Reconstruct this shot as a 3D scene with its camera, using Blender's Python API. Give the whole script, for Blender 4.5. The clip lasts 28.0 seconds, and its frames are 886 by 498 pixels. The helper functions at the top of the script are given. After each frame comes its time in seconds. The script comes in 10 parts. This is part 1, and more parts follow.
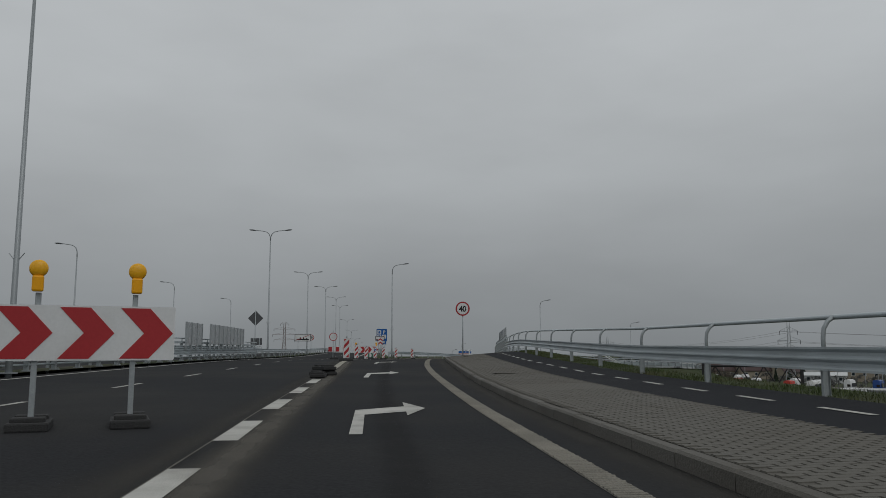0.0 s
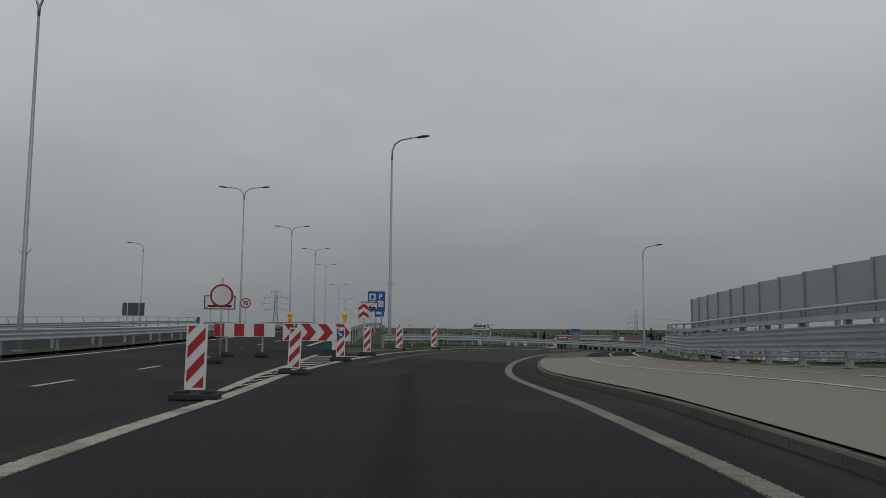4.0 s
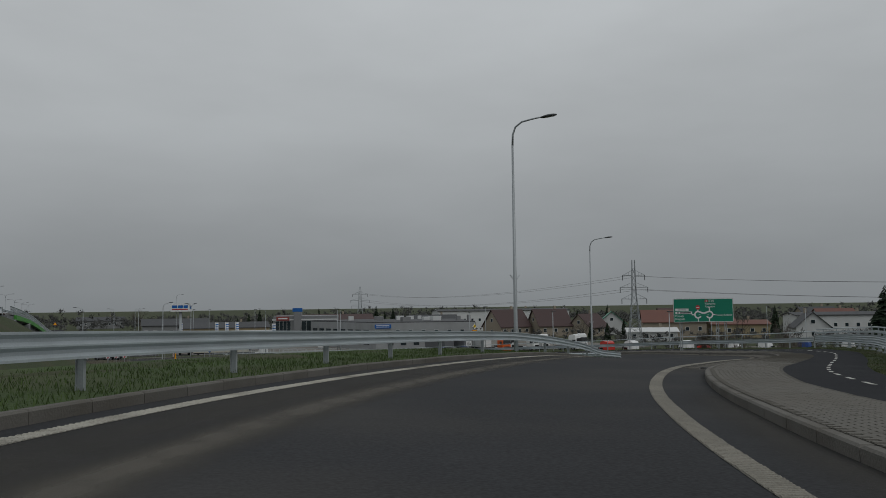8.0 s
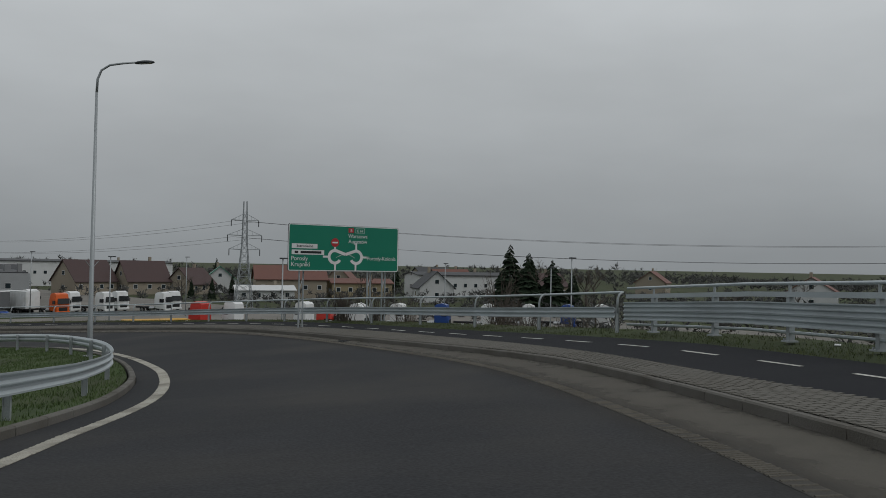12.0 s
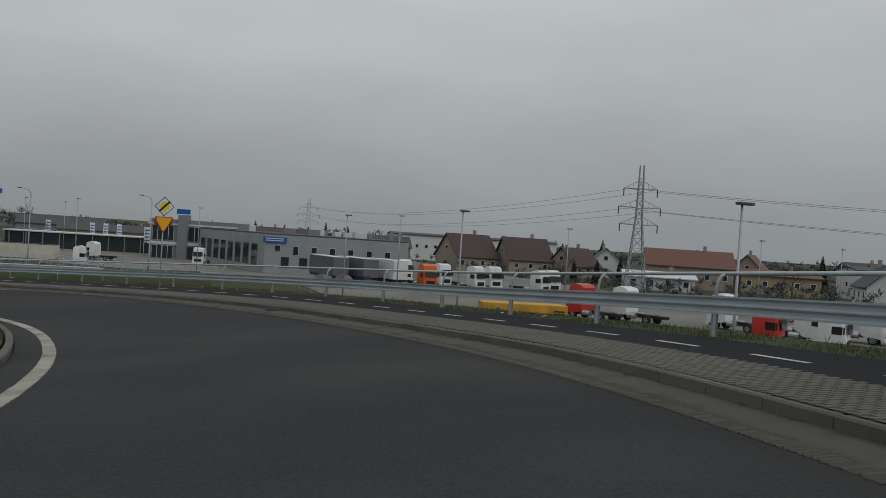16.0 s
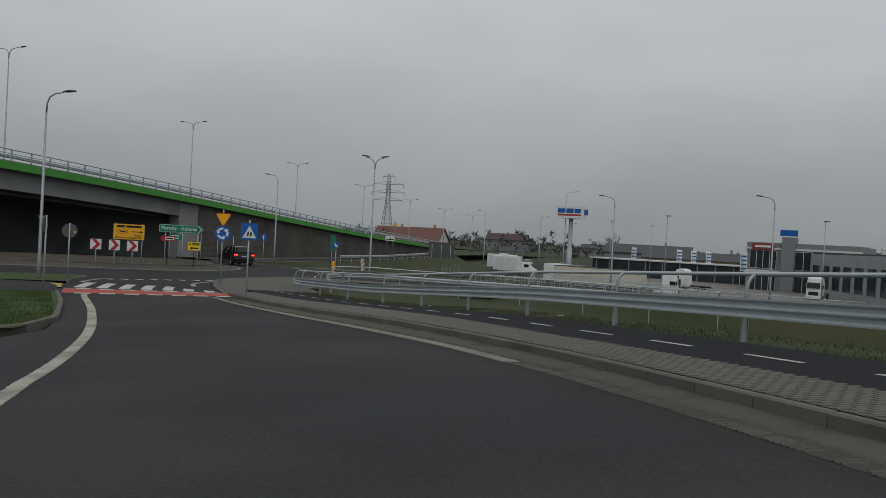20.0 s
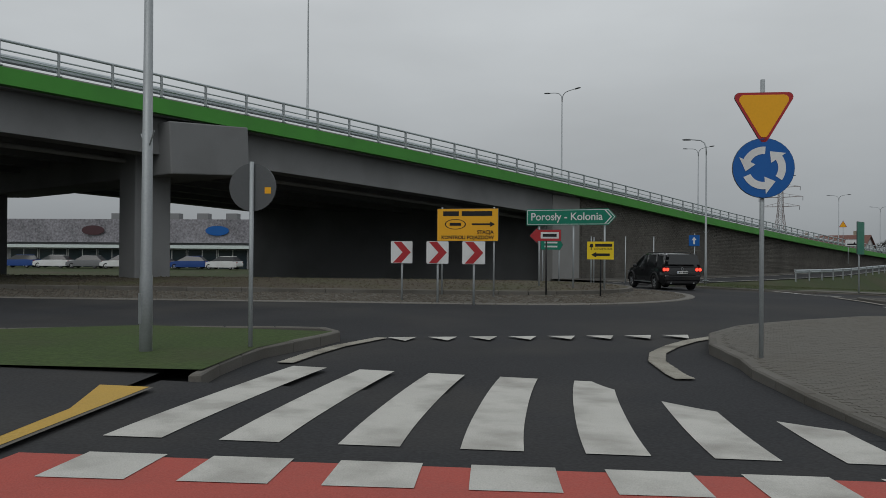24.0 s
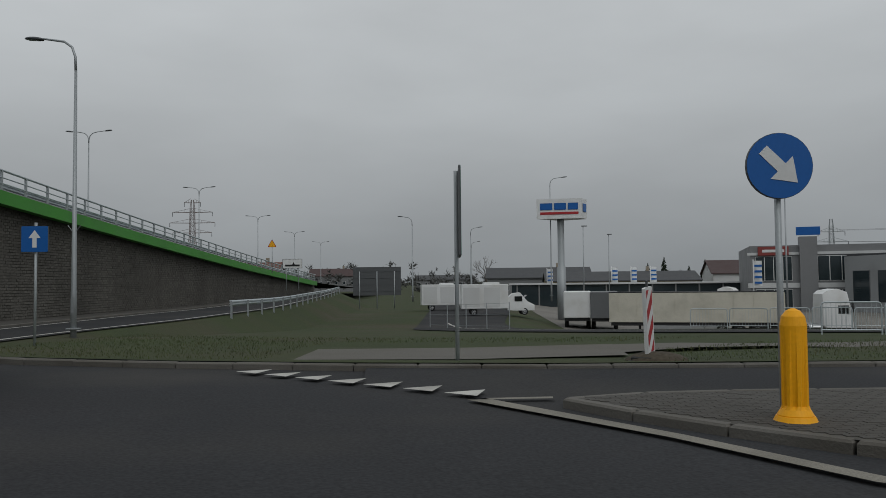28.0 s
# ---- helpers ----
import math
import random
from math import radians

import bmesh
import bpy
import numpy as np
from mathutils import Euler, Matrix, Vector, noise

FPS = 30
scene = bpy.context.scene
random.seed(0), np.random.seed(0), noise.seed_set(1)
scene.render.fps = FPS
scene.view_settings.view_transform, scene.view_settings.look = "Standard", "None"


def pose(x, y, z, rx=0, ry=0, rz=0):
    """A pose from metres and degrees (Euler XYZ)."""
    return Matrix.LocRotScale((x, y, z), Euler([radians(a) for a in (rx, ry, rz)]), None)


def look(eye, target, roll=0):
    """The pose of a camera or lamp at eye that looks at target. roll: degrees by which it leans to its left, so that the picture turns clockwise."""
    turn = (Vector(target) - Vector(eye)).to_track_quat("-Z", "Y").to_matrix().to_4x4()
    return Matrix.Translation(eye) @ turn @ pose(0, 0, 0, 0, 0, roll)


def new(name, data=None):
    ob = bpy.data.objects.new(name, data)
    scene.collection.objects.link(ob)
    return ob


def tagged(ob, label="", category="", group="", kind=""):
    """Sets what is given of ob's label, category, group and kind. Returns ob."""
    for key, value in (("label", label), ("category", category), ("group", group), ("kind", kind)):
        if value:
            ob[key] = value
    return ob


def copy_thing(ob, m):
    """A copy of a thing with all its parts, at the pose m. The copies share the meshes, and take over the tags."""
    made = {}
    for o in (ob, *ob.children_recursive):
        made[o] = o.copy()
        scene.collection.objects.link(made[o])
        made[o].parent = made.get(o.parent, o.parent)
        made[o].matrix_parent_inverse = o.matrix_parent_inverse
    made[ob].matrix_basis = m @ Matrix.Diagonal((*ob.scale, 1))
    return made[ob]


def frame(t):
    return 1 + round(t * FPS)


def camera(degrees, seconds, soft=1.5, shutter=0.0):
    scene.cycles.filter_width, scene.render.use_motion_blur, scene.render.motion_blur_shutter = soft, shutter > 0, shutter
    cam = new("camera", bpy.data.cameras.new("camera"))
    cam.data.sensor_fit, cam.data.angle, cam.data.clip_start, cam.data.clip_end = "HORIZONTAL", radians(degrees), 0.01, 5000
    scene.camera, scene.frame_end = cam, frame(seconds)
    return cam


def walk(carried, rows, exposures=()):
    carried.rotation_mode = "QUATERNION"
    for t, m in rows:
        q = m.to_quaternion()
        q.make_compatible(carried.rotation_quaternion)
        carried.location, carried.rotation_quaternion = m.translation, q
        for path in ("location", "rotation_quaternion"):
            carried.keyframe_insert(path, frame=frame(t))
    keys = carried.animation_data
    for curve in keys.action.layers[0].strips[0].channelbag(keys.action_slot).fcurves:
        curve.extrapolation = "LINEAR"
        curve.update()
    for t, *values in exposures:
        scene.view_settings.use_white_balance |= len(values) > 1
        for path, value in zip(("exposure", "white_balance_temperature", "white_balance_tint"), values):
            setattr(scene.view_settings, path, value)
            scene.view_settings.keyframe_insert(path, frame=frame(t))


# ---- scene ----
PATH = [
    (0.0, pose(-0.045, -0.050, 1.269, 97.644, 0.144, -0.180)),
    (0.5, pose(-0.514, 6.130, 1.372, 97.609, -0.101, 0.016)),
    (1.0, pose(-1.005, 12.618, 1.492, 97.523, -0.162, 0.209)),
    (1.5, pose(-1.401, 19.125, 1.596, 97.521, -0.258, 0.406)),
    (2.0, pose(-1.793, 25.577, 1.726, 97.276, -0.286, 0.480)),
    (2.5, pose(-2.172, 31.971, 1.897, 96.707, -0.453, 0.217)),
    (3.0, pose(-2.476, 38.380, 2.033, 96.185, -0.651, -0.073)),
    (3.5, pose(-2.703, 44.503, 2.111, 95.833, -0.589, -0.294)),
    (4.0, pose(-2.826, 50.667, 2.070, 95.636, -0.455, 0.100)),
    (4.5, pose(-2.918, 56.771, 1.989, 95.601, -0.270, 0.382)),
    (5.0, pose(-3.001, 62.716, 1.868, 95.629, -0.067, 0.055)),
    (5.5, pose(-3.043, 68.370, 1.726, 95.599, 0.187, -1.257)),
    (6.0, pose(-2.865, 73.720, 1.735, 95.291, 0.452, -3.618)),
    (6.5, pose(-2.473, 78.535, 1.785, 95.005, 0.506, -6.593)),
    (7.0, pose(-1.780, 83.757, 1.775, 94.804, 0.681, -11.058)),
    (7.5, pose(-0.595, 88.666, 1.806, 94.537, 0.684, -15.512)),
    (8.0, pose(0.965, 93.532, 1.751, 94.155, 0.697, -20.398)),
    (8.5, pose(2.931, 98.279, 1.637, 93.728, 0.631, -25.375)),
    (9.0, pose(5.325, 102.802, 1.510, 93.126, 0.759, -30.234)),
    (9.5, pose(8.144, 107.102, 1.351, 92.577, 0.451, -35.053)),
    (10.0, pose(11.319, 111.307, 1.174, 92.197, 0.365, -39.647)),
    (10.5, pose(14.740, 115.190, 0.990, 91.953, 0.173, -43.461)),
    (11.0, pose(18.125, 118.670, 0.811, 91.663, -0.027, -46.423)),
    (11.5, pose(21.432, 121.805, 0.624, 91.360, -0.344, -47.993)),
    (12.0, pose(24.257, 124.630, 0.386, 91.246, -1.011, -47.348)),
    (12.5, pose(26.792, 127.266, 0.148, 91.178, -1.940, -46.176)),
    (13.0, pose(29.226, 129.902, -0.079, 91.059, -2.985, -44.974)),
    (13.5, pose(31.661, 132.748, -0.297, 90.802, -3.831, -43.013)),
    (14.0, pose(33.957, 136.195, -0.546, 90.384, -3.995, -38.064)),
    (14.5, pose(35.936, 139.741, -0.758, 90.030, -4.227, -33.618)),
    (15.0, pose(37.644, 143.357, -1.063, 89.754, -4.102, -29.180)),
    (15.5, pose(39.096, 147.531, -1.268, 89.501, -3.945, -24.801)),
    (16.0, pose(40.269, 151.586, -1.509, 89.351, -3.736, -20.115)),
    (16.5, pose(41.108, 155.703, -1.753, 89.152, -3.593, -15.254)),
    (17.0, pose(41.519, 159.826, -2.007, 89.083, -3.510, -10.242)),
    (17.5, pose(41.603, 163.938, -2.293, 89.005, -3.436, -5.124)),
    (18.0, pose(41.355, 168.242, -2.594, 89.027, -3.427, -0.128)),
    (18.5, pose(40.706, 172.632, -2.884, 89.057, -3.394, 4.874)),
    (19.0, pose(39.633, 177.045, -3.184, 89.098, -3.236, 9.889)),
    (19.5, pose(38.357, 181.119, -3.452, 89.222, -3.187, 14.976)),
    (20.0, pose(36.476, 185.327, -3.691, 89.297, -3.175, 19.942)),
    (20.5, pose(34.188, 189.447, -3.951, 89.320, -3.127, 25.223)),
    (21.0, pose(31.758, 193.117, -4.194, 89.298, -3.202, 29.906)),
    (21.5, pose(29.068, 196.572, -4.437, 89.224, -3.161, 33.949)),
    (22.0, pose(26.235, 199.827, -4.683, 89.290, -2.769, 37.368)),
    (22.5, pose(23.221, 202.993, -4.896, 89.425, -2.604, 40.133)),
    (23.0, pose(20.387, 205.961, -5.064, 89.638, -1.927, 44.414)),
    (23.5, pose(17.443, 208.738, -5.213, 89.936, -1.130, 46.484)),
    (24.0, pose(14.510, 211.475, -5.341, 90.245, -0.436, 45.223)),
    (24.5, pose(11.746, 214.242, -5.469, 90.520, 0.000, 41.862)),
    (25.0, pose(9.309, 216.982, -5.580, 90.723, 0.007, 40.087)),
    (25.5, pose(7.170, 219.930, -5.681, 90.995, 0.025, 34.305)),
    (26.0, pose(5.460, 223.173, -5.759, 91.293, 0.046, 25.205)),
    (26.5, pose(4.456, 226.480, -5.725, 91.913, 0.225, 14.737)),
    (27.0, pose(4.044, 229.901, -5.709, 92.365, 0.653, 5.748)),
    (27.5, pose(3.729, 233.239, -5.722, 92.427, 0.674, 2.104)),
    (28.0, pose(3.212, 236.439, -5.742, 92.466, 0.606, 4.402)),
]
cam = camera(58.4, 28.0, soft=0.75)
walk(cam, PATH, [(0.0, -0.14), (8.0, -0.1), (14.0, 0.13), (22.0, 0.13), (25.0, 0.2), (26.0, 0.15), (27.0, 0.02), (28.0, 0.04)])

# ---------------------------------------------------------------- world and light
world = bpy.data.worlds.new("overcast")
scene.world = world
world.use_nodes = True
wn, wl = world.node_tree.nodes, world.node_tree.links
wn.clear()
w_out = wn.new("ShaderNodeOutputWorld")
w_bg = wn.new("ShaderNodeBackground")
w_sky = wn.new("ShaderNodeTexSky")
w_sky.sky_type, w_sky.sun_disc = "NISHITA", False
w_sky.sun_elevation, w_sky.sun_rotation, w_sky.dust_density = radians(38), radians(150), 6.0
w_grey = wn.new("ShaderNodeHueSaturation")
w_grey.inputs["Saturation"].default_value, w_grey.inputs["Value"].default_value = 0.0, 0.10
w_tc = wn.new("ShaderNodeTexCoord")
w_sep = wn.new("ShaderNodeSeparateXYZ")
w_ramp = wn.new("ShaderNodeValToRGB")
w_ramp.color_ramp.elements[0].position, w_ramp.color_ramp.elements[0].color = 0.0, (0.243, 0.262, 0.274, 1)
w_ramp.color_ramp.elements[1].position, w_ramp.color_ramp.elements[1].color = 0.9, (0.605, 0.64, 0.66, 1)
for at_, c in ((0.10, (0.311, 0.332, 0.347, 1)), (0.22, (0.419, 0.445, 0.462, 1)), (0.42, (0.528, 0.556, 0.576, 1))):
    e = w_ramp.color_ramp.elements.new(at_)
    e.color = c
w_noise = wn.new("ShaderNodeTexNoise")
w_noise.inputs["Scale"].default_value, w_noise.inputs["Detail"].default_value = 2.6, 5.0
w_map = wn.new("ShaderNodeMapping")
w_map.inputs["Scale"].default_value = (1, 1, 3)
w_nr = wn.new("ShaderNodeMapRange")
for k, v in (("From Min", 0.3), ("From Max", 0.7), ("To Min", 0.92), ("To Max", 1.08)):
    w_nr.inputs[k].default_value = v
w_mul = wn.new("ShaderNodeVectorMath")
w_mul.operation = "MULTIPLY"
w_mix = wn.new("ShaderNodeMix")
w_mix.data_type, w_mix.inputs[0].default_value = "RGBA", 0.92
wl.new(w_tc.outputs["Generated"], w_sep.inputs[0])
wl.new(w_sep.outputs["Z"], w_ramp.inputs[0])
wl.new(w_tc.outputs["Generated"], w_map.inputs[0])
wl.new(w_map.outputs[0], w_noise.inputs["Vector"])
wl.new(w_noise.outputs[0], w_nr.inputs["Value"])
wl.new(w_ramp.outputs[0], w_mul.inputs[0])
wl.new(w_nr.outputs[0], w_mul.inputs[1])
wl.new(w_sky.outputs[0], w_grey.inputs["Color"])
wl.new(w_grey.outputs[0], w_mix.inputs[6])
wl.new(w_mul.outputs[0], w_mix.inputs[7])
wl.new(w_mix.outputs[2], w_bg.inputs["Color"])
w_bg.inputs["Strength"].default_value = 1.0
wl.new(w_bg.outputs[0], w_out.inputs[0])

sun = new("sun", bpy.data.lights.new("sun", "SUN"))
sun.data.energy, sun.data.angle, sun.data.color = 0.5, radians(40), (1.0, 0.98, 0.95)
sun.matrix_world = look((30, -60, 80), (0, 0, 0))


# ---------------------------------------------------------------- materials
def mat(name, color, rough=0.7, metal=0.0, var=0.15, scale=3.0, fine=60.0, bump=0.0, spec=0.25, piece=0.0, dirt=None, dirt_scale=0.6, dirt_amount=0.4, island=0.0):
    m = bpy.data.materials.new(name)
    m.use_nodes = True
    n, l = m.node_tree.nodes, m.node_tree.links
    p = n["Principled BSDF"]
    p.inputs["Roughness"].default_value, p.inputs["Metallic"].default_value = rough, metal
    p.inputs["Specular IOR Level"].default_value = spec
    tc = n.new("ShaderNodeTexCoord")
    geo = n.new("ShaderNodeNewGeometry")
    pos = geo.outputs["Position"]
    a, b = n.new("ShaderNodeTexNoise"), n.new("ShaderNodeTexNoise")
    a.inputs["Scale"].default_value, a.inputs["Detail"].default_value = scale, 9
    a.inputs["Roughness"].default_value = 0.66
    b.inputs["Scale"].default_value, b.inputs["Detail"].default_value = fine, 2
    for q in (a, b):
        l.new(pos, q.inputs["Vector"])
    add = n.new("ShaderNodeMath")
    add.operation = "ADD"
    l.new(a.outputs[0], add.inputs[0])
    l.new(b.outputs[0], add.inputs[1])
    total = add.outputs[0]
    if piece:
        oi = n.new("ShaderNodeObjectInfo")
        pm = n.new("ShaderNodeMath")
        pm.operation, pm.inputs[1].default_value = "MULTIPLY_ADD", piece
        l.new(oi.outputs["Random"], pm.inputs[0])
        l.new(total, pm.inputs[2])
        total = pm.outputs[0]
    if island:
        im = n.new("ShaderNodeMath")
        im.operation, im.inputs[1].default_value = "MULTIPLY_ADD", island
        l.new(geo.outputs["Random Per Island"], im.inputs[0])
        l.new(total, im.inputs[2])
        total = im.outputs[0]
    mr = n.new("ShaderNodeMapRange")
    spread = 1.0 + piece + island
    for k, v in (("From Min", 0.6), ("From Max", 0.6 + 0.8 * spread), ("To Min", 1 - var), ("To Max", 1 + var)):
        mr.inputs[k].default_value = v
    l.new(total, mr.inputs["Value"])
    vm = n.new("ShaderNodeVectorMath")
    vm.operation = "MULTIPLY"
    vm.inputs[0].default_value = color
    l.new(mr.outputs[0], vm.inputs[1])
    col = vm.outputs[0]
    if dirt:
        d = n.new("ShaderNodeTexNoise")
        d.inputs["Scale"].default_value, d.inputs["Detail"].default_value = dirt_scale, 6
        l.new(pos, d.inputs["Vector"])
        dr = n.new("ShaderNodeMapRange")
        for k, v in (("From Min", 0.45), ("From Max", 0.7), ("To Min", 0.0), ("To Max", dirt_amount)):
            dr.inputs[k].default_value = v
        l.new(d.outputs[0], dr.inputs["Value"])
        mx = n.new("ShaderNodeMix")
        mx.data_type = "RGBA"
        mx.inputs[7].default_value = (*dirt, 1)
        l.new(dr.outputs[0], mx.inputs[0])
        l.new(col, mx.inputs[6])
        col = mx.outputs[2]
    l.new(col, p.inputs["Base Color"])
    rr = n.new("ShaderNodeMapRange")
    for k, v in (("From Min", 0.35), ("From Max", 0.65), ("To Min", max(0.03, rough - 0.08)), ("To Max", min(1, rough + 0.08))):
        rr.inputs[k].default_value = v
    l.new(a.outputs[0], rr.inputs["Value"])
    l.new(rr.outputs[0], p.inputs["Roughness"])
    if bump:
        bp = n.new("ShaderNodeBump")
        bp.inputs["Strength"].default_value, bp.inputs["Distance"].default_value = bump, 0.02
        l.new(b.outputs[0], bp.inputs["Height"])
        l.new(bp.outputs[0], p.inputs["Normal"])
    return m


def glass(name, color=(0.02, 0.03, 0.035), rough=0.06):
    m = mat(name, color, rough, 0.0, 0.1, 1.0, 5.0, spec=0.6)
    return m


def lit(name, color, strength):
    m = bpy.data.materials.new(name)
    m.use_nodes = True
    p = m.node_tree.nodes["Principled BSDF"]
    p.inputs["Base Color"].default_value = (*color, 1)
    p.inputs["Emission Color"].default_value = (*color, 1)
    p.inputs["Emission Strength"].default_value = strength
    p.inputs["Roughness"].default_value = 0.25
    return m


ASPHALT = mat("asphalt", (0.035, 0.036, 0.0385), 0.9, 0, 0.42, 0.35, 30, 0.15, 0.08, dirt=(0.075, 0.07, 0.062), dirt_scale=0.25, dirt_amount=0.35)
ASPHALT_MAIN = mat("asphalt_main_road", (0.0215, 0.0225, 0.0245), 0.9, 0, 0.44, 0.3, 30, 0.15, 0.08, dirt=(0.048, 0.045, 0.04), dirt_scale=0.25, dirt_amount=0.4)
ASPHALT_NEW = mat("asphalt_new", (0.022, 0.023, 0.026), 0.9, 0, 0.2, 0.4, 110, 0.3, 0.08)
SEAM = mat("bitumen_seam", (0.012, 0.012, 0.013), 0.92, 0, 0.3, 2, 40, 0.2)
DUST = mat("dusty_asphalt", (0.05, 0.046, 0.04), 0.9, 0, 0.3, 0.5, 70, 0.3)
PAINT = mat("road_paint", (0.446, 0.439, 0.410), 0.7, 0, 0.18, 1.2, 80, 0.5, dirt=(0.16, 0.15, 0.13), dirt_scale=1.6, dirt_amount=0.55)
PAINT_WORN = mat("worn_road_paint", (0.36, 0.345, 0.3), 0.8, 0, 0.3, 1.0, 60, 0.7, dirt=(0.12, 0.11, 0.09), dirt_scale=1.1, dirt_amount=0.75)
LINE_OLD = mat("dusty_old_paint", (0.13, 0.123, 0.105), 0.85, 0, 0.35, 1.3, 60, 0.6, dirt=(0.06, 0.056, 0.05), dirt_scale=0.9, dirt_amount=0.7)
RIB_DUSTY = mat("dust_covered_ribs", (0.088, 0.08, 0.066), 0.9, 0, 0.3, 1.2, 60, 0.6, dirt=(0.055, 0.05, 0.043), dirt_scale=0.8, dirt_amount=0.7)
RIB_OLD = mat("dusty_paint_ribs", (0.2, 0.188, 0.16), 0.8, 0, 0.3, 1.2, 60, 0.6, dirt=(0.12, 0.112, 0.095), dirt_scale=0.9, dirt_amount=0.6)
RED_PAINT = mat("red_road_paint", (0.34, 0.07, 0.055), 0.75, 0, 0.2, 1.5, 60, 0.4)
KERB = mat("kerb_concrete", (0.115, 0.109, 0.098), 0.85, 0, 0.2, 1.5, 40, 0.4, piece=0.5, dirt=(0.07, 0.063, 0.052), dirt_scale=0.8, dirt_amount=0.7)
PAVER_D = mat("paver_dark", (0.07, 0.066, 0.06), 0.85, 0, 0.2, 0.5, 50, 0.3, piece=0.3, island=0.35, dirt=(0.05, 0.046, 0.04), dirt_scale=0.35, dirt_amount=0.6)
PAVER = mat("paver_concrete", (0.108, 0.102, 0.09), 0.85, 0, 0.2, 0.5, 50, 0.3, piece=0.2, island=0.25, dirt=(0.095, 0.086, 0.072), dirt_scale=0.35, dirt_amount=0.6)
JOINT = mat("paver_joint_sand", (0.095, 0.089, 0.077), 0.95, 0, 0.3, 2, 60, 0.3)
RESIN = mat("beige_resin_surface", (0.205, 0.188, 0.155), 0.85, 0, 0.14, 0.6, 90, 0.25)
GRASS_LUSH = mat("lush_grass", (0.038, 0.062, 0.017), 0.95, 0, 0.45, 0.5, 14, 0.8, dirt=(0.05, 0.05, 0.024), dirt_scale=0.3, dirt_amount=0.6)
GRASS = mat("grass_ground", (0.034, 0.046, 0.016), 0.95, 0, 0.5, 0.35, 14, 0.8, dirt=(0.056, 0.047, 0.029), dirt_scale=0.12, dirt_amount=0.75)
SOIL = mat("soil", (0.068, 0.057, 0.042), 0.95, 0, 0.4, 0.8, 18, 0.9, dirt=(0.06, 0.07, 0.03), dirt_scale=0.4, dirt_amount=0.5)
GRAVEL = mat("yard_ground", (0.17, 0.16, 0.145), 0.9, 0, 0.3, 0.15, 12, 0.4, dirt=(0.09, 0.085, 0.07), dirt_scale=0.1, dirt_amount=0.6)
GALV = mat("galvanised_steel", (0.40, 0.445, 0.465), 0.42, 0.3, 0.12, 1.2, 40, 0.08, spec=0.6, dirt=(0.30, 0.325, 0.335), dirt_scale=0.8, dirt_amount=0.5)
POST = mat("zinc_post", (0.31, 0.335, 0.345), 0.5, 0.3, 0.12, 1.5, 40, 0.05)
MAST = mat("lamp_mast_steel", (0.30, 0.32, 0.33), 0.5, 0.5, 0.1, 1.5, 30)
LAMP = mat("lamp_head_grey", (0.07, 0.075, 0.08), 0.45, 0.3, 0.1, 3, 30)
BEAMGREEN = mat("green_painted_concrete", (0.065, 0.27, 0.045), 0.6, 0, 0.12, 0.6, 30, 0.1, dirt=(0.05, 0.16, 0.04), dirt_scale=0.5, dirt_amount=0.35)
CONC_D = mat("dark_grey_concrete", (0.181, 0.186, 0.189), 0.8, 0, 0.12, 0.4, 30, 0.15, dirt=(0.09, 0.09, 0.09), dirt_scale=0.3, dirt_amount=0.5)
CONC = mat("grey_concrete", (0.22, 0.22, 0.215), 0.8, 0, 0.14, 0.5, 30, 0.2, dirt=(0.15, 0.145, 0.135), dirt_scale=0.4, dirt_amount=0.5)
SIGN_WHITE = mat("sign_white", (0.62, 0.63, 0.63), 0.45, 0, 0.06, 1, 30, dirt=(0.42, 0.42, 0.40), dirt_scale=1.5, dirt_amount=0.35)
SIGN_RED = mat("sign_red", (0.36, 0.03, 0.035), 0.45, 0, 0.08, 1, 30)
SIGN_BLUE = mat("sign_blue", (0.012, 0.10, 0.34), 0.4, 0, 0.06, 1, 30)
SIGN_GREEN = mat("sign_green", (0.008, 0.165, 0.105), 0.4, 0, 0.05, 1, 30)
SIGN_YELLOW = mat("sign_yellow", (0.75, 0.36, 0.015), 0.45, 0, 0.05, 1, 30)
AD_YELLOW = mat("advert_yellow", (0.72, 0.52, 0.02), 0.5, 0, 0.05, 1, 30)
AD_ORANGE = mat("advert_orange", (0.72, 0.36, 0.02), 0.5, 0, 0.05, 1, 30)
BLACK = mat("black_print", (0.015, 0.015, 0.016), 0.5, 0, 0.1, 2, 30)
SIGN_BACK = mat("sign_back_grey", (0.10, 0.105, 0.11), 0.55, 0.4, 0.08, 1, 30)
RUBBER = mat("recycled_rubber_base", (0.035, 0.035, 0.035), 0.85, 0, 0.3, 3, 60, 0.4)
AMBER = mat("amber_lens", (0.75, 0.38, 0.02), 0.2, 0, 0.1, 4, 30)
PLASTIC_Y = mat("yellow_plastic", (0.80, 0.36, 0.006), 0.45, 0, 0.08, 1, 30)
BARK = mat("bark", (0.07, 0.06, 0.05), 0.9, 0, 0.3, 2, 30, 0.4)
TWIG = mat("bare_twigs", (0.085, 0.072, 0.06), 0.9, 0, 0.3, 2, 30)
CONIFER = mat("conifer_needles", (0.022, 0.036, 0.02), 0.9, 0, 0.4, 0.5, 10, island=0.8)
# Lighter and greyer than bare wood: the distant mist is in this colour.
FARWOOD_HAZED = mat("far_wood_hazed", (0.082, 0.083, 0.08), 0.95, 0, 0.35, 0.15, 3, island=0.8)
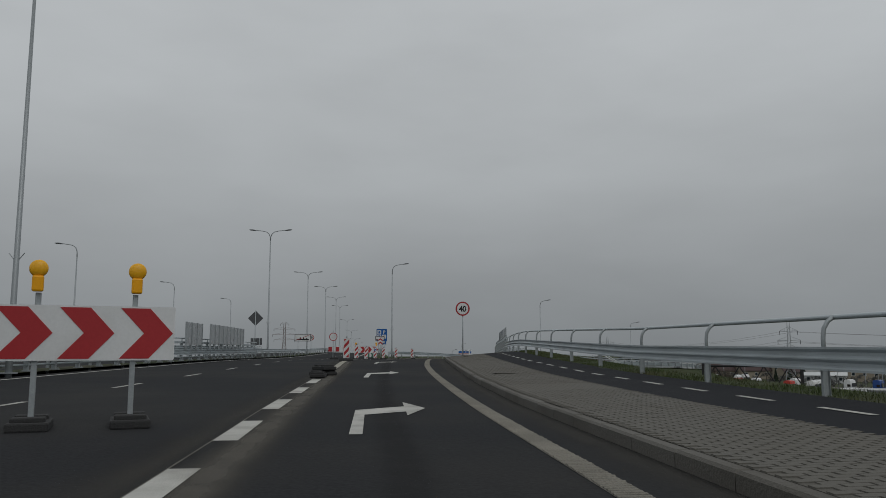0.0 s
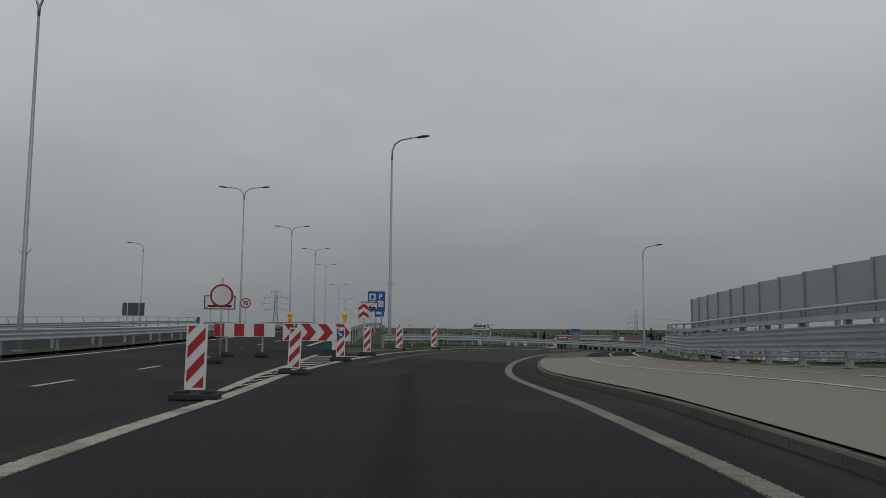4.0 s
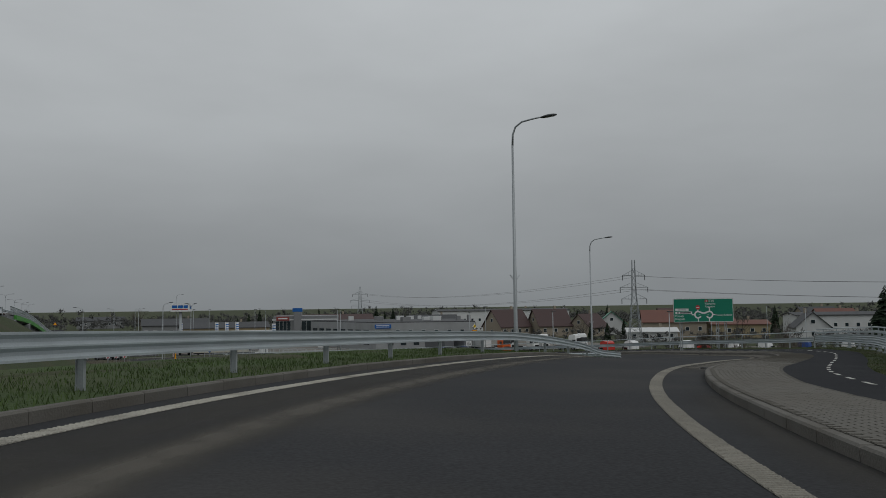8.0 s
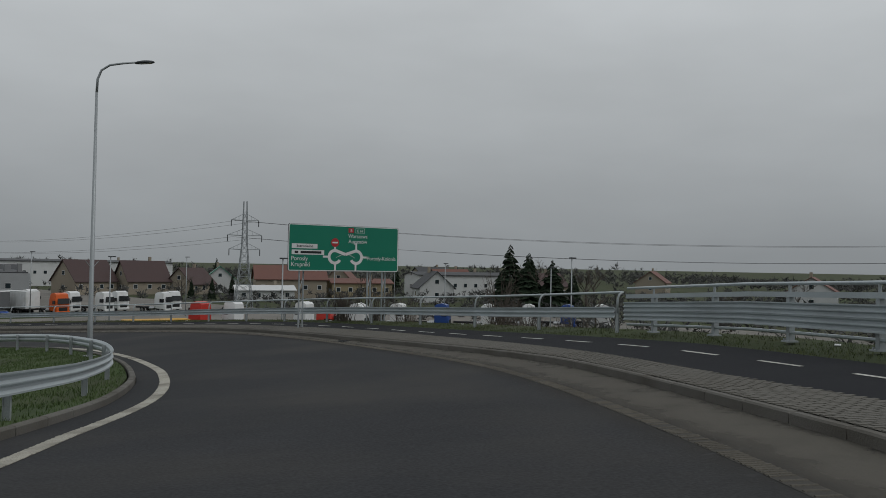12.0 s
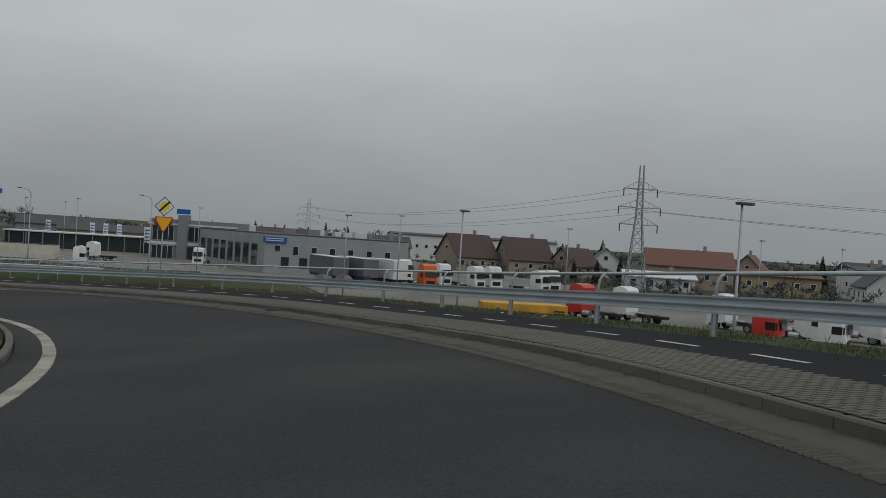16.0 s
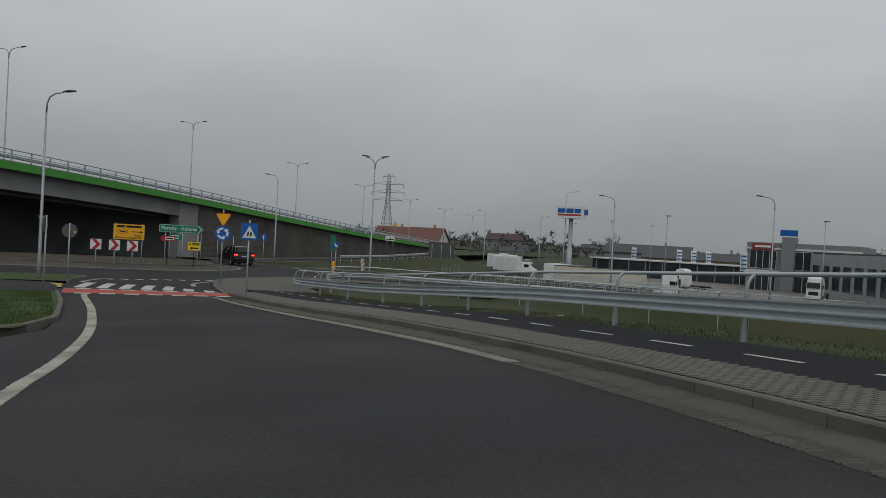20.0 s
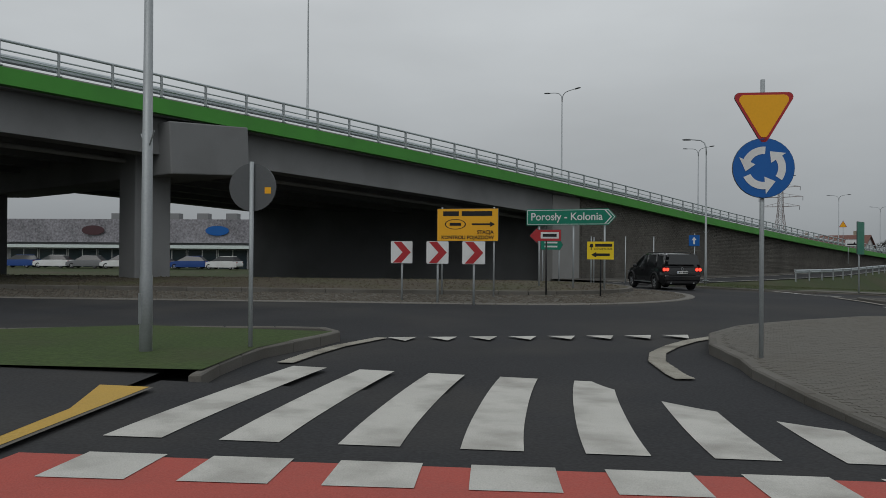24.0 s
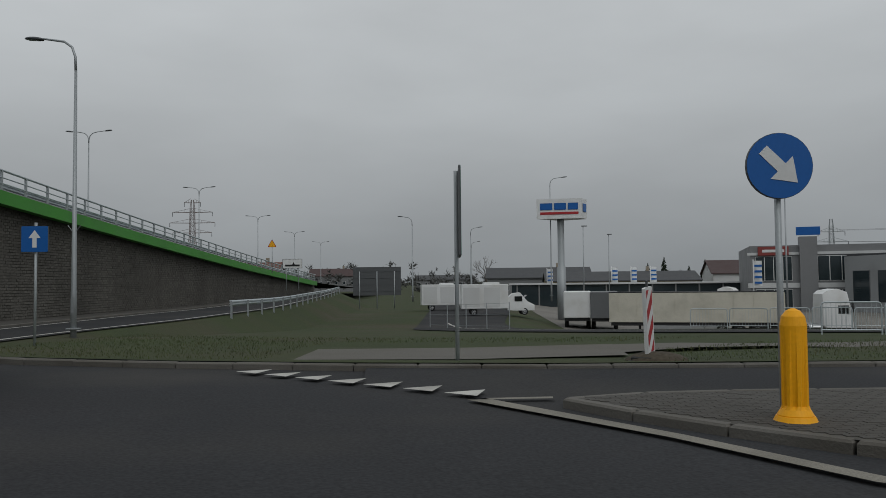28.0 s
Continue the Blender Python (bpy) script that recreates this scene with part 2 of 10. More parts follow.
WALL_W = mat("white_render", (0.52, 0.53, 0.53), 0.8, 0, 0.08, 0.3, 20, 0.1, dirt=(0.38, 0.38, 0.37), dirt_scale=0.3, dirt_amount=0.4)
WALL_G = mat("grey_cladding", (0.20, 0.205, 0.21), 0.6, 0.2, 0.08, 0.3, 20, dirt=(0.15, 0.15, 0.15), dirt_scale=0.3, dirt_amount=0.3)
# Grey cladding, its white toned down as well to carry the haze.
HALL_HAZED = mat("pale_grey_sheet_wall_hazed", (0.29, 0.30, 0.305), 0.7, 0.1, 0.1, 0.3, 20, 0.1, dirt=(0.2, 0.205, 0.205), dirt_scale=0.3, dirt_amount=0.5)
WALL_B = mat("beige_render", (0.27, 0.235, 0.185), 0.85, 0, 0.1, 0.3, 20)
WALL_Y = mat("ochre_render", (0.29, 0.24, 0.15), 0.85, 0, 0.1, 0.3, 20)
# Brownish red, muted further: distance haze put into the base colour.
ROOF_R = mat("hazed_red_roof_tile", (0.14, 0.068, 0.055), 0.7, 0, 0.2, 0.6, 12, 0.3)
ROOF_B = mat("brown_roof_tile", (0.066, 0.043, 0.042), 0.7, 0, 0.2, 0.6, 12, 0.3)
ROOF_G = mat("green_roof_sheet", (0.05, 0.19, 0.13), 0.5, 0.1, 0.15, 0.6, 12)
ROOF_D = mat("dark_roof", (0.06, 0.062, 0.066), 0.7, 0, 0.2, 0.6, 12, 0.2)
GLASS = glass("window_glass")
PANE_N = mat("noise_panel", (0.30, 0.32, 0.33), 0.3, 0.0, 0.1, 0.7, 20, spec=0.6)
TRUCK_W = mat("truck_white_paint", (0.62, 0.63, 0.63), 0.35, 0, 0.06, 0.8, 20, dirt=(0.40, 0.39, 0.36), dirt_scale=0.8, dirt_amount=0.45)
TARP = mat("trailer_tarpaulin", (0.50, 0.48, 0.41), 0.55, 0, 0.12, 0.5, 15, 0.1, dirt=(0.33, 0.31, 0.26), dirt_scale=0.7, dirt_amount=0.6)
TARP_D = mat("grey_tarpaulin", (0.12, 0.125, 0.13), 0.55, 0, 0.12, 0.5, 15, 0.1)
PAINT_BLUE = mat("blue_vehicle_paint", (0.02, 0.06, 0.22), 0.35, 0, 0.08, 1, 20)
PAINT_RED = mat("red_vehicle_paint", (0.42, 0.035, 0.025), 0.35, 0, 0.08, 1, 20)
PAINT_ORANGE = mat("orange_vehicle_paint", (0.55, 0.10, 0.02), 0.4, 0, 0.08, 1, 20)
PAINT_GREY = mat("grey_vehicle_paint", (0.16, 0.165, 0.17), 0.35, 0.3, 0.08, 1, 20)
CAR_BLACK = mat("black_car_paint", (0.010, 0.0105, 0.012), 0.14, 0.0, 0.15, 1.2, 20, spec=0.6, dirt=(0.02, 0.0195, 0.018), dirt_scale=1.5, dirt_amount=0.5)
CAR_GLASS = glass("car_glass", (0.012, 0.014, 0.015), 0.05)
CAR_TRIM = mat("car_plastic", (0.02, 0.02, 0.021), 0.6, 0, 0.1, 3, 60)
TYRE = mat("tyre_rubber", (0.018, 0.018, 0.018), 0.85, 0, 0.2, 6, 80, 0.3)
ALLOY = mat("alloy_rim", (0.40, 0.41, 0.42), 0.35, 0.8, 0.1, 3, 40)
TAIL = lit("brake_light_lit", (0.95, 0.035, 0.02), 3.0)
TAIL_OFF = mat("tail_lens", (0.28, 0.01, 0.012), 0.2, 0, 0.1, 3, 30)
PLATE = mat("plate_white", (0.66, 0.66, 0.64), 0.4, 0, 0.05, 3, 40)


# ---------------------------------------------------------------- mesh helpers
def mesh_from(name, verts, faces, material, smooth=False):
    me = bpy.data.meshes.new(name)
    me.from_pydata([tuple(map(float, v)) for v in verts], [], [tuple(map(int, q)) for q in faces])
    me.materials.append(material)
    if smooth:
        me.shade_smooth()
    me.update()
    return me


def done(bm, name, material, smooth=False):
    bmesh.ops.recalc_face_normals(bm, faces=bm.faces)
    me = bpy.data.meshes.new(name)
    bm.to_mesh(me)
    bm.free()
    me.materials.append(material)
    if smooth:
        me.shade_smooth()
    return me


def thing(name, m, label, category, group="", kind=""):
    ob = new(name)
    ob.empty_display_size = 0.2
    ob.matrix_world = m
    return tagged(ob, label, category, group, kind)


def part(name, data, material, parent, label="", m=None):
    if isinstance(data, bmesh.types.BMesh):
        data = done(data, name, material)
    ob = new(name, data)
    ob.parent = parent
    if m is not None:
        ob.matrix_basis = m
    return tagged(ob, label)


def solo(name, data, label, category, kind="", m=None, group=""):
    ob = new(name, data)
    if m is not None:
        ob.matrix_world = m
    return tagged(ob, label, category, group, kind)


def add_box(bm, c, s, bevel=0.0, rot=None):
    m = Matrix.Translation(c) @ (rot.to_4x4() if rot else Matrix.Identity(4)) @ Matrix.Diagonal((*s, 1))
    r = bmesh.ops.create_cube(bm, size=1.0, matrix=m)
    if bevel:
        edges = list({e for v in r["verts"] for e in v.link_edges})
        bmesh.ops.bevel(bm, geom=edges, offset=bevel, segments=2, affect="EDGES", profile=0.5)
    return bm


def box(c, s, bevel=0.0, rot=None):
    return add_box(bmesh.new(), c, s, bevel, rot)


def add_tube(bm, points, radii, seg=10, cap=True):
    pts = [Vector(p) for p in points]
    if not hasattr(radii, "__len__"):
        radii = [radii] * len(pts)
    rings, side = [], None
    for i, p in enumerate(pts):
        d = (pts[min(i + 1, len(pts) - 1)] - pts[max(i - 1, 0)]).normalized()
        if side is None:
            side = d.orthogonal().normalized()
        side = (side - d * side.dot(d)).normalized()
        up = d.cross(side)
        rings.append([bm.verts.new(p + (side * math.cos(a) + up * math.sin(a)) * radii[i]) for a in (2 * math.pi * k / seg for k in range(seg))])
    for a, b in zip(rings, rings[1:]):
        for k in range(seg):
            bm.faces.new((a[k], a[(k + 1) % seg], b[(k + 1) % seg], b[k]))
    if cap:
        bm.faces.new(rings[0][::-1])
        bm.faces.new(rings[-1])
    return bm


def tube(points, radii, seg=10):
    return add_tube(bmesh.new(), points, radii, seg)


def add_plate(bm, outline, y0, y1):
    """A flat plate whose outline is given in x and z, from y0 (front) to y1 (back)."""
    f = [bm.verts.new((x, y0, z)) for x, z in outline]
    b = [bm.verts.new((x, y1, z)) for x, z in outline]
    bm.faces.new(f)
    bm.faces.new(b[::-1])
    n = len(f)
    for i in range(n):
        bm.faces.new((f[i], b[i], b[(i + 1) % n], f[(i + 1) % n]))
    return bm


def plate(outline, y0, y1):
    return add_plate(bmesh.new(), outline, y0, y1)


def rect(x0, z0, x1, z1, r=0.0):
    if not r:
        return [(x0, z0), (x1, z0), (x1, z1), (x0, z1)]
    out = []
    for cx, cz, a0 in ((x1 - r, z0 + r, -90), (x1 - r, z1 - r, 0), (x0 + r, z1 - r, 90), (x0 + r, z0 + r, 180)):
        out += [(cx + r * math.cos(radians(a0 + k * 22.5)), cz + r * math.sin(radians(a0 + k * 22.5))) for k in range(5)]
    return out


def disc(r, cx=0.0, cz=0.0, n=32):
    return [(cx + r * math.cos(2 * math.pi * k / n), cz + r * math.sin(2 * math.pi * k / n)) for k in range(n)]


def ring_mesh(bm, r0, r1, y, n=40, a0=0.0, a1=360.0, cx=0.0, cz=0.0):
    k = [radians(a0 + (a1 - a0) * i / n) for i in range(n + 1)]
    p = [bm.verts.new((cx + r0 * math.cos(a), y, cz + r0 * math.sin(a))) for a in k]
    q = [bm.verts.new((cx + r1 * math.cos(a), y, cz + r1 * math.sin(a))) for a in k]
    for i in range(n):
        bm.faces.new((p[i], p[i + 1], q[i + 1], q[i]))
    return bm


def words(text, height, x, z, y, material, parent, name="lettering", align="LEFT", squeeze=1.0, bold=0.0):
    """Writing on a sign's face: x and z of the baseline, y of the face."""
    cu = bpy.data.curves.new(name, "FONT")
    cu.body, cu.size, cu.align_x, cu.extrude = text, height * 1.4, align, 0.002
    cu.offset = bold
    tmp = bpy.data.objects.new(name, cu)
    me = bpy.data.meshes.new_from_object(tmp)
    bpy.data.objects.remove(tmp)
    me.materials.clear()
    me.materials.append(material)
    return part(name, me, material, parent, m=pose(x, y, z, 90) @ Matrix.Diagonal((squeeze, 1, 1, 1)))


# ---------------------------------------------------------------- the plan
# the slip road's axis, station by station (metres), and its crossfall
AXIS = [(1.6, -38.0, -0.24), (-0.0, 0.0, 0.36), (-1.0, 12.6, 0.51), (-1.8, 25.6, 0.72), (-2.4, 38.4, 0.96), (-2.7, 50.7, 1.05), (-2.8, 62.7, 0.93),
        (-2.9, 73.6, 0.73), (-1.7, 83.7, 0.74), (0.9, 93.5, 0.77), (5.2, 102.8, 0.54), (11.2, 111.3, 0.14), (18.1, 118.7, -0.3), (24.3, 124.7, -0.83),
        (29.3, 129.8, -1.37), (34.1, 136.1, -1.84), (37.6, 143.4, -2.37), (40.2, 151.6, -2.82), (41.5, 159.9, -3.3), (41.3, 168.2, -3.92), (39.7, 177.0, -4.52),
        (36.4, 185.3, -5.01), (31.8, 193.1, -5.52), (26.3, 199.9, -5.99), (20.4, 205.9, -6.38), (14.5, 211.4, -6.7), (9.3, 217.0, -6.94), (5.5, 223.1, -7.09),
        (4.1, 229.9, -7.01), (3.2, 236.4, -7.04)]
STN = [-3.0] + [float(k) for k in range(29)]
FALL = [(-3, 0), (5, 0), (6.5, -0.03), (11, -0.03), (12, 0.01), (13, 0.05), (14, 0.069), (16, 0.065), (20, 0.056), (22, 0.046), (23.5, 0.0), (25, -0.01), (26, -0.02), (28, -0.018)]


def table(pairs):
    xs, ys = [p[0] for p in pairs], [p[1] for p in pairs]
    return lambda t: np.interp(t, xs, ys)


def spline(ts, ps, at_):
    """Cubic through the points, with slopes from the neighbours."""
    ts, ps = np.array(ts), np.array(ps)
    d = np.zeros_like(ps)
    d[1:-1] = (ps[2:] - ps[:-2]) / (ts[2:] - ts[:-2])[:, None]
    d[0], d[-1] = (ps[1] - ps[0]) / (ts[1] - ts[0]), (ps[-1] - ps[-2]) / (ts[-1] - ts[-2])
    i = np.clip(np.searchsorted(ts, at_, "right") - 1, 0, len(ts) - 2)
    h = (ts[i + 1] - ts[i])[:, None]
    u = ((at_ - ts[i]) / h[:, 0])[:, None]
    return (2 * u ** 3 - 3 * u ** 2 + 1) * ps[i] + (u ** 3 - 2 * u ** 2 + u) * h * d[i] + (-2 * u ** 3 + 3 * u ** 2) * ps[i + 1] + (u ** 3 - u ** 2) * h * d[i + 1]


FT = np.arange(-3, 28.001, 0.05)
FP = spline(STN, AXIS, FT)
FP[:, 2] = np.convolve(np.pad(FP[:, 2], 15, mode="edge"), np.ones(31) / 31, "valid")
FD = np.gradient(FP, axis=0)
FL = np.concatenate([[0], np.cumsum(np.linalg.norm(np.diff(FP, axis=0), axis=1))])
FD[:, :2] /= np.linalg.norm(FD[:, :2], axis=1)[:, None]
fall = table(FALL)


KERB_R = table([(-3, 2.12), (1, 2.16), (1.5, 2.24), (2.5, 2.58), (4, 2.92), (5, 3.21), (5.5, 3.14), (6, 2.94), (8, 2.71), (9, 3.03), (10, 3.05), (11, 3.34), (12, 3.9), (14, 4.25), (15.5, 4.11), (16, 4.15), (17.5, 4.76), (19, 4.96), (21.5, 4.2), (22.5, 3.82), (23.0, 3.68), (24.5, 3.8)])
LIFT = table([(-3, 0.015), (1.5, 0.025), (2.2, 0.05), (3.2, 0.08), (6.8, 0.08), (8.0, 0.056), (9.5, 0.0)])


def lifted(t, o):
    """The pavement and cycle path rise away from the kerb on the first stretch and the bridge."""
    return LIFT(t) * np.maximum(0, o - KERB_R(t))


def S(t, o, h=0.0):
    """The place at station t, o metres right of the axis, h above the surface."""
    x, y, z = (np.interp(t, FT, FP[:, k]) for k in range(3))
    dx, dy = np.interp(t, FT, FD[:, 0]), np.interp(t, FT, FD[:, 1])
    return Vector((x + dy * o, y - dx * o, z + fall(t) * min(max(o, -14), 15) + float(lifted(t, o)) + h))


def stations(t0, t1, step):
    """Stations evenly spaced by length, and the length of one step."""
    l0, l1 = np.interp([t0, t1], FT, FL)
    n = max(1, round((l1 - l0) / step))
    return np.interp(np.linspace(l0, l1, n + 1), FL, FT), (l1 - l0) / n


def heading(t):
    return math.degrees(math.atan2(-np.interp(t, FT, FD[:, 0]), np.interp(t, FT, FD[:, 1])))


def place(t, o, h=0.0, turn=0.0):
    p = S(t, o, h)
    return pose(*p, 0, 0, heading(t) + turn)


def strip(pa, pb, cols=1):
    """A surface between two lines of places."""
    v, f = [], []
    for a, b in zip(pa, pb):
        v += [Vector(a).lerp(Vector(b), k / cols) for k in range(cols + 1)]
    w = cols + 1
    for i in range(len(pa) - 1):
        f += [(i * w + k, i * w + k + 1, (i + 1) * w + k + 1, (i + 1) * w + k) for k in range(cols)]
    return v, f


def ribbon(name, oa, ob, t0, t1, h, material, step=1.0, cols=1):
    ts, _ = stations(t0, t1, step)
    fa = oa if callable(oa) else (lambda t: oa)
    fb = ob if callable(ob) else (lambda t: ob)
    fh = h if callable(h) else (lambda t: h)
    v, f = strip([S(t, float(fa(t)), fh(t)) for t in ts], [S(t, float(fb(t)), fh(t)) for t in ts], cols)
    return mesh_from(name, v, f, material)


def sweep(name, profile, pts, material, closed=True, caps=True):
    """A profile of (side, up) pairs drawn along places; side is to the right of the way."""
    pts = [Vector(p) for p in pts]
    v, f, n = [], [], len(profile)
    for i, p in enumerate(pts):
        d = (pts[min(i + 1, len(pts) - 1)] - pts[max(i - 1, 0)])
        d.z = 0
        d.normalize()
        r = Vector((d.y, -d.x, 0))
        v += [p + r * a + Vector((0, 0, b)) for a, b in profile]
    for i in range(len(pts) - 1):
        for k in range(n if closed else n - 1):
            j = (k + 1) % n
            f.append((i * n + k, i * n + j, (i + 1) * n + j, (i + 1) * n + k))
    if closed and caps:
        f += [tuple(range(n))[::-1], tuple(range((len(pts) - 1) * n, len(pts) * n))]
    return mesh_from(name, v, f, material)


LINE_L = table([(-3, -1.4), (0, -1.45), (0.7, -1.52), (1.1, -1.6), (1.65, -1.75), (2.2, -1.92), (2.6, -2.1), (3.2, -2.47), (4.7, -3.41), (5.7, -3.84), (7.2, -4.09), (8.2, -3.79), (9.2, -3.3), (9.7, -3.23), (10.7, -3.47), (11.7, -3.52), (12, -3.62), (12.5, -3.8), (13.4, -3.82), (14.2, -3.4), (15, -3.02), (16.7, -2.76), (18, -2.72), (20.2, -2.77), (20.7, -2.82), (21.2, -2.99), (23.7, -2.38), (24.2, -2.35), (25.3, -3.1), (26, -3.3)])
LINE_R = table([(-3, 1.42), (2, 1.49), (2.5, 1.56), (4, 2.03), (4.5, 2.13), (6, 1.97), (7, 1.86), (8.5, 1.97), (9, 2.08), (10.5, 2.11), (12, 2.67), (14.5, 3.11), (16.5, 3.68), (18.5, 3.98), (20.5, 3.78), (21.5, 3.37), (22, 3.0), (22.5, 2.76), (23.1, 2.66), (23.5, 2.68), (24, 2.78), (25.3, 2.5)])
KERB_L = table([(6.9, -5.0), (7.2, -4.5), (7.7, -4.13), (8.7, -4.03), (9.2, -3.87), (9.7, -3.84), (11.2, -4.08), (12.2, -4.4), (12.7, -4.72), (13.2, -4.72), (14.2, -4.12), (14.7, -3.8), (15.5, -3.52), (17, -3.36), (18.7, -3.36), (20.2, -3.29)])
CYC = table([(-3, 4.85), (1, 4.95), (1.7, 5.1), (2.3, 5.2), (3.5, 5.84), (4, 6.14), (4.5, 6.59), (5, 6.85), (5.5, 6.82), (6, 6.54), (7, 5.76), (7.5, 5.52), (8, 5.44), (9, 5.62), (10, 5.89), (11.5, 6.54), (13, 6.73), (15.5, 6.31), (17, 6.61), (18.5, 7.11), (19, 7.18), (20, 6.9), (21.5, 6.3), (22, 6.3), (23.1, 6.65), (23.6, 6.85), (24.2, 6.8), (25.5, 6.43), (26, 6.23)])
SW_OUT = table([(-3, 3.95), (1, 4.0), (1.5, 4.1), (2, 4.28), (2.5, 4.5), (4, 5.14), (4.5, 5.55), (5, 5.65), (5.5, 5.58), (6.5, 4.93), (7, 4.69), (8, 4.52), (9.5, 4.59), (10.5, 4.97), (11.5, 5.56), (12, 5.7), (12.5, 5.69), (13.5, 5.2), (14, 5.24), (15.5, 5.8), (16.5, 5.86), (18, 6.35), (19, 6.48), (21.5, 5.4), (22.3, 5.5), (22.9, 5.66), (23.5, 5.55), (24.5, 5.2), (26, 4.85)])
CYC_OUT = lambda t: CYC(t) + table([(-3, 0.95), (4, 0.95), (5, 1.1), (28, 1.15)])(t)
RAIL_R = table([(-3, 6.05), (1, 6.1), (2.1, 6.3), (2.55, 6.42), (3.2, 6.65), (4.45, 7.35), (5, 7.7), (6, 8.0), (7, 8.0), (8, 8.2), (9, 8.6), (10, 8.85), (11, 8.9), (12, 8.8), (13, 8.75), (14, 8.9), (14.6, 8.9), (15.2, 8.6), (16, 8.3), (17, 8.05), (18, 8.43), (19, 8.63), (20, 8.33), (21, 7.83), (22, 7.65), (23, 8.1), (23.5, 8.3), (24, 8.25), (25.9, 7.8)])
RAIL_L = lambda t: KERB_L(t) - table([(7, 0.95), (12, 0.85), (13, 0.55), (14.5, 0.6), (16, 0.8), (20, 1.2)])(t)
SIDE_H = 0.14

# the main road: its median line and its height
MEDZ = [(-60, -1.0), (-30, -0.15), (0, 0.4), (25, 0.74), (51, 1.0), (75, 1.06), (92, 1.15), (115, 1.45), (140, 1.75), (165, 1.85), (185, 1.7), (207, 1.25), (230, 0.5), (256, -0.75), (280, -2.2), (310, -3.75), (350, -5.4), (400, -6.5), (520, -7.2)]
MY = np.arange(-60, 521, 2.0)
MZ = np.convolve(np.pad(table(MEDZ)(MY), 6, mode="edge"), np.ones(13) / 13, "valid")


def med(y):
    return -12.2 - 0.067 * y + np.interp(y, (110, 200), (0.8, 0.0))


def D(y, o, h=0.0):
    s = -0.067
    k = 1 / math.hypot(1, s)
    return Vector((med(y) + o * k, y - s * o * k, float(np.interp(y, MY, MZ)) + h))


# ---------------------------------------------------------------- ground
BASE = -9.0
ROUND = -7.05
LOBE = Vector((-6.6, 235.8))
ISLE_DIR = Vector((-0.77, -0.64))


def isle_distance(x, y):
    """Distance from the middle line of the roundabout's long island."""
    dx, dy = x - LOBE.x, y - LOBE.y
    u = np.clip(dx * ISLE_DIR.x + dy * ISLE_DIR.y, 0, 60)
    return np.hypot(dx - u * ISLE_DIR.x, dy - u * ISLE_DIR.y)


def smooth(a):
    a = np.clip(a, 0, 1)
    return a * a * (3 - 2 * a)


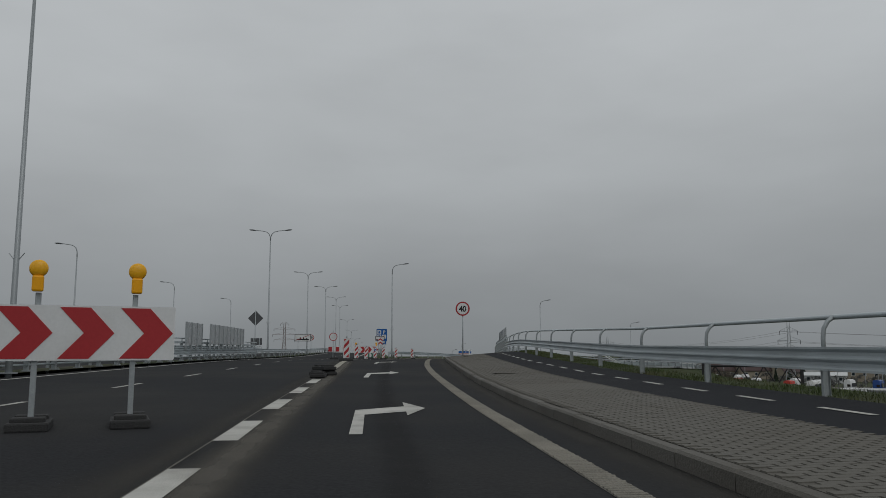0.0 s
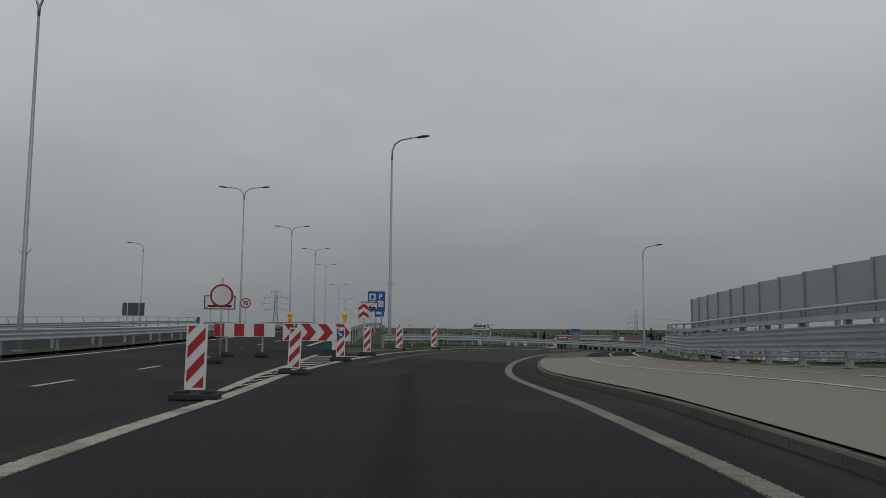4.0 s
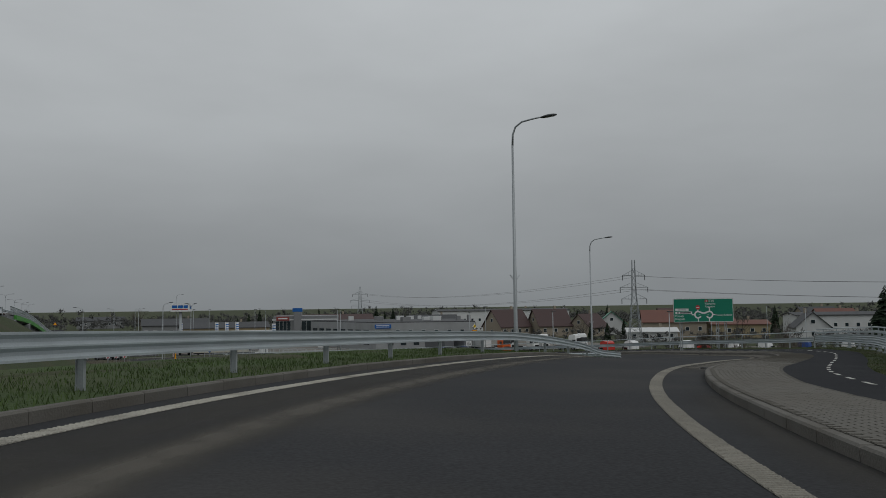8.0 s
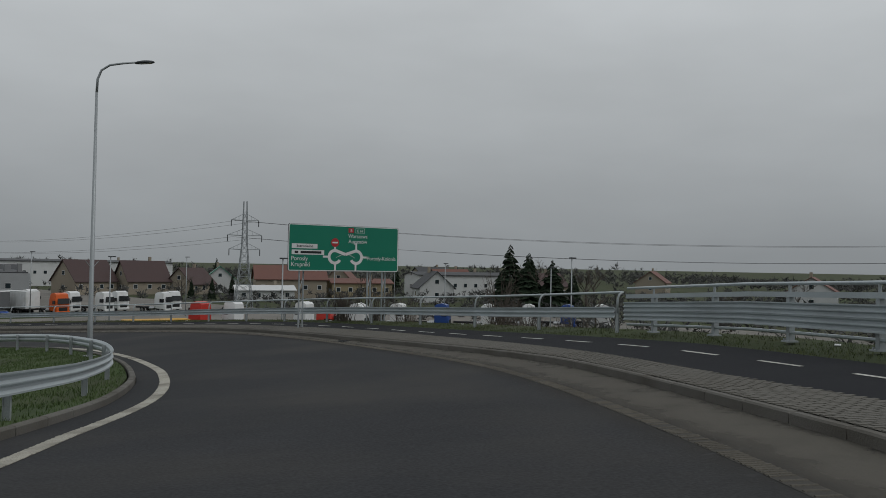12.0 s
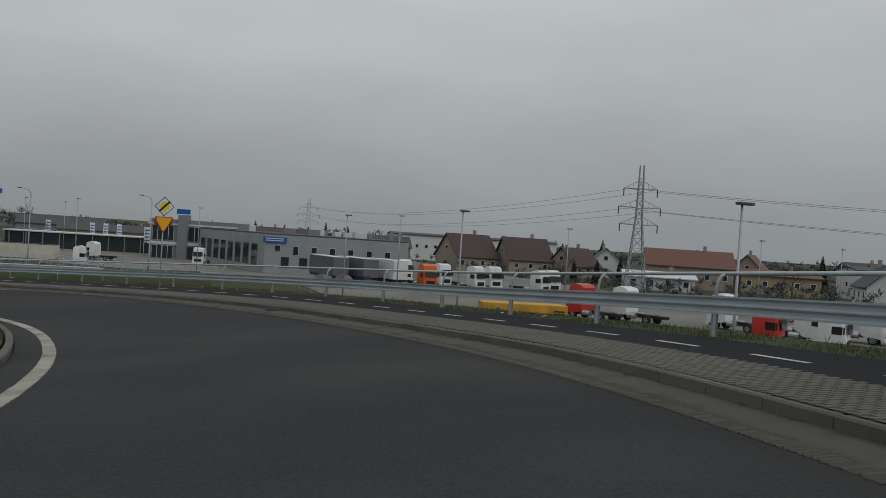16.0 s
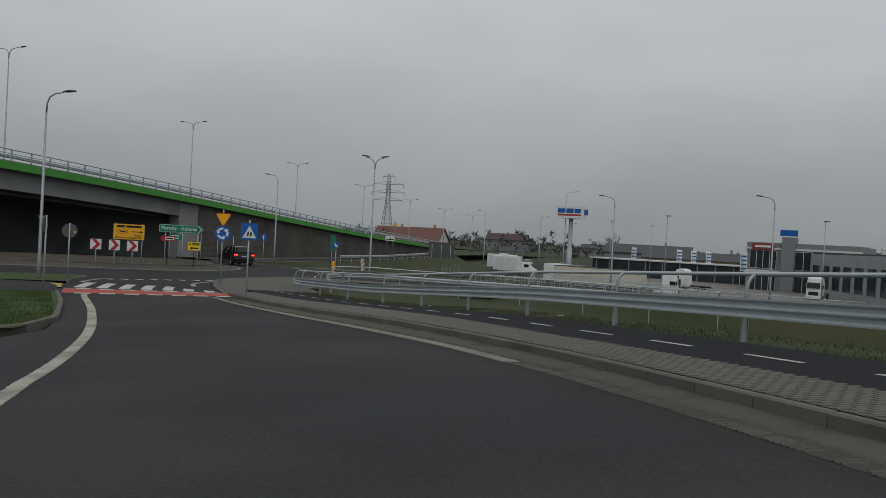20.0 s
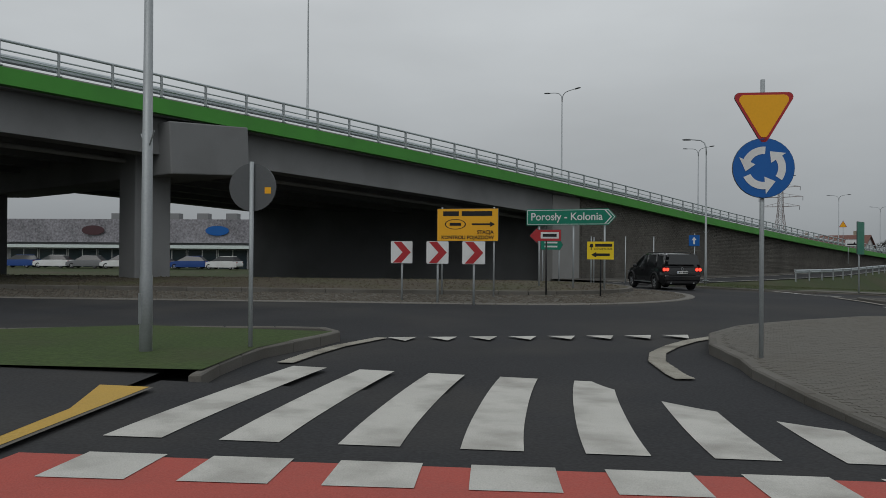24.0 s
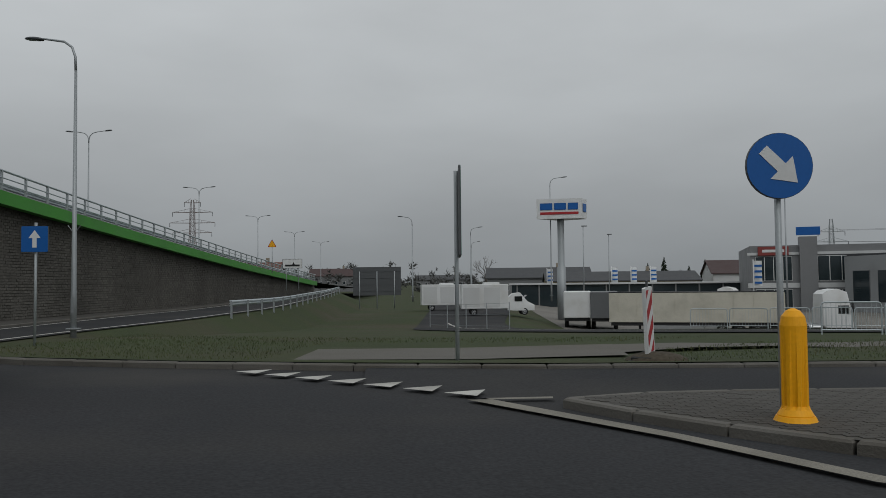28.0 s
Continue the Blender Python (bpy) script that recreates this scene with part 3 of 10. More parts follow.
def ground_height(x, y):
    x, y = np.asarray(x, float), np.asarray(y, float)
    # yard level, with the roundabout's level round it
    near_round = smooth(1.6 - isle_distance(x, y) / 32)
    north = smooth((y - 200) / 30) * smooth((45 - x) / 25) * smooth((300 - y) / 45)
    h = BASE + (ROUND - 0.15 - BASE) * np.maximum(near_round, north * 0.84)
    h = h - 1.3 * smooth((y - 284) / 14) * smooth((x - 3) / 8) * smooth((115 - x) / 40)
    far = np.hypot(x - 40, y - 200)
    h = h + np.clip((far - 350) / 400, 0, 6)
    # slip road and its banks
    sub = slice(0, len(FT), 6)
    px, py, pz, pt = FP[sub, 0], FP[sub, 1], FP[sub, 2], FT[sub]
    keep = pt < 25.0
    px, py, pz, pt, dxs, dys = px[keep], py[keep], pz[keep], pt[keep], FD[sub, 0][keep], FD[sub, 1][keep]
    d2 = (x[..., None] - px) ** 2 + (y[..., None] - py) ** 2
    i = d2.argmin(-1)
    o = (x - px[i]) * dys[i] - (y - py[i]) * dxs[i]
    dist = np.sqrt(d2.min(-1))
    o = np.where(np.abs(o) < dist * 0.9, np.sign(o) * dist, o)
    t = pt[i]
    level = pz[i] + fall(t) * np.clip(o, -14, 15) + lifted(t, np.minimum(o, RAIL_R(t) + 1))
    kl = np.where(t < 6.6, -60, np.where(t > 20.2, -4.0, KERB_L(t)))
    kr = KERB_R(t)
    shoulder_r = RAIL_R(t) + 0.9
    shoulder_l = np.where(t < 6.6, -60, kl - 4.0)
    slip = np.where(o > shoulder_r, level + 0.1 - (o - shoulder_r) / 1.9, np.where(o < shoulder_l, level + 0.1 + (o - shoulder_l) / 2.2, level + 0.12))
    slip = np.where((t > 6.6) & (o > kl - 2.4) & (o < RAIL_R(t) - 0.4), level - 0.16, slip)
    slip = np.where((t <= 6.6) & (o < RAIL_R(t) - 0.4), level - 0.14, slip)
    slip = np.where(dist > 60, -99, slip)
    # main road embankment
    m = med(y)
    mz = np.interp(y, MY, MZ)
    side = np.abs(x - m)
    open_span = smooth((y - 196) / 4)
    main = np.where(side > 11.4, mz - 0.3 - (side - 11.4) / 1.55, mz - 0.3)
    main = np.where(open_span > 0.02, -99, main)
    rail_cut = (y > 54) & (y < 76) & (np.minimum(side - 12, o - 11) > 0)
    h2 = np.maximum(np.maximum(h, slip), main)
    h2 = np.where((x - m > -12) & (x - m < np.interp(y, (86, 88, 130, 160), (12, 8.6, 8.6, 11.5))) & (y < 196), np.minimum(h2, mz - 0.12), h2)
    paved = (t > 6.6) & (o > kl - 2.4) & (o < RAIL_R(t) - 0.4) & (dist < 14)
    h2 = np.where(paved, np.minimum(h2, level - 0.1), h2)
    gore = (y < 88.5) & (y > -40) & (x > m - 0.5) & (o < RAIL_R(t) - 0.4) & ((o > -7.5) | (x < m + 12))
    h2 = np.where(gore, np.minimum(h2, np.minimum(mz, level) - 0.22), h2)
    ring = (isle_distance(x, y) < 16.4) | ((x > 2) & (x < 47) & (y > 236) & (y < 250 + np.clip(x - 9, 0, 99) * 0.12) & (t > 20))
    h2 = np.where(ring, ROUND - 0.3, h2)
    mouth = np.hypot(x - 4.5, y - 220.5) < 11
    h2 = np.where(mouth, np.minimum(h2, ROUND - 0.25), h2)
    return h2


def grid_mesh(name, xs, ys, material, hole=None):
    gx, gy = np.meshgrid(xs, ys)
    gz = ground_height(gx, gy)
    v = np.stack([gx, gy, gz], -1).reshape(-1, 3)
    nx, ny = len(xs), len(ys)
    f = []
    for j in range(ny - 1):
        for i in range(nx - 1):
            f.append((j * nx + i, j * nx + i + 1, (j + 1) * nx + i + 1, (j + 1) * nx + i))
    return mesh_from(name, v, f, material, smooth=True)


gxs = np.unique(np.concatenate([np.linspace(-3200, -400, 8), np.linspace(-320, -80, 14), np.arange(-66, 96, 1.6), np.linspace(100, 330, 24), np.linspace(420, 3200, 8)]))
gys = np.unique(np.concatenate([np.linspace(-3200, -120, 7), np.arange(-60, -4, 4.0), np.arange(-2, 300, 1.6), np.linspace(306, 600, 30), np.linspace(700, 3600, 8)]))
ground = solo("ground", grid_mesh("ground", gxs, gys, GRASS), "rough spring grass on embankments and verges, partly brown", "ground", "structure")

# ---------------------------------------------------------------- roads
left_edge = lambda t: np.where(t < 6.9, LINE_L(t) - 0.35, np.where((t > 20.3), LINE_L(t) - table([(20.3, 0.9), (20.9, 3.5), (21.6, 3.5), (22.3, 0.9), (28, 0.9)])(t), KERB_L(t) + 0.02))
ramp_road = solo("road_slip", ribbon("road_slip", left_edge, lambda t: KERB_R(t) + 0.02, 6.92, 25.2, 0.0, ASPHALT, 0.8, 4), "dark grey asphalt slip road, dry and slightly dusty", "road", "structure")
solo("road_slip", ribbon("road_slip_south", left_edge, lambda t: KERB_R(t) + 0.02, -3, 6.92, 0.0, ASPHALT_MAIN, 0.8, 4), "dark asphalt exit lane with dust along its edges", "road", "structure")

ty = lambda y: float(np.interp(y, FP[:, 1], FT))
ys_a = np.append(np.arange(-36, 87, 2.0), (87.4, 88.6, 92.0))
va, fa = strip([D(y, 0.7) for y in ys_a], [S(ty(y), float(left_edge(ty(y))) + 0.3, -0.004) if y < 83.9 else Vector((float(np.interp(y, (84, 92), (-7.5, D(92, 8.6).x))), y, D(y, 0).z)) for y in ys_a], 8)
main_road = solo("road_main", mesh_from("road_main", va, fa, ASPHALT_MAIN), "dark asphalt carriageway of the main road", "road", "structure")
ys_b = np.arange(92, 520, 4.0)
vb, fb = strip([D(y, 0.7) for y in ys_b], [D(y, float(np.interp(y, (84, 130, 160), (8.6, 8.6, 10.9)))) for y in ys_b], 2)
solo("road_main", mesh_from("road_main_north", vb, fb, ASPHALT_MAIN), "dark asphalt carriageway running over the flyover", "road", "structure")
ys_c = np.arange(-36, 520, 4.0)
vc, fc = strip([D(y, -10.9) for y in ys_c], [D(y, -0.7) for y in ys_c], 2)
solo("road_opposite", mesh_from("road_opposite", vc, fc, ASPHALT_MAIN), "dark asphalt carriageway of the opposite direction", "road", "structure")
vm, fm = strip([D(y, -0.75, 0.1) for y in ys_c], [D(y, 0.75, 0.1) for y in ys_c], 1)
solo("road_median", mesh_from("road_median", vm, fm, GRASS), "narrow grass median between the carriageways", "median", "structure")

# roundabout: circulating road, cone-shaped, higher towards the island
APRON_R, ISLE_R, OUT_R = 7.3, 5.1, 13.4


def isle_ring(r, dz, n=28, length=60.0):
    """A line round the long island, r metres from its middle line."""
    out = []
    far = LOBE + ISLE_DIR * length
    nrm = Vector((-ISLE_DIR.y, ISLE_DIR.x))
    for k in range(25):
        c = LOBE.lerp(far, 1 - k / 25)
        out.append((c.x + nrm.x * r, c.y + nrm.y * r))
    for k in range(n + 1):
        ang = math.atan2(nrm.y, nrm.x) + math.pi * k / n
        out.append((LOBE.x + r * math.cos(ang), LOBE.y + r * math.sin(ang)))
    for k in range(1, 26):
        c = LOBE.lerp(far, k / 25)
        out.append((c.x - nrm.x * r, c.y - nrm.y * r))
    return [Vector((x, y, dz)) for x, y in out]


def ring_z(r):
    return ROUND + (0.03 if r < 10.5 else 0.012) * (10.5 - r)


vr, fr = strip(isle_ring(16.5, ring_z(16.5) - 0.03), isle_ring(APRON_R - 0.3, ring_z(APRON_R)), 5)
solo("road_roundabout", mesh_from("road_roundabout", vr, fr, ASPHALT), "dark asphalt circulating road of the roundabout", "road", "structure")
va2, fa2 = strip(isle_ring(APRON_R, ring_z(8) + 0.02), isle_ring(ISLE_R, ring_z(5) + 0.12), 3)
apron = solo("apron", mesh_from("apron", va2, fa2, JOINT), "cobbled truck apron round the traffic island", "apron", "structure")
vi2, fi2 = strip(isle_ring(ISLE_R, ring_z(5) + 0.24), isle_ring(0.05, ring_z(5) + 0.42), 4)
isle = solo("traffic_island", mesh_from("traffic_island", vi2, fi2, SOIL), "bare brown soil of the roundabout's central island", "island", "structure")

# pavement and cycle track beside the slip road
sw = solo("pavement", ribbon("pavement", lambda t: KERB_R(t) + 0.12, lambda t: SW_OUT(t) + 0.05, -3, 24.6, SIDE_H - 0.004, JOINT, 0.8, 2), "grey concrete block pavement beside the slip road", "pavement", "structure")
cyc = solo("cycle_path", ribbon("cycle_path", SW_OUT, CYC_OUT, -3, 26.2, SIDE_H, ASPHALT_NEW, 0.8, 2), "black asphalt cycle path with a dashed white line", "path", "structure")
resin = solo("bridge_walkway", ribbon("bridge_walkway", lambda t: KERB_R(t) + 0.1, lambda t: CYC_OUT(t) + 0.1, 4.1, 7.05, SIDE_H + 0.012, RESIN, 0.8, 3), "beige resin-coated walkway on the bridge", "walkway", "structure")
island_verge = solo("island_verge", ribbon("island_verge", lambda t: KERB_L(t) - table([(6.9, 0.5), (7.3, 2.0), (8, 3.4), (9, 4.2)])(t), lambda t: KERB_L(t) - 0.2, 6.95, 20.35, lambda t: 0.10, GRASS_LUSH, 0.8, 3), "green grass of the island inside the bend", "grass", "structure")
verge = solo("verge", ribbon("verge", CYC_OUT, lambda t: RAIL_R(t) + 1.0, -3, 26.0, lambda t: SIDE_H - 0.03, GRASS, 0.8, 2), "trampled grass verge under the safety barrier", "verge", "structure")


# ---------------------------------------------------------------- road markings
def marking(name, oa, ob, t0, t1, h, material, label, step=0.8):
    return solo(name, ribbon(name, oa, ob, t0, t1, h, material, step), label, "road marking", "structure")


def ribbed_line(f, t0, t1, half, label, under, over, share=1.0):
    """A worn line of sprayed paint with raised ribs across it."""
    base = solo("edge_line", ribbon("edge_line", lambda t: f(t) - half, lambda t: f(t) + half, t0, t1, 0.005, under, 0.8), label, "road marking", "structure")
    ts, _ = stations(t0, t1, 0.075)
    v, fc = [], []
    for t in ts:
        if random.random() > share:
            continue
        c = float(f(t))
        w0, w1 = half * random.uniform(0.82, 1.0), half * random.uniform(0.82, 1.0)
        p, q = S(t, c - w0, 0.006), S(t, c + w1, 0.006)
        d = Vector((p.y - q.y, q.x - p.x, 0)).normalized() * random.uniform(0.016, 0.023)
        n = len(v)
        v += [p - d, q - d, q + d, p + d] + [a + Vector((0, 0, 0.007)) for a in (p - d * 0.6, q - d * 0.6, q + d * 0.6, p + d * 0.6)]
        fc += [(n + 4, n + 5, n + 6, n + 7), (n, n + 1, n + 5, n + 4), (n + 2, n + 3, n + 7, n + 6), (n + 1, n + 2, n + 6, n + 5), (n + 3, n, n + 4, n + 7)]
    ribs = part("paint_ribs", mesh_from("paint_ribs", v, fc, over), over, base)
    tagged(ribs, kind="stuff")
    return base


random.seed(3)
ribbed_line(LINE_R, -3, 12.6, 0.115, "worn ribbed beige-white edge line beside the pavement", LINE_OLD, RIB_OLD)
ribbed_line(LINE_R, 12.6, 21.2, 0.11, "very worn dusty edge line round the bend", DUST, RIB_DUSTY, 0.75)
ribbed_line(LINE_R, 21.2, 24.15, 0.125, "worn ribbed beige edge line before the crossing", LINE_OLD, RIB_OLD)
ribbed_line(LINE_L, 6.95, 24.15, 0.12, "worn ribbed white edge line of the bend", LINE_OLD, PAINT_WORN)
ribbed_line(LINE_L, 1.85, 6.95, 0.13, "wide worn ribbed white line before the gore", LINE_OLD, PAINT_WORN)
marking("chalk_line", lambda t: LINE_L(t) - 0.135, lambda t: LINE_L(t) - 0.115, -3, 1.85, 0.004, LINE_OLD, "thin chalk setting-out line beside the dashes")
for k in range(-5, 4):
    t0, t1 = (ty(7.9 + 3.75 * k), ty(9.9 + 3.75 * k))
    marking("lane_dash", lambda t: LINE_L(t) - 0.12, lambda t: LINE_L(t) + 0.12, t0, t1, 0.006, PAINT, "wide white dash of the diverging lane")


def deck_mark(o0, o1, y0, y1, label, h=0.008, material=None):
    yy = np.linspace(y0, y1, max(2, int((y1 - y0) / 4) + 1))
    pts0, pts1 = [D(y, o0, h) for y in yy], [D(y, o1, h) for y in yy]
    for p in pts0 + pts1:
        if p.y < 84:
            t = ty(p.y)
            a, b = D(p.y, 0.7), S(t, float(left_edge(t)) + 0.3, -0.004)
            p.z = a.z + (b.z - a.z) * min(1, max(0, (p.x - a.x) / (b.x - a.x))) + h
    v, f = strip(pts0, pts1)
    return solo("main_road_line", mesh_from("main_road_line", v, f, material or PAINT), label, "road marking", "structure")


for k in range(26):
    y0 = -25.4 + k * 6.0
    deck_mark(5.5, 5.62, y0, y0 + 1.9, "white lane dash on the main road")
deck_mark(1.4, 1.58, -36, 330, "white edge line beside the median")
deck_mark(7.95, 8.15, 88, 132, "white edge line of the main road beside the gore")
deck_mark(10.2, 10.4, 160, 330, "white edge line on the flyover")
deck_mark(-10.4, -10.2, -36, 330, "white edge line of the opposite carriageway")

# dashes of the cycle path
for seg_a, seg_b, h in ((-2.5, 4.2, 0.008), (4.3, 6.8, 0.02), (6.9, 26.1, 0.008)):
    ts, _ = stations(seg_a, seg_b, 2.05)
    for t in ts[:-1]:
        dt = 1.0 / max(4.0, np.interp(t + 0.1, FT, np.gradient(FL, FT)))
        marking("cycle_dash", lambda s: CYC(s) - 0.05, lambda s: CYC(s) + 0.05, t, t + dt, SIDE_H + h, PAINT, "thin white dash of the cycle path", 0.5)
marking("cycle_line", lambda t: SW_OUT(t) + 0.0, lambda t: SW_OUT(t) + 0.1, 4.6, 6.85, SIDE_H + 0.02, PAINT, "white line between walkway and cycle path")
marking("cycle_line", lambda t: CYC_OUT(t) - 0.1, lambda t: CYC_OUT(t), 6.9, 8.6, SIDE_H + 0.01, PAINT, "white edge line of the cycle path")

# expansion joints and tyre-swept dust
for t in (3.95, 6.35):
    marking("expansion_joint", lambda s: left_edge(s) + 0.3, lambda s: KERB_R(s) - 0.05, t, t + 0.045, 0.005, SEAM, "dark bitumen expansion joint across the road", 0.2)


def film_material(name, color, strength, scale=1.6):
    """A thin film that lets the road show through, thinning out towards its edges."""
    m = mat(name, color, 0.92, 0, 0.25, 0.8, 70, 0.3)
    n, l = m.node_tree.nodes, m.node_tree.links
    cover, patchy = n.new("ShaderNodeAttribute"), n.new("ShaderNodeTexNoise")
    cover.attribute_name = "cover"
    patchy.inputs["Scale"].default_value, patchy.inputs["Detail"].default_value = scale, 8
    l.new(n["Geometry"].outputs["Position"], patchy.inputs["Vector"])
    amount, fade = n.new("ShaderNodeMath"), n.new("ShaderNodeMapRange")
    amount.operation = "ADD"
    l.new(cover.outputs["Fac"], amount.inputs[0])
    l.new(patchy.outputs[0], amount.inputs[1])
    for k, q in (("From Min", 0.45), ("From Max", 1.5), ("To Min", 0.0), ("To Max", strength)):
        fade.inputs[k].default_value = q
    l.new(amount.outputs[0], fade.inputs["Value"])
    held = n.new("ShaderNodeMath")
    held.operation = "MULTIPLY"
    l.new(fade.outputs[0], held.inputs[0])
    l.new(cover.outputs["Fac"], held.inputs[1])
    clear, mix = n.new("ShaderNodeBsdfTransparent"), n.new("ShaderNodeMixShader")
    l.new(held.outputs[0], mix.inputs[0])
    l.new(clear.outputs[0], mix.inputs[1])
    l.new(n["Principled BSDF"].outputs[0], mix.inputs[2])
    l.new(mix.outputs[0], n["Material Output"].inputs[0])
    return m


DUST_FILM = film_material("pale_dust_film", (0.086, 0.079, 0.067), 0.9)
DUST_FAINT = film_material("faint_dust_film", (0.056, 0.052, 0.045), 0.5)
OIL_FILM = film_material("dark_oil_film", (0.018, 0.018, 0.019), 0.45, 3.0)


def soft_band(name, fa, fb, t0, t1, h, material, label, peak=0.5, sides=(0.0, 0.0)):
    """A film on the road between two lines; sides: how thick it is on its two edges."""
    cols = 8
    ts, _ = stations(t0, t1, 0.8)
    v, f = strip([S(t, float(fa(t)), h) for t in ts], [S(t, float(fb(t)), h) for t in ts], cols)
    me = mesh_from(name, v, f, material)
    u = np.linspace(0, 1, cols + 1)
    bell = np.interp(u, (0, peak, 1), (sides[0], 1, sides[1]))
    bell = bell * bell * (3 - 2 * bell)
    ends = np.clip(np.minimum(np.arange(len(ts)), len(ts) - 1 - np.arange(len(ts))) / 6, 0, 1)
    at = me.attributes.new("cover", "FLOAT", "POINT")
    at.data.foreach_set("value", (ends[:, None] * bell[None]).ravel())
    return solo(name, me, label, "road dirt", "structure")


soft_band("dust_band", lambda t: LINE_L(t) + table([(6.0, 0.5), (8, 0.9), (10, 0.75), (11.6, 0.5)])(t), lambda t: LINE_L(t) + table([(6.0, 1.5), (8, 2.2), (10, 2.0), (11.6, 1.4)])(t), 6.0, 11.6, 0.004, DUST_FILM, "band of pale dust left between the wheel tracks", 0.45)
soft_band("dust_film", lambda t: LINE_L(t) + 0.05, lambda t: LINE_L(t) + table([(5.8, 1.4), (8, 2.0), (12, 1.4)])(t), 5.8, 12.0, 0.0025, DUST_FAINT, "faint film of dust beside the edge line", 0.3, (0.6, 0.0))
soft_band("dust_band", lambda t: LINE_R(t) - 0.1, lambda t: KERB_R(t) - 0.005, 10.0, 24.4, 0.0035, DUST_FILM, "band of pale dust along the kerb", 0.55, (0.45, 0.8))
soft_band("dust_film", lambda t: LINE_R(t) - 0.75, lambda t: LINE_R(t) + 0.35, 12.2, 24.2, 0.0025, DUST_FAINT, "faint film of dust beside the edge line", 0.75)
soft_band("dust_film", lambda t: LINE_R(t) + 0.05, lambda t: KERB_R(t) - 0.005, -3, 9.6, 0.0025, DUST_FAINT, "faint film of dust in the gutter", 0.8, (0.0, 0.8))
soft_band("dust_band", lambda t: LINE_L(t) - 0.15, lambda t: LINE_L(t) + 0.75, -3, 3.4, 0.003, DUST_FILM, "band of pale dust beside the diverging lane", 0.45, (0.2, 0.0))
soft_band("dust_film", lambda t: LINE_L(t) - 0.9, lambda t: LINE_L(t) - 0.05, -3, 5.2, 0.003, DUST_FAINT, "faint film of dust on the closed side of the dashes", 0.8)
soft_band("oil_film", lambda t: 0.5 * (LINE_L(t) + LINE_R(t)) - 0.2, lambda t: 0.5 * (LINE_L(t) + LINE_R(t)) + 0.5, -3, 6.4, 0.0018, OIL_FILM, "dark oily film down the middle of the lane")

# turn arrows painted on the lane
def lane_arrow(t, o):
    speed = float(np.interp(t, FT, np.gradient(FL, FT)))
    quads = ([(0, 0), (0.14, 0), (0.14, 2.3), (0, 3.05)], [(0, 3.05), (0.14, 2.3), (0.71, 2.75), (0.71, 3.65)], [(0.7, 2.15), (1.0, 3.3), (0.7, 4.5)])
    v, f = [], []
    for q in quads:
        f.append(tuple(range(len(v), len(v) + len(q))))
        v += [S(t + y / speed, o + x, 0.008) for x, y in q]
    return solo("lane_arrow", mesh_from("lane_arrow", v, f, PAINT), "white right-turn arrow painted on the lane", "road marking", "structure")


lane_arrow(0.66, -0.34)
lane_arrow(1.73, -0.57)
lane_arrow(2.79, -0.72)

# hatched gore in front of the crash cushion
GORE_W = table([(5.2, 0.3), (5.8, 0.6), (6.25, 0.95), (6.55, 1.45), (6.85, 2.0)])
for k in range(11):
    t = 5.3 + k * 0.14
    a, w = float(LINE_L(t)), float(GORE_W(t))
    v = [S(t - 0.02, a - w, 0.012), S(t + 0.03, a - w, 0.012), S(t + 0.13, a - 0.2, 0.012), S(t + 0.08, a - 0.2, 0.012)]
    solo("hatch_bar", mesh_from("hatch_bar", v, [(0, 1, 2, 3)], PAINT), "white hatch bar of the gore", "road marking", "structure")
marking("gore_line", lambda t: LINE_L(t) - GORE_W(t) - 0.12, lambda t: LINE_L(t) - GORE_W(t) + 0.08, 5.2, 6.85, 0.013, PAINT_WORN, "worn white line on the far side of the gore")


# ---------------------------------------------------------------- kerbs
def stone_mesh(name, w, l, h, material):
    bm = box((0, 0, 0), (w, l, h), 0.0)
    top = [e for e in bm.edges if all(v.co.z > 0 for v in e.verts)]
    bmesh.ops.bevel(bm, geom=top, offset=0.022, segments=1, affect="EDGES")
    return done(bm, name, material)


STONE = stone_mesh("kerb_stone", 0.15, 0.985, 0.30, KERB)


def kerb_line(pts, label, name="kerb", rise=0.13):
    """Kerb stones of one metre along a line of places."""
    pts = [Vector(p) for p in pts]
    length = np.concatenate([[0], np.cumsum([(b - a).length for a, b in zip(pts, pts[1:])])])
    n = max(1, int(length[-1]))
    at_ = np.linspace(0, length[-1], n + 1)
    q = np.stack([np.interp(at_, length, [p[k] for p in pts]) for k in range(3)], -1)
    top = thing(name, Matrix.Identity(4), label, "kerb", kind="structure")
    for a, b in zip(q[:-1], q[1:]):
        c, d = Vector((a + b) / 2), Vector(b - a)
        yaw = math.degrees(math.atan2(-d.x, d.y))
        pitch = math.degrees(math.atan2(d.z, math.hypot(d.x, d.y)))
        part("stone", STONE, KERB, top, m=pose(c.x, c.y, c.z + rise - 0.15 + random.uniform(-0.004, 0.004), pitch, 0, yaw + random.uniform(-0.25, 0.25)) @ Matrix.Diagonal((1, d.length / 1.0, 1, 1)))
    return top


def kerb_station(f, t0, t1, label, rise=0.13):
    ts, _ = stations(t0, t1, 0.5)
    return kerb_line([S(t, float(f(t)) + 0.075) for t in ts], label, rise=rise)


kerb_station(KERB_R, -1.5, 12.0, "pale concrete kerb beside the pavement")
kerb_station(KERB_R, 12.0, 24.5, "pale concrete kerb along the bend")
kerb_station(lambda t: KERB_L(t) - 0.15, 6.92, 20.3, "pale concrete kerb of the grass island")


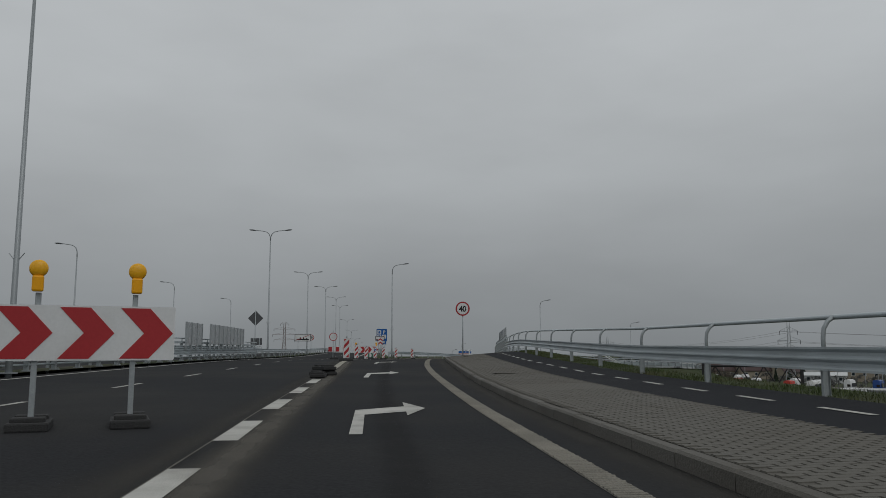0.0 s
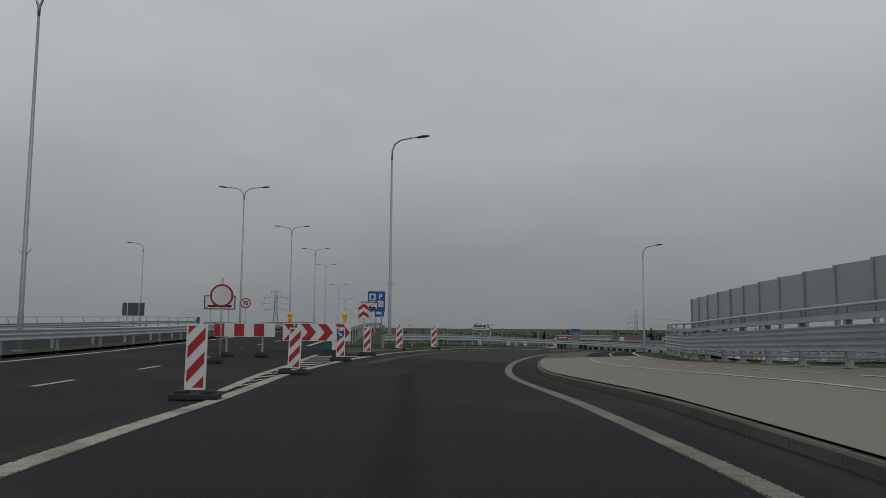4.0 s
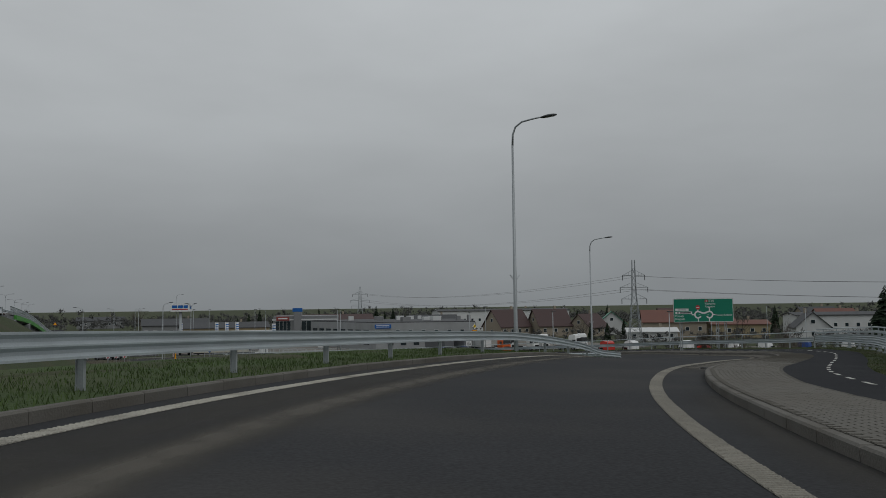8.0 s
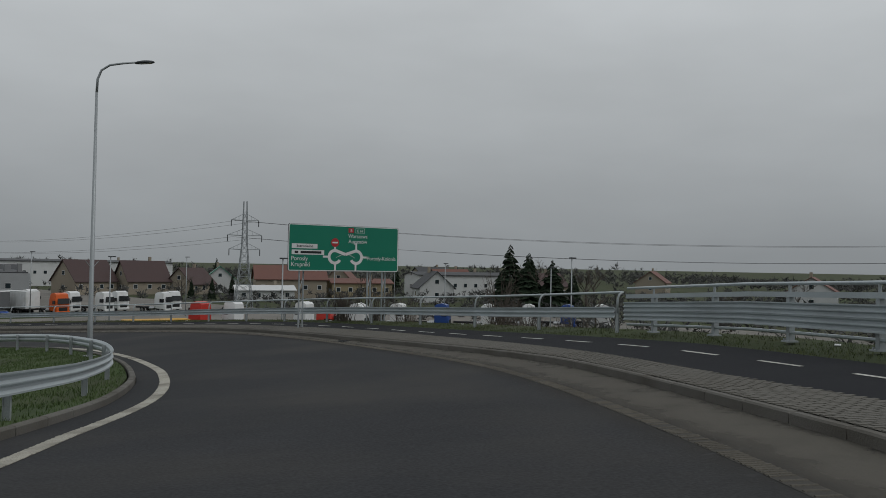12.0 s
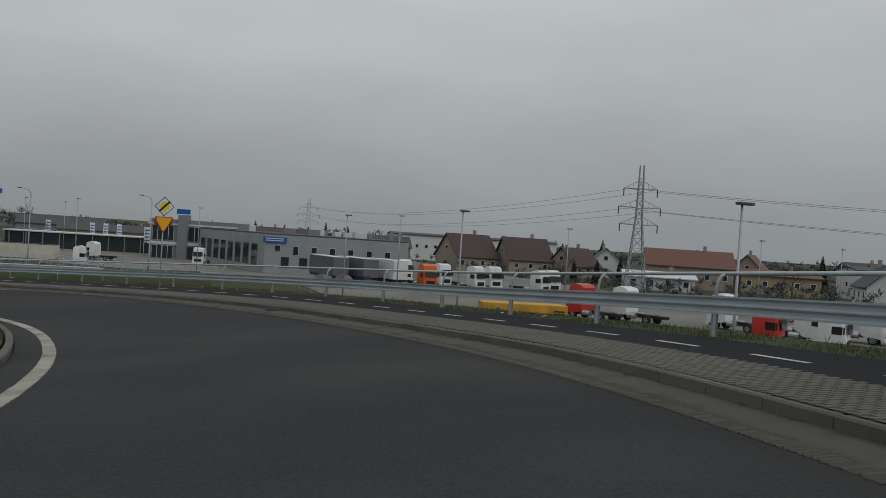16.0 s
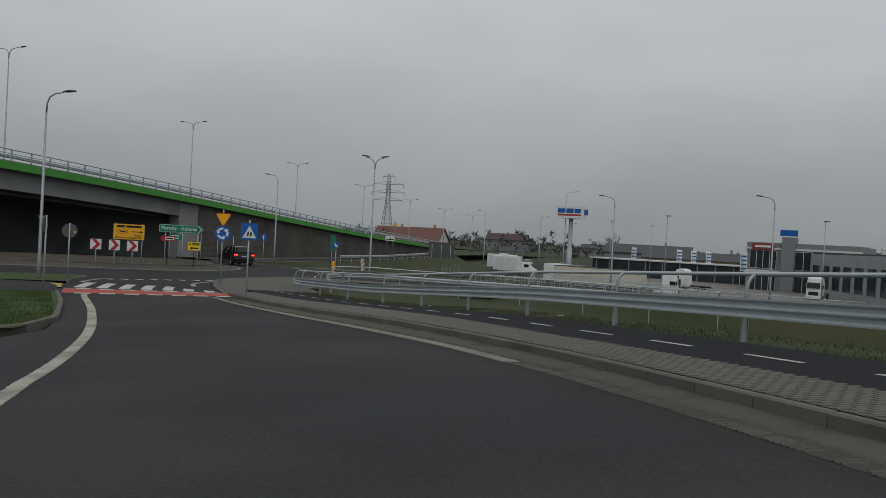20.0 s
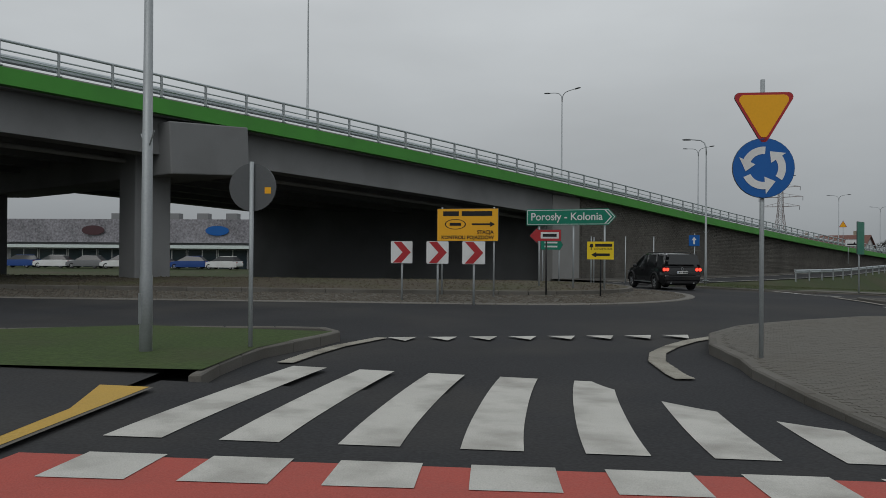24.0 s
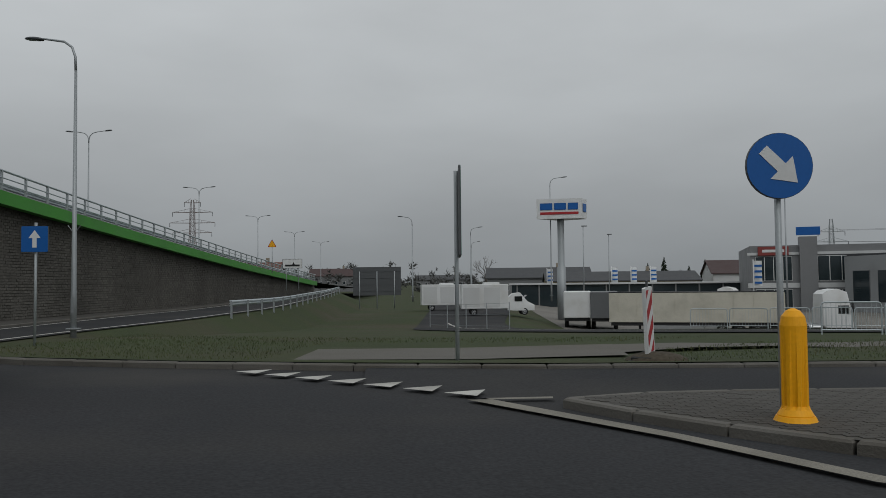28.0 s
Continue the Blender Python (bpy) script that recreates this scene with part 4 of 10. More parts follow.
# ---------------------------------------------------------------- safety barriers
W_BEAM = [(0.0, 0.0), (0.0, 0.03), (0.05, 0.07), (0.05, 0.11), (0.0, 0.15), (0.0, 0.17), (0.05, 0.21), (0.05, 0.25), (0.0, 0.29), (0.0, 0.32), (0.012, 0.32), (0.065, 0.255), (0.065, 0.205), (0.015, 0.165), (0.015, 0.155), (0.065, 0.115), (0.065, 0.065), (0.012, 0.0)]
bm_post = bmesh.new()
add_box(bm_post, (0, 0, -0.25), (0.10, 0.006, 1.9))
add_box(bm_post, (0.05, 0, -0.25), (0.006, 0.055, 1.9))
add_box(bm_post, (-0.05, 0, -0.25), (0.006, 0.055, 1.9))
RAIL_POST = done(bm_post, "rail_post", POST)
bm_arm = bmesh.new()
add_tube(bm_arm, [(0, 0, 0.55), (0.0, 0, 0.85), (0.02, 0, 0.98), (0.08, 0, 1.08), (0.17, 0, 1.14)], 0.032, 8)
RAIL_ARM = done(bm_arm, "rail_arm", POST, True)


def barrier(pts, label, side, handrail=False, gap=4.0, rail=0.41, name="safety_barrier", beams=1, k=1.0):
    """A W-beam barrier along places; side +1: the road lies to the left of the line. Handrail: curved arms with a tube."""
    pts = [Vector(p) for p in pts]
    top = thing(name, Matrix.Identity(4), label, "guardrail")
    for b in range(beams):
        prof = [(-side * (0.13 - a) * 1.0, (z + rail + b * 0.36) * k) for a, z in W_BEAM]
        part("beam", sweep("beam", prof, pts, GALV), GALV, top)
    length = np.concatenate([[0], np.cumsum([(b - a).length for a, b in zip(pts, pts[1:])])])
    n = max(1, round(length[-1] / gap))
    at_ = np.linspace(0, length[-1], n + 1)
    q = np.stack([np.interp(at_, length, [p[k] for p in pts]) for k in range(3)], -1)
    for i, a in enumerate(q):
        d = q[min(i + 1, n)] - q[max(i - 1, 0)]
        yaw = math.degrees(math.atan2(-d[0], d[1]))
        part("post", RAIL_POST, POST, top, m=pose(*a, 0, 0, yaw + (0 if side > 0 else 180)) @ Matrix.Diagonal((1, 1, k, 1)))
        if handrail:
            part("handrail_arm", RAIL_ARM, POST, top, m=pose(*a, 0, 0, yaw + (0 if side > 0 else 180)) @ Matrix.Diagonal((1, 1, k, 1)))
    if handrail:
        bm = bmesh.new()
        inner = []
        for i, p in enumerate(pts):
            d = (pts[min(i + 1, len(pts) - 1)] - pts[max(i - 1, 0)]).normalized()
            inner.append(p + Vector((d.y, -d.x, 0)) * (0.19 * side) + Vector((0, 0, 1.14 * k)))
        add_tube(bm, inner, 0.036, 8)
        part("handrail", done(bm, "handrail", GALV, True), GALV, top, "galvanised handrail tube")
    return top


def along(f, t0, t1, h, step=1.0):
    ts, _ = stations(t0, t1, step)
    return [S(t, float(f(t)), h) for t in ts]


barrier(along(RAIL_R, -3, 4.4, 0.06), "galvanised W-beam barrier with a curved handrail beside the cycle path", 1, True)
barrier(along(RAIL_R, 14.55, 25.9, 0.12), "galvanised W-beam barrier with a curved handrail round the bend", 1, True)
RAIL_LH = table([(7.45, 0.07), (9.5, 0.07), (11, 0.14), (12, 0.14), (13, 0.06), (19.7, 0.06)])
barrier([S(t, float(RAIL_L(t)), float(RAIL_LH(t))) for t in stations(7.45, 19.7, 1.0)[0]], "galvanised W-beam barrier on the grass island", -1)
barrier([D(y, 0.5, 0.1) for y in np.arange(66, 330, 3.0)], "long galvanised W-beam barrier along the median", -1)
barrier([D(y, -11.4, 0.1) for y in np.arange(-36, 150, 4.0)], "galvanised barrier with a handrail along the opposite carriageway", -1, True)
barrier([D(y, -0.5, 0.1) for y in np.arange(-36, 330, 4.0)], "long galvanised W-beam barrier along the far side of the median", 1)
barrier([D(y, float(np.interp(y, (94, 130, 160), (9.5, 9.5, 10.9))), 0.1) for y in np.arange(97, 196, 3.0)], "galvanised W-beam barrier along the main road's edge", 1)


# heavy bridge barrier: W-beam below, box rail above, tube on top
def bridge_barrier(pts, label, flip=1):
    top = thing("bridge_barrier", Matrix.Identity(4), label, "guardrail")
    pts = [Vector(p) for p in pts]
    for z0 in (0.32, 0.56):
        part("beam", sweep("beam", [(-flip * (0.15 - a), z * 0.8 + z0) for a, z in W_BEAM], pts, GALV), GALV, top)
    part("box_rail", sweep("box_rail", [(-0.06, 0.92), (0.06, 0.92), (0.06, 1.03), (-0.06, 1.03)], pts, GALV), GALV, top)
    for z, r in ((0.2, 0.035), (1.2, 0.035)):
        part("rail", done(tube([p + Vector((0, 0, z)) for p in pts], r, 8), "rail", GALV, True), GALV, top)
    for a, b in zip(pts[::2], pts[1::2]):
        d = b - a
        bm = bmesh.new()
        add_box(bm, (0.02 * flip, 0, 0.46), (0.14, 0.10, 0.92), 0.008)
        add_tube(bm, [(0, 0, 1.0), (0.0, 0, 1.2)], 0.03, 8)
        add_box(bm, (0, 0, 0.02), (0.26, 0.2, 0.03))
        for s_ in (-0.08, 0.08):
            add_box(bm, (s_, 0.06, 0.05), (0.03, 0.03, 0.05))
        part("post", bm, POST, top, m=pose(*a, 0, 0, math.degrees(math.atan2(-d.x, d.y))))


bridge_barrier(along(RAIL_R, 4.42, 14.5, SIDE_H + 0.02), "heavy galvanised bridge barrier with doubled rails")
bridge_barrier([D(y, 0.55, 0.1) for y in np.arange(-6, 66.1, 1.0)], "heavy galvanised bridge barrier along the median", -1)


# noise screens
def noise_screen(pts, height, label):
    top = thing("noise_screen", Matrix.Identity(4), label, "noise barrier")
    for i, (a, b) in enumerate(zip(pts, pts[1:])):
        a, b = Vector(a), Vector(b)
        d = b - a
        yaw = math.degrees(math.atan2(-d.x, d.y))
        c = (a + b) / 2
        part("panel", box((0, 0, height / 2 + 0.25), (0.025, d.length - 0.06, height), 0.004), PANE_N, top, m=pose(*c, 0, 0, yaw))
        part("post", box((0, 0, height / 2 + 0.12), (0.09, 0.08, height + 0.3), 0.006), POST, top, m=pose(*a, 0, 0, yaw))
    part("post", box((0, 0, height / 2 + 0.12), (0.09, 0.08, height + 0.3), 0.006), POST, top, m=pose(*pts[-1]))


noise_screen([S(t, float(RAIL_R(t)) + 0.3, 0.85) for t in stations(5.1, 6.6, 1.5)[0]], 1.1, "grey translucent noise screen on the bridge parapet")
noise_screen([D(y, 0.75, 0.7) for y in np.arange(42.0, 46.8, 1.2)], 1.2, "grey translucent noise screen on the median")
noise_screen([D(y, 0.95, 0.78) for y in np.arange(46.9, 58.0, 1.2)], 1.15, "longer grey translucent noise screen on the median")


# ---------------------------------------------------------------- lamp masts
def lamp_head_mesh():
    bm = bmesh.new()
    bmesh.ops.create_uvsphere(bm, u_segments=14, v_segments=8, radius=1, matrix=Matrix.Diagonal((0.36, 0.14, 0.075, 1)))
    for v in bm.verts:
        if v.co.z < -0.03:
            v.co.z = -0.03
    return done(bm, "lamp_head", LAMP, True)


HEAD = lamp_head_mesh()
LENS = done(box((0.04, 0, -0.036), (0.40, 0.17, 0.012), 0.004), "lens", PANE_N)


def street_lamp(foot, height, arms, label, reach=1.5, group="street lamps"):
    """A tapered mast; arms: headings in degrees from +x of each curved arm."""
    top = thing("street_lamp", Matrix.Translation(foot), label, "street lamp", group)
    bend = height - 0.95 if len(arms) > 1 else height - 1.1
    part("mast", done(tube([(0, 0, -0.6), (0, 0, 1.2), (0, 0, 1.25), (0, 0, bend)], [0.095, 0.095, 0.085, 0.045], 12), "mast", MAST, True), MAST, top)
    part("door", box((0, -0.09, 0.75), (0.10, 0.02, 0.45), 0.006), MAST, top)
    bm = bmesh.new()
    add_box(bm, (0, 0, 0.02), (0.34, 0.34, 0.04), 0.006)
    part("base_plate", bm, MAST, top)
    bm = bmesh.new()
    for s in (-1, 1):
        add_tube(bm, [(0.02 * s, 0, 3.1), (0.22 * s, 0, 3.35)], 0.012, 6)
    part("flag_holder", bm, MAST, top)
    for a in arms:
        c, s = math.cos(radians(a)), math.sin(radians(a))
        prof = [(0, bend - 0.05), (0.02, bend + 0.3), (0.12, bend + 0.6), (0.36, bend + 0.82), (0.75, bend + 0.92), (reach - 0.3, bend + 1.0)]
        if len(arms) == 1:
            prof = [(0, bend - 0.05), (0.02, bend + 0.45), (0.14, bend + 0.78), (0.42, bend + 0.98), (0.85, bend + 1.06), (reach - 0.3, bend + 1.12)]
        arm = part("arm", done(tube([(c * u, s * u, z) for u, z in prof], [0.045, 0.043, 0.04, 0.038, 0.035, 0.032], 10), "arm", MAST, True), MAST, top)
        head = part("lamp_head", HEAD, LAMP, top, "dark grey lamp head", m=Matrix.Translation((c * reach, s * reach, prof[-1][1] + 0.01)) @ pose(0, 0, 0, 0, -6, a))
        part("lens", LENS, PANE_N, head)
    return top


for x, y, h_ in ((-11.9, 22.0, 12.3), (-16.6, 76.5, 12.2), (-19.2, 114.4, 11.7), (-20.6, 142.0, 11.7), (-22.4, 170.0, 11.8)):
    street_lamp(Vector((x, y, D(y, 0).z + 0.1)), h_, (180, 0), "tall double-armed grey lamp mast on the median", 1.75)
for y, h_ in ((204, 12.6), (241.5, 12.0), (271.6, 11.4), (302, 10.9), (332, 11.0), (362, 11.0), (392, 11.0), (424, 11.0)):
    street_lamp(D(y, 0.0, 0.1), h_, (180, 0), "tall double-armed grey lamp mast on the median", 1.75)
for x, y in ((-30.5, 66.0), (-35.0, 104.0), (-37.0, 140.0)):
    street_lamp(Vector((x, y, D(y, 0).z - 0.4)), 10.0, (180,), "single-armed grey lamp mast beyond the opposite carriageway", 1.6)
for foot, top_z, arm in (((-5.55, 90.2, 0.95), 11.6, -10), ((15.52, 123.9, -0.3), 9.7, -40), ((36.4, 152.6, -3.0), 7.42, -40)):
    street_lamp(foot, top_z - foot[2], (arm,), "single-armed grey lamp mast beside the slip road", 1.6)


# ---------------------------------------------------------------- flyover
def deck_line(o, h, y0, y1, step=4.0):
    return [D(y, o, h) for y in np.linspace(y0, y1, int((y1 - y0) / step) + 1)]


flyover = thing("flyover", Matrix.Identity(4), "grey steel and concrete flyover with bright green edge beams", "bridge", kind="structure")
Y0, Y1 = 172.0, 256.0          # bridge deck
Y2 = 350.0                     # end of the walled approach
for side in (1, -1):
    pr = [(side * a, b) for a, b in ((0.0, -0.56), (0.42, -0.56), (0.42, 0.03), (0.0, 0.03))]
    for a, b in ((204.0, Y1), (Y1, Y2)):
        pts = deck_line(side * 11.2, 0, a, b)
        part("edge_beam", sweep("edge_beam", pr if side > 0 else pr[::-1], pts, BEAMGREEN), BEAMGREEN, flyover, "bright green painted edge beam")
    part("girder", sweep("girder", [(-0.5, -2.1), (0.55, -2.1), (0.45, -0.38), (-0.5, -0.38)], deck_line(side * 10.4, 0, 196.0, Y1 - 0.5), CONC_D), CONC_D, flyover, "dark grey outer girder")
for o in (-7.4, -3.6, 0.0, 3.6, 7.4):
    part("girder", sweep("girder", [(-0.35, -2.0), (0.35, -2.0), (0.35, -0.4), (-0.35, -0.4)], deck_line(o, 0, 196.0, Y1 - 0.5), CONC_D), CONC_D, flyover)
part("deck_slab", sweep("deck_slab", [(-11.3, -0.62), (11.3, -0.62), (11.3, -0.08), (-11.3, -0.08)], deck_line(0, 0, 194.0, Y1), CONC_D), CONC_D, flyover)
part("cornice", sweep("cornice", [(0.0, 0.0), (0.5, 0.0), (0.5, 0.14), (0.0, 0.14)], deck_line(10.85, 0.0, 198, Y2), CONC), CONC, flyover)
part("drain_pipe", done(tube(deck_line(8.8, -2.25, 200, Y1 - 1.5), 0.11, 10), "drain_pipe", CONC, True), CONC, flyover)

# parapet: posts with three rails and a barrier beam behind
parapet = thing("parapet", Matrix.Identity(4), "galvanised parapet railing with three rails on the flyover", "railing", kind="structure")
for z, r in ((1.0, 0.055), (0.68, 0.03), (0.42, 0.03)):
    part("rail", done(tube(deck_line(11.35, z, 198, Y2, 5), r, 8), "rail", GALV, True), GALV, parapet)
POST_P = done(add_box(add_box(bmesh.new(), (0, 0, 0.5), (0.11, 0.07, 0.98), 0.006), (0, 0, 0.13), (0.2, 0.18, 0.03)), "parapet_post", POST)
for y in np.arange(199, Y2, 2.0):
    part("post", POST_P, POST, parapet, m=pose(*D(y, 11.35, 0.0), 0, 0, 3.83))
part("beam", sweep("beam", [(-(0.13 - a), z + 0.4) for a, z in W_BEAM], deck_line(10.7, 0, 196, Y2, 5), GALV), GALV, parapet)
barrier([D(y, -10.9, 0.0) for y in np.arange(150, 340, 5.0)], "galvanised W-beam barrier on the far edge of the flyover", -1, gap=4.0)


# piers: column pairs with a cap beam
def pier(y, label):
    top = thing("pier", Matrix.Identity(4), label, "bridge pier", kind="structure")
    for o in (9.0, -9.0):
        c = D(y - 1.4, o)
        part("column", box((0, 0, 0), (1.4, 1.6, 7.2), 0.06), CONC_D, top, m=pose(c.x, c.y, ROUND + 3.3, 0, 0, 3.83))
    c = D(y, 0)
    part("cap_beam", box((0, 0, 0), (23.6, 3.7, 2.1), 0.05), CONC_D, top, m=pose(c.x, c.y, c.z - 1.72, 3.0, 0, 3.83))


pier(227.0, "dark grey bridge pier with a heavy cap beam")
pier(199.5, "dark grey bridge pier with a heavy cap beam near the embankment")

# abutment and walled approach
abut = thing("abutment", Matrix.Identity(4), "dark grey concrete abutment under the flyover", "abutment", kind="structure")
ca, cb = D(Y1 + 1.6, 10.4), D(Y1 - 10.6, -10.9)
part("front_wall", box((0, 0, 0), ((ca - cb).xy.length, 1.4, 8.0), 0.03), CONC_D, abut, m=pose((ca.x + cb.x) / 2, (ca.y + cb.y) / 2, -5.0, 0, 0, math.degrees(math.atan2(ca.y - cb.y, ca.x - cb.x))))
for o in (10.35, -10.35):
    c = D(Y1 - 0.6, o)
    part("corner_pillar", box((0, 0, 0), (1.2, 3.4, 7.0), 0.03), CONC, abut, m=pose(c.x, c.y, c.z - 0.64 - 3.5, 0, 0, 3.83))
part("wing_wall", box((0, 0, 0), (0.6, 12.0, 6.0), 0.02), CONC_D, abut, m=pose(-40.1, 252.2, -4.6, 0, 0, 3.83))

for o, label in ((10.9, "retaining wall of dark grey-brown concrete blocks"), (-10.9, "far retaining wall of dark concrete blocks")):
    v, f = strip([D(y, o, 0) for y in np.arange(Y1, Y2, 4.0)], [D(y, o, -0.36) for y in np.arange(Y1, Y2, 4.0)], 1)
    for i, p in enumerate(v):
        v[i] = Vector((p.x, p.y, -8.2)) if i % 2 == 0 else p
    wall_core = solo("retaining_wall", mesh_from("retaining_wall", v, f, JOINT), label, "wall", "structure")
    if o > 0:
        near_wall = wall_core
south = D(196, 0)
solo("abutment_south", done(box((0, 0, 0), (23, 2, 9), 0.03), "abutment_south", CONC_D), "dark grey concrete abutment at the start of the flyover", "abutment", "structure", pose(south.x, south.y - 1, -4.2, 0, 0, 3.83))

# lane beside the retaining wall, rising along it
wl_y = np.arange(246, 352, 4.0)
lane_z = table([(246, -7.1), (254, -7.15), (261, -7.25), (272, -7.32), (280, -7.35), (290, -7.42), (300, -7.42), (330, -7.2), (352, -6.8)])
li = table([(246, 17.0), (254, 15.6), (261, 14.4), (275, 13.4), (304, 12.0), (352, 11.8)])
lo = table([(246, 22.0), (254, 19.4), (261, 18.6), (275, 19.0), (293, 18.4), (320, 16.6), (352, 14.8)])
v, f = strip([Vector((D(y, li(y)).x, y, lane_z(y))) for y in wl_y], [Vector((D(y, lo(y)).x, y, lane_z(y))) for y in wl_y], 2)
solo("road_entry", mesh_from("road_entry", v, f, ASPHALT), "asphalt entry lane climbing beside the retaining wall", "road", "structure")
v, f = strip([Vector((D(y, 10.9).x, y, lane_z(y) + 0.09)) for y in wl_y[2:]], [Vector((D(y, li(y)).x, y, lane_z(y) + 0.09)) for y in wl_y[2:]], 2)
solo("wall_margin", mesh_from("wall_margin", v, f, PAVER_D), "dark paved margin along the foot of the wall", "pavement", "structure")
for edge_o in (lambda y: li(y) + 0.35, lambda y: lo(y) - 0.5):
    v, f = strip([Vector((D(y, edge_o(y)).x, y, lane_z(y) + 0.008)) for y in wl_y[2:]], [Vector((D(y, edge_o(y) + 0.18).x, y, lane_z(y) + 0.008)) for y in wl_y[2:]])
    solo("entry_line", mesh_from("entry_line", v, f, PAINT), "white edge line of the entry lane", "road marking", "structure")
kerb_line([(D(y, li(y) - 0.05).x, y, lane_z(y)) for y in np.arange(254, 330, 3.0)], "grey kerb along the foot of the wall", rise=0.1)
barrier([(D(y, lo(y) + 0.35).x, y, float(lane_z(y)) + 0.05) for y in np.arange(279, 350, 3.0)], "galvanised W-beam barrier beside the entry lane", 1)
# grass bank beside the entry lane
v, f = strip([Vector((D(y, lo(y)).x - 0.05, y, lane_z(y) - 0.03)) for y in wl_y[2:]], [Vector((D(y, lo(y)).x + 2.6 + max(0, y - 262) * 0.06, y, -7.4 - min(2.9, max(0, y - 256) * 0.07))) for y in wl_y[2:]], 4)
bank = solo("grass_bank", mesh_from("grass_bank", v, f, GRASS, True), "dark green grass bank beside the entry lane", "embankment", "structure")

# ---------------------------------------------------------------- roundabout
KERB_PALE = mat("pale_edging_concrete", (0.138, 0.132, 0.12), 0.85, 0, 0.2, 1.5, 40, 0.4, piece=0.5)
AP_STONE = stone_mesh("apron_edge_stone", 0.32, 0.985, 0.25, KERB_PALE)


def ring_stones(r, z, label, mesh, length, rise):
    pts = [p for p in isle_ring(r, z, 60, length)]
    top = thing("kerb", Matrix.Identity(4), label, "kerb", kind="structure")
    ln = np.concatenate([[0], np.cumsum([(b - a).length for a, b in zip(pts, pts[1:])])])
    n = int(ln[-1])
    at_ = np.linspace(0, ln[-1], n + 1)
    q = np.stack([np.interp(at_, ln, [p[k] for p in pts]) for k in range(3)], -1)
    for a, b in zip(q[:-1], q[1:]):
        c, d = (a + b) / 2, b - a
        part("stone", mesh, KERB, top, m=pose(c[0], c[1], c[2] + rise, 0, 0, math.degrees(math.atan2(-d[0], d[1])) + random.uniform(-0.4, 0.4)) @ Matrix.Diagonal((1, float(np.linalg.norm(d)), 1, 1)))


ring_stones(APRON_R, ring_z(8), "pale concrete edging stones of the cobbled apron", AP_STONE, 34, -0.08)
ring_stones(ISLE_R, ring_z(5) + 0.12, "pale concrete kerb round the central island", STONE, 34, -0.01)

# outer kerb, verge and paths north of the roundabout
north_line = [(-7.6, 251.6, -7.06), (-5.8, 250.0, -7.06), (-2.4, 249.3, -7.07), (0.5, 249.0, -7.08), (4.0, 248.9, -7.09), (9.1, 249.3, -7.1), (16, 250.5, -7.15), (30, 252.6, -7.4), (46, 254.5, -7.5)]
kerb_line(north_line, "grey concrete kerb along the roundabout's north side", rise=0.07)
v, f = strip([Vector(p) + Vector((0, 0.12, 0.08)) for p in north_line], [Vector((p[0], p[1] + 11, float(ground_height(np.array([p[0]]), np.array([p[1] + 11]))[0]) - 0.05)) for p in north_line], 4)
solo("verge_north", mesh_from("verge_north", v, f, GRASS, True), "patchy grass verge north of the roundabout", "verge", "structure")
v, f = strip([Vector((-0.4, 249.8, -7.02)), Vector((2.6, 249.9, -7.03)), Vector((5.4, 250.8, -7.05))], [Vector((-0.7, 252.9, -7.1)), Vector((2.4, 253.4, -7.12)), Vector((5.6, 254.5, -7.14))], 2)
solo("footpath", mesh_from("footpath", v, f, PAVER), "short pale block footpath across the verge", "path", "structure")
# service road and the far street going north, laid on the ground
def drape(name, left, right, dz, material, label, category, cols=4, step=3.0):
    def dense(p):
        q = [Vector(a) for a in p]
        ln = np.concatenate([[0], np.cumsum([(b - a).length for a, b in zip(q, q[1:])])])
        at_ = np.linspace(0, ln[-1], n_)
        return np.stack([np.interp(at_, ln, [a[k] for a in q]) for k in range(2)], -1)
    n_ = int(sum((Vector(b) - Vector(a)).length for a, b in zip(left, left[1:])) / step) + 2
    a, b = dense(left), dense(right)
    v, f = strip([Vector((*p, 0)) for p in a], [Vector((*p, 0)) for p in b], cols)
    g = ground_height(np.array([p.x for p in v]), np.array([p.y for p in v]))
    for p, z in zip(v, g):
        p.z = float(z) + dz
    return solo(name, mesh_from(name, v, f, material), label, category, "structure")


drape("footpath", [(5.2, 251.8), (9, 255.4), (20, 258.2), (40, 260.5)], [(5.3, 254.3), (9, 257.4), (20, 260.2), (40, 262.5)], 0.1, PAVER, "grey footpath running along the service road", "path")
drape("road_service", [(-14, 430), (-6, 336), (-3.6, 300), (-2.5, 285), (1.5, 274), (8, 268.6), (20, 266.5), (60, 266.5)], [(-4, 430), (4, 336), (3.2, 300), (4.0, 287), (6.5, 281), (11, 276.5), (20, 274), (60, 273.5)], 0.05, ASPHALT, "grey asphalt service road past the truck yard", "road")
drape("service_road_line", [(-1.4, 300), (0.3, 288), (4.5, 279), (10, 272.3), (20, 270.0), (46, 270.2)], [(-1.25, 300), (0.5, 288.1), (4.6, 279.2), (10.1, 272.5), (20, 270.2), (46, 270.4)], 0.06, PAINT, "thin white line of the service road", "road marking", 1)
drape("yard_ground", [(7, 420), (7, 340), (9, 300), (16, 282), (24, 279), (60, 276)], [(120, 420), (120, 340), (120, 300), (120, 282), (120, 270), (120, 262)], 0.04, GRAVEL, "grey compacted truck yard", "yard", 24, 5.0)
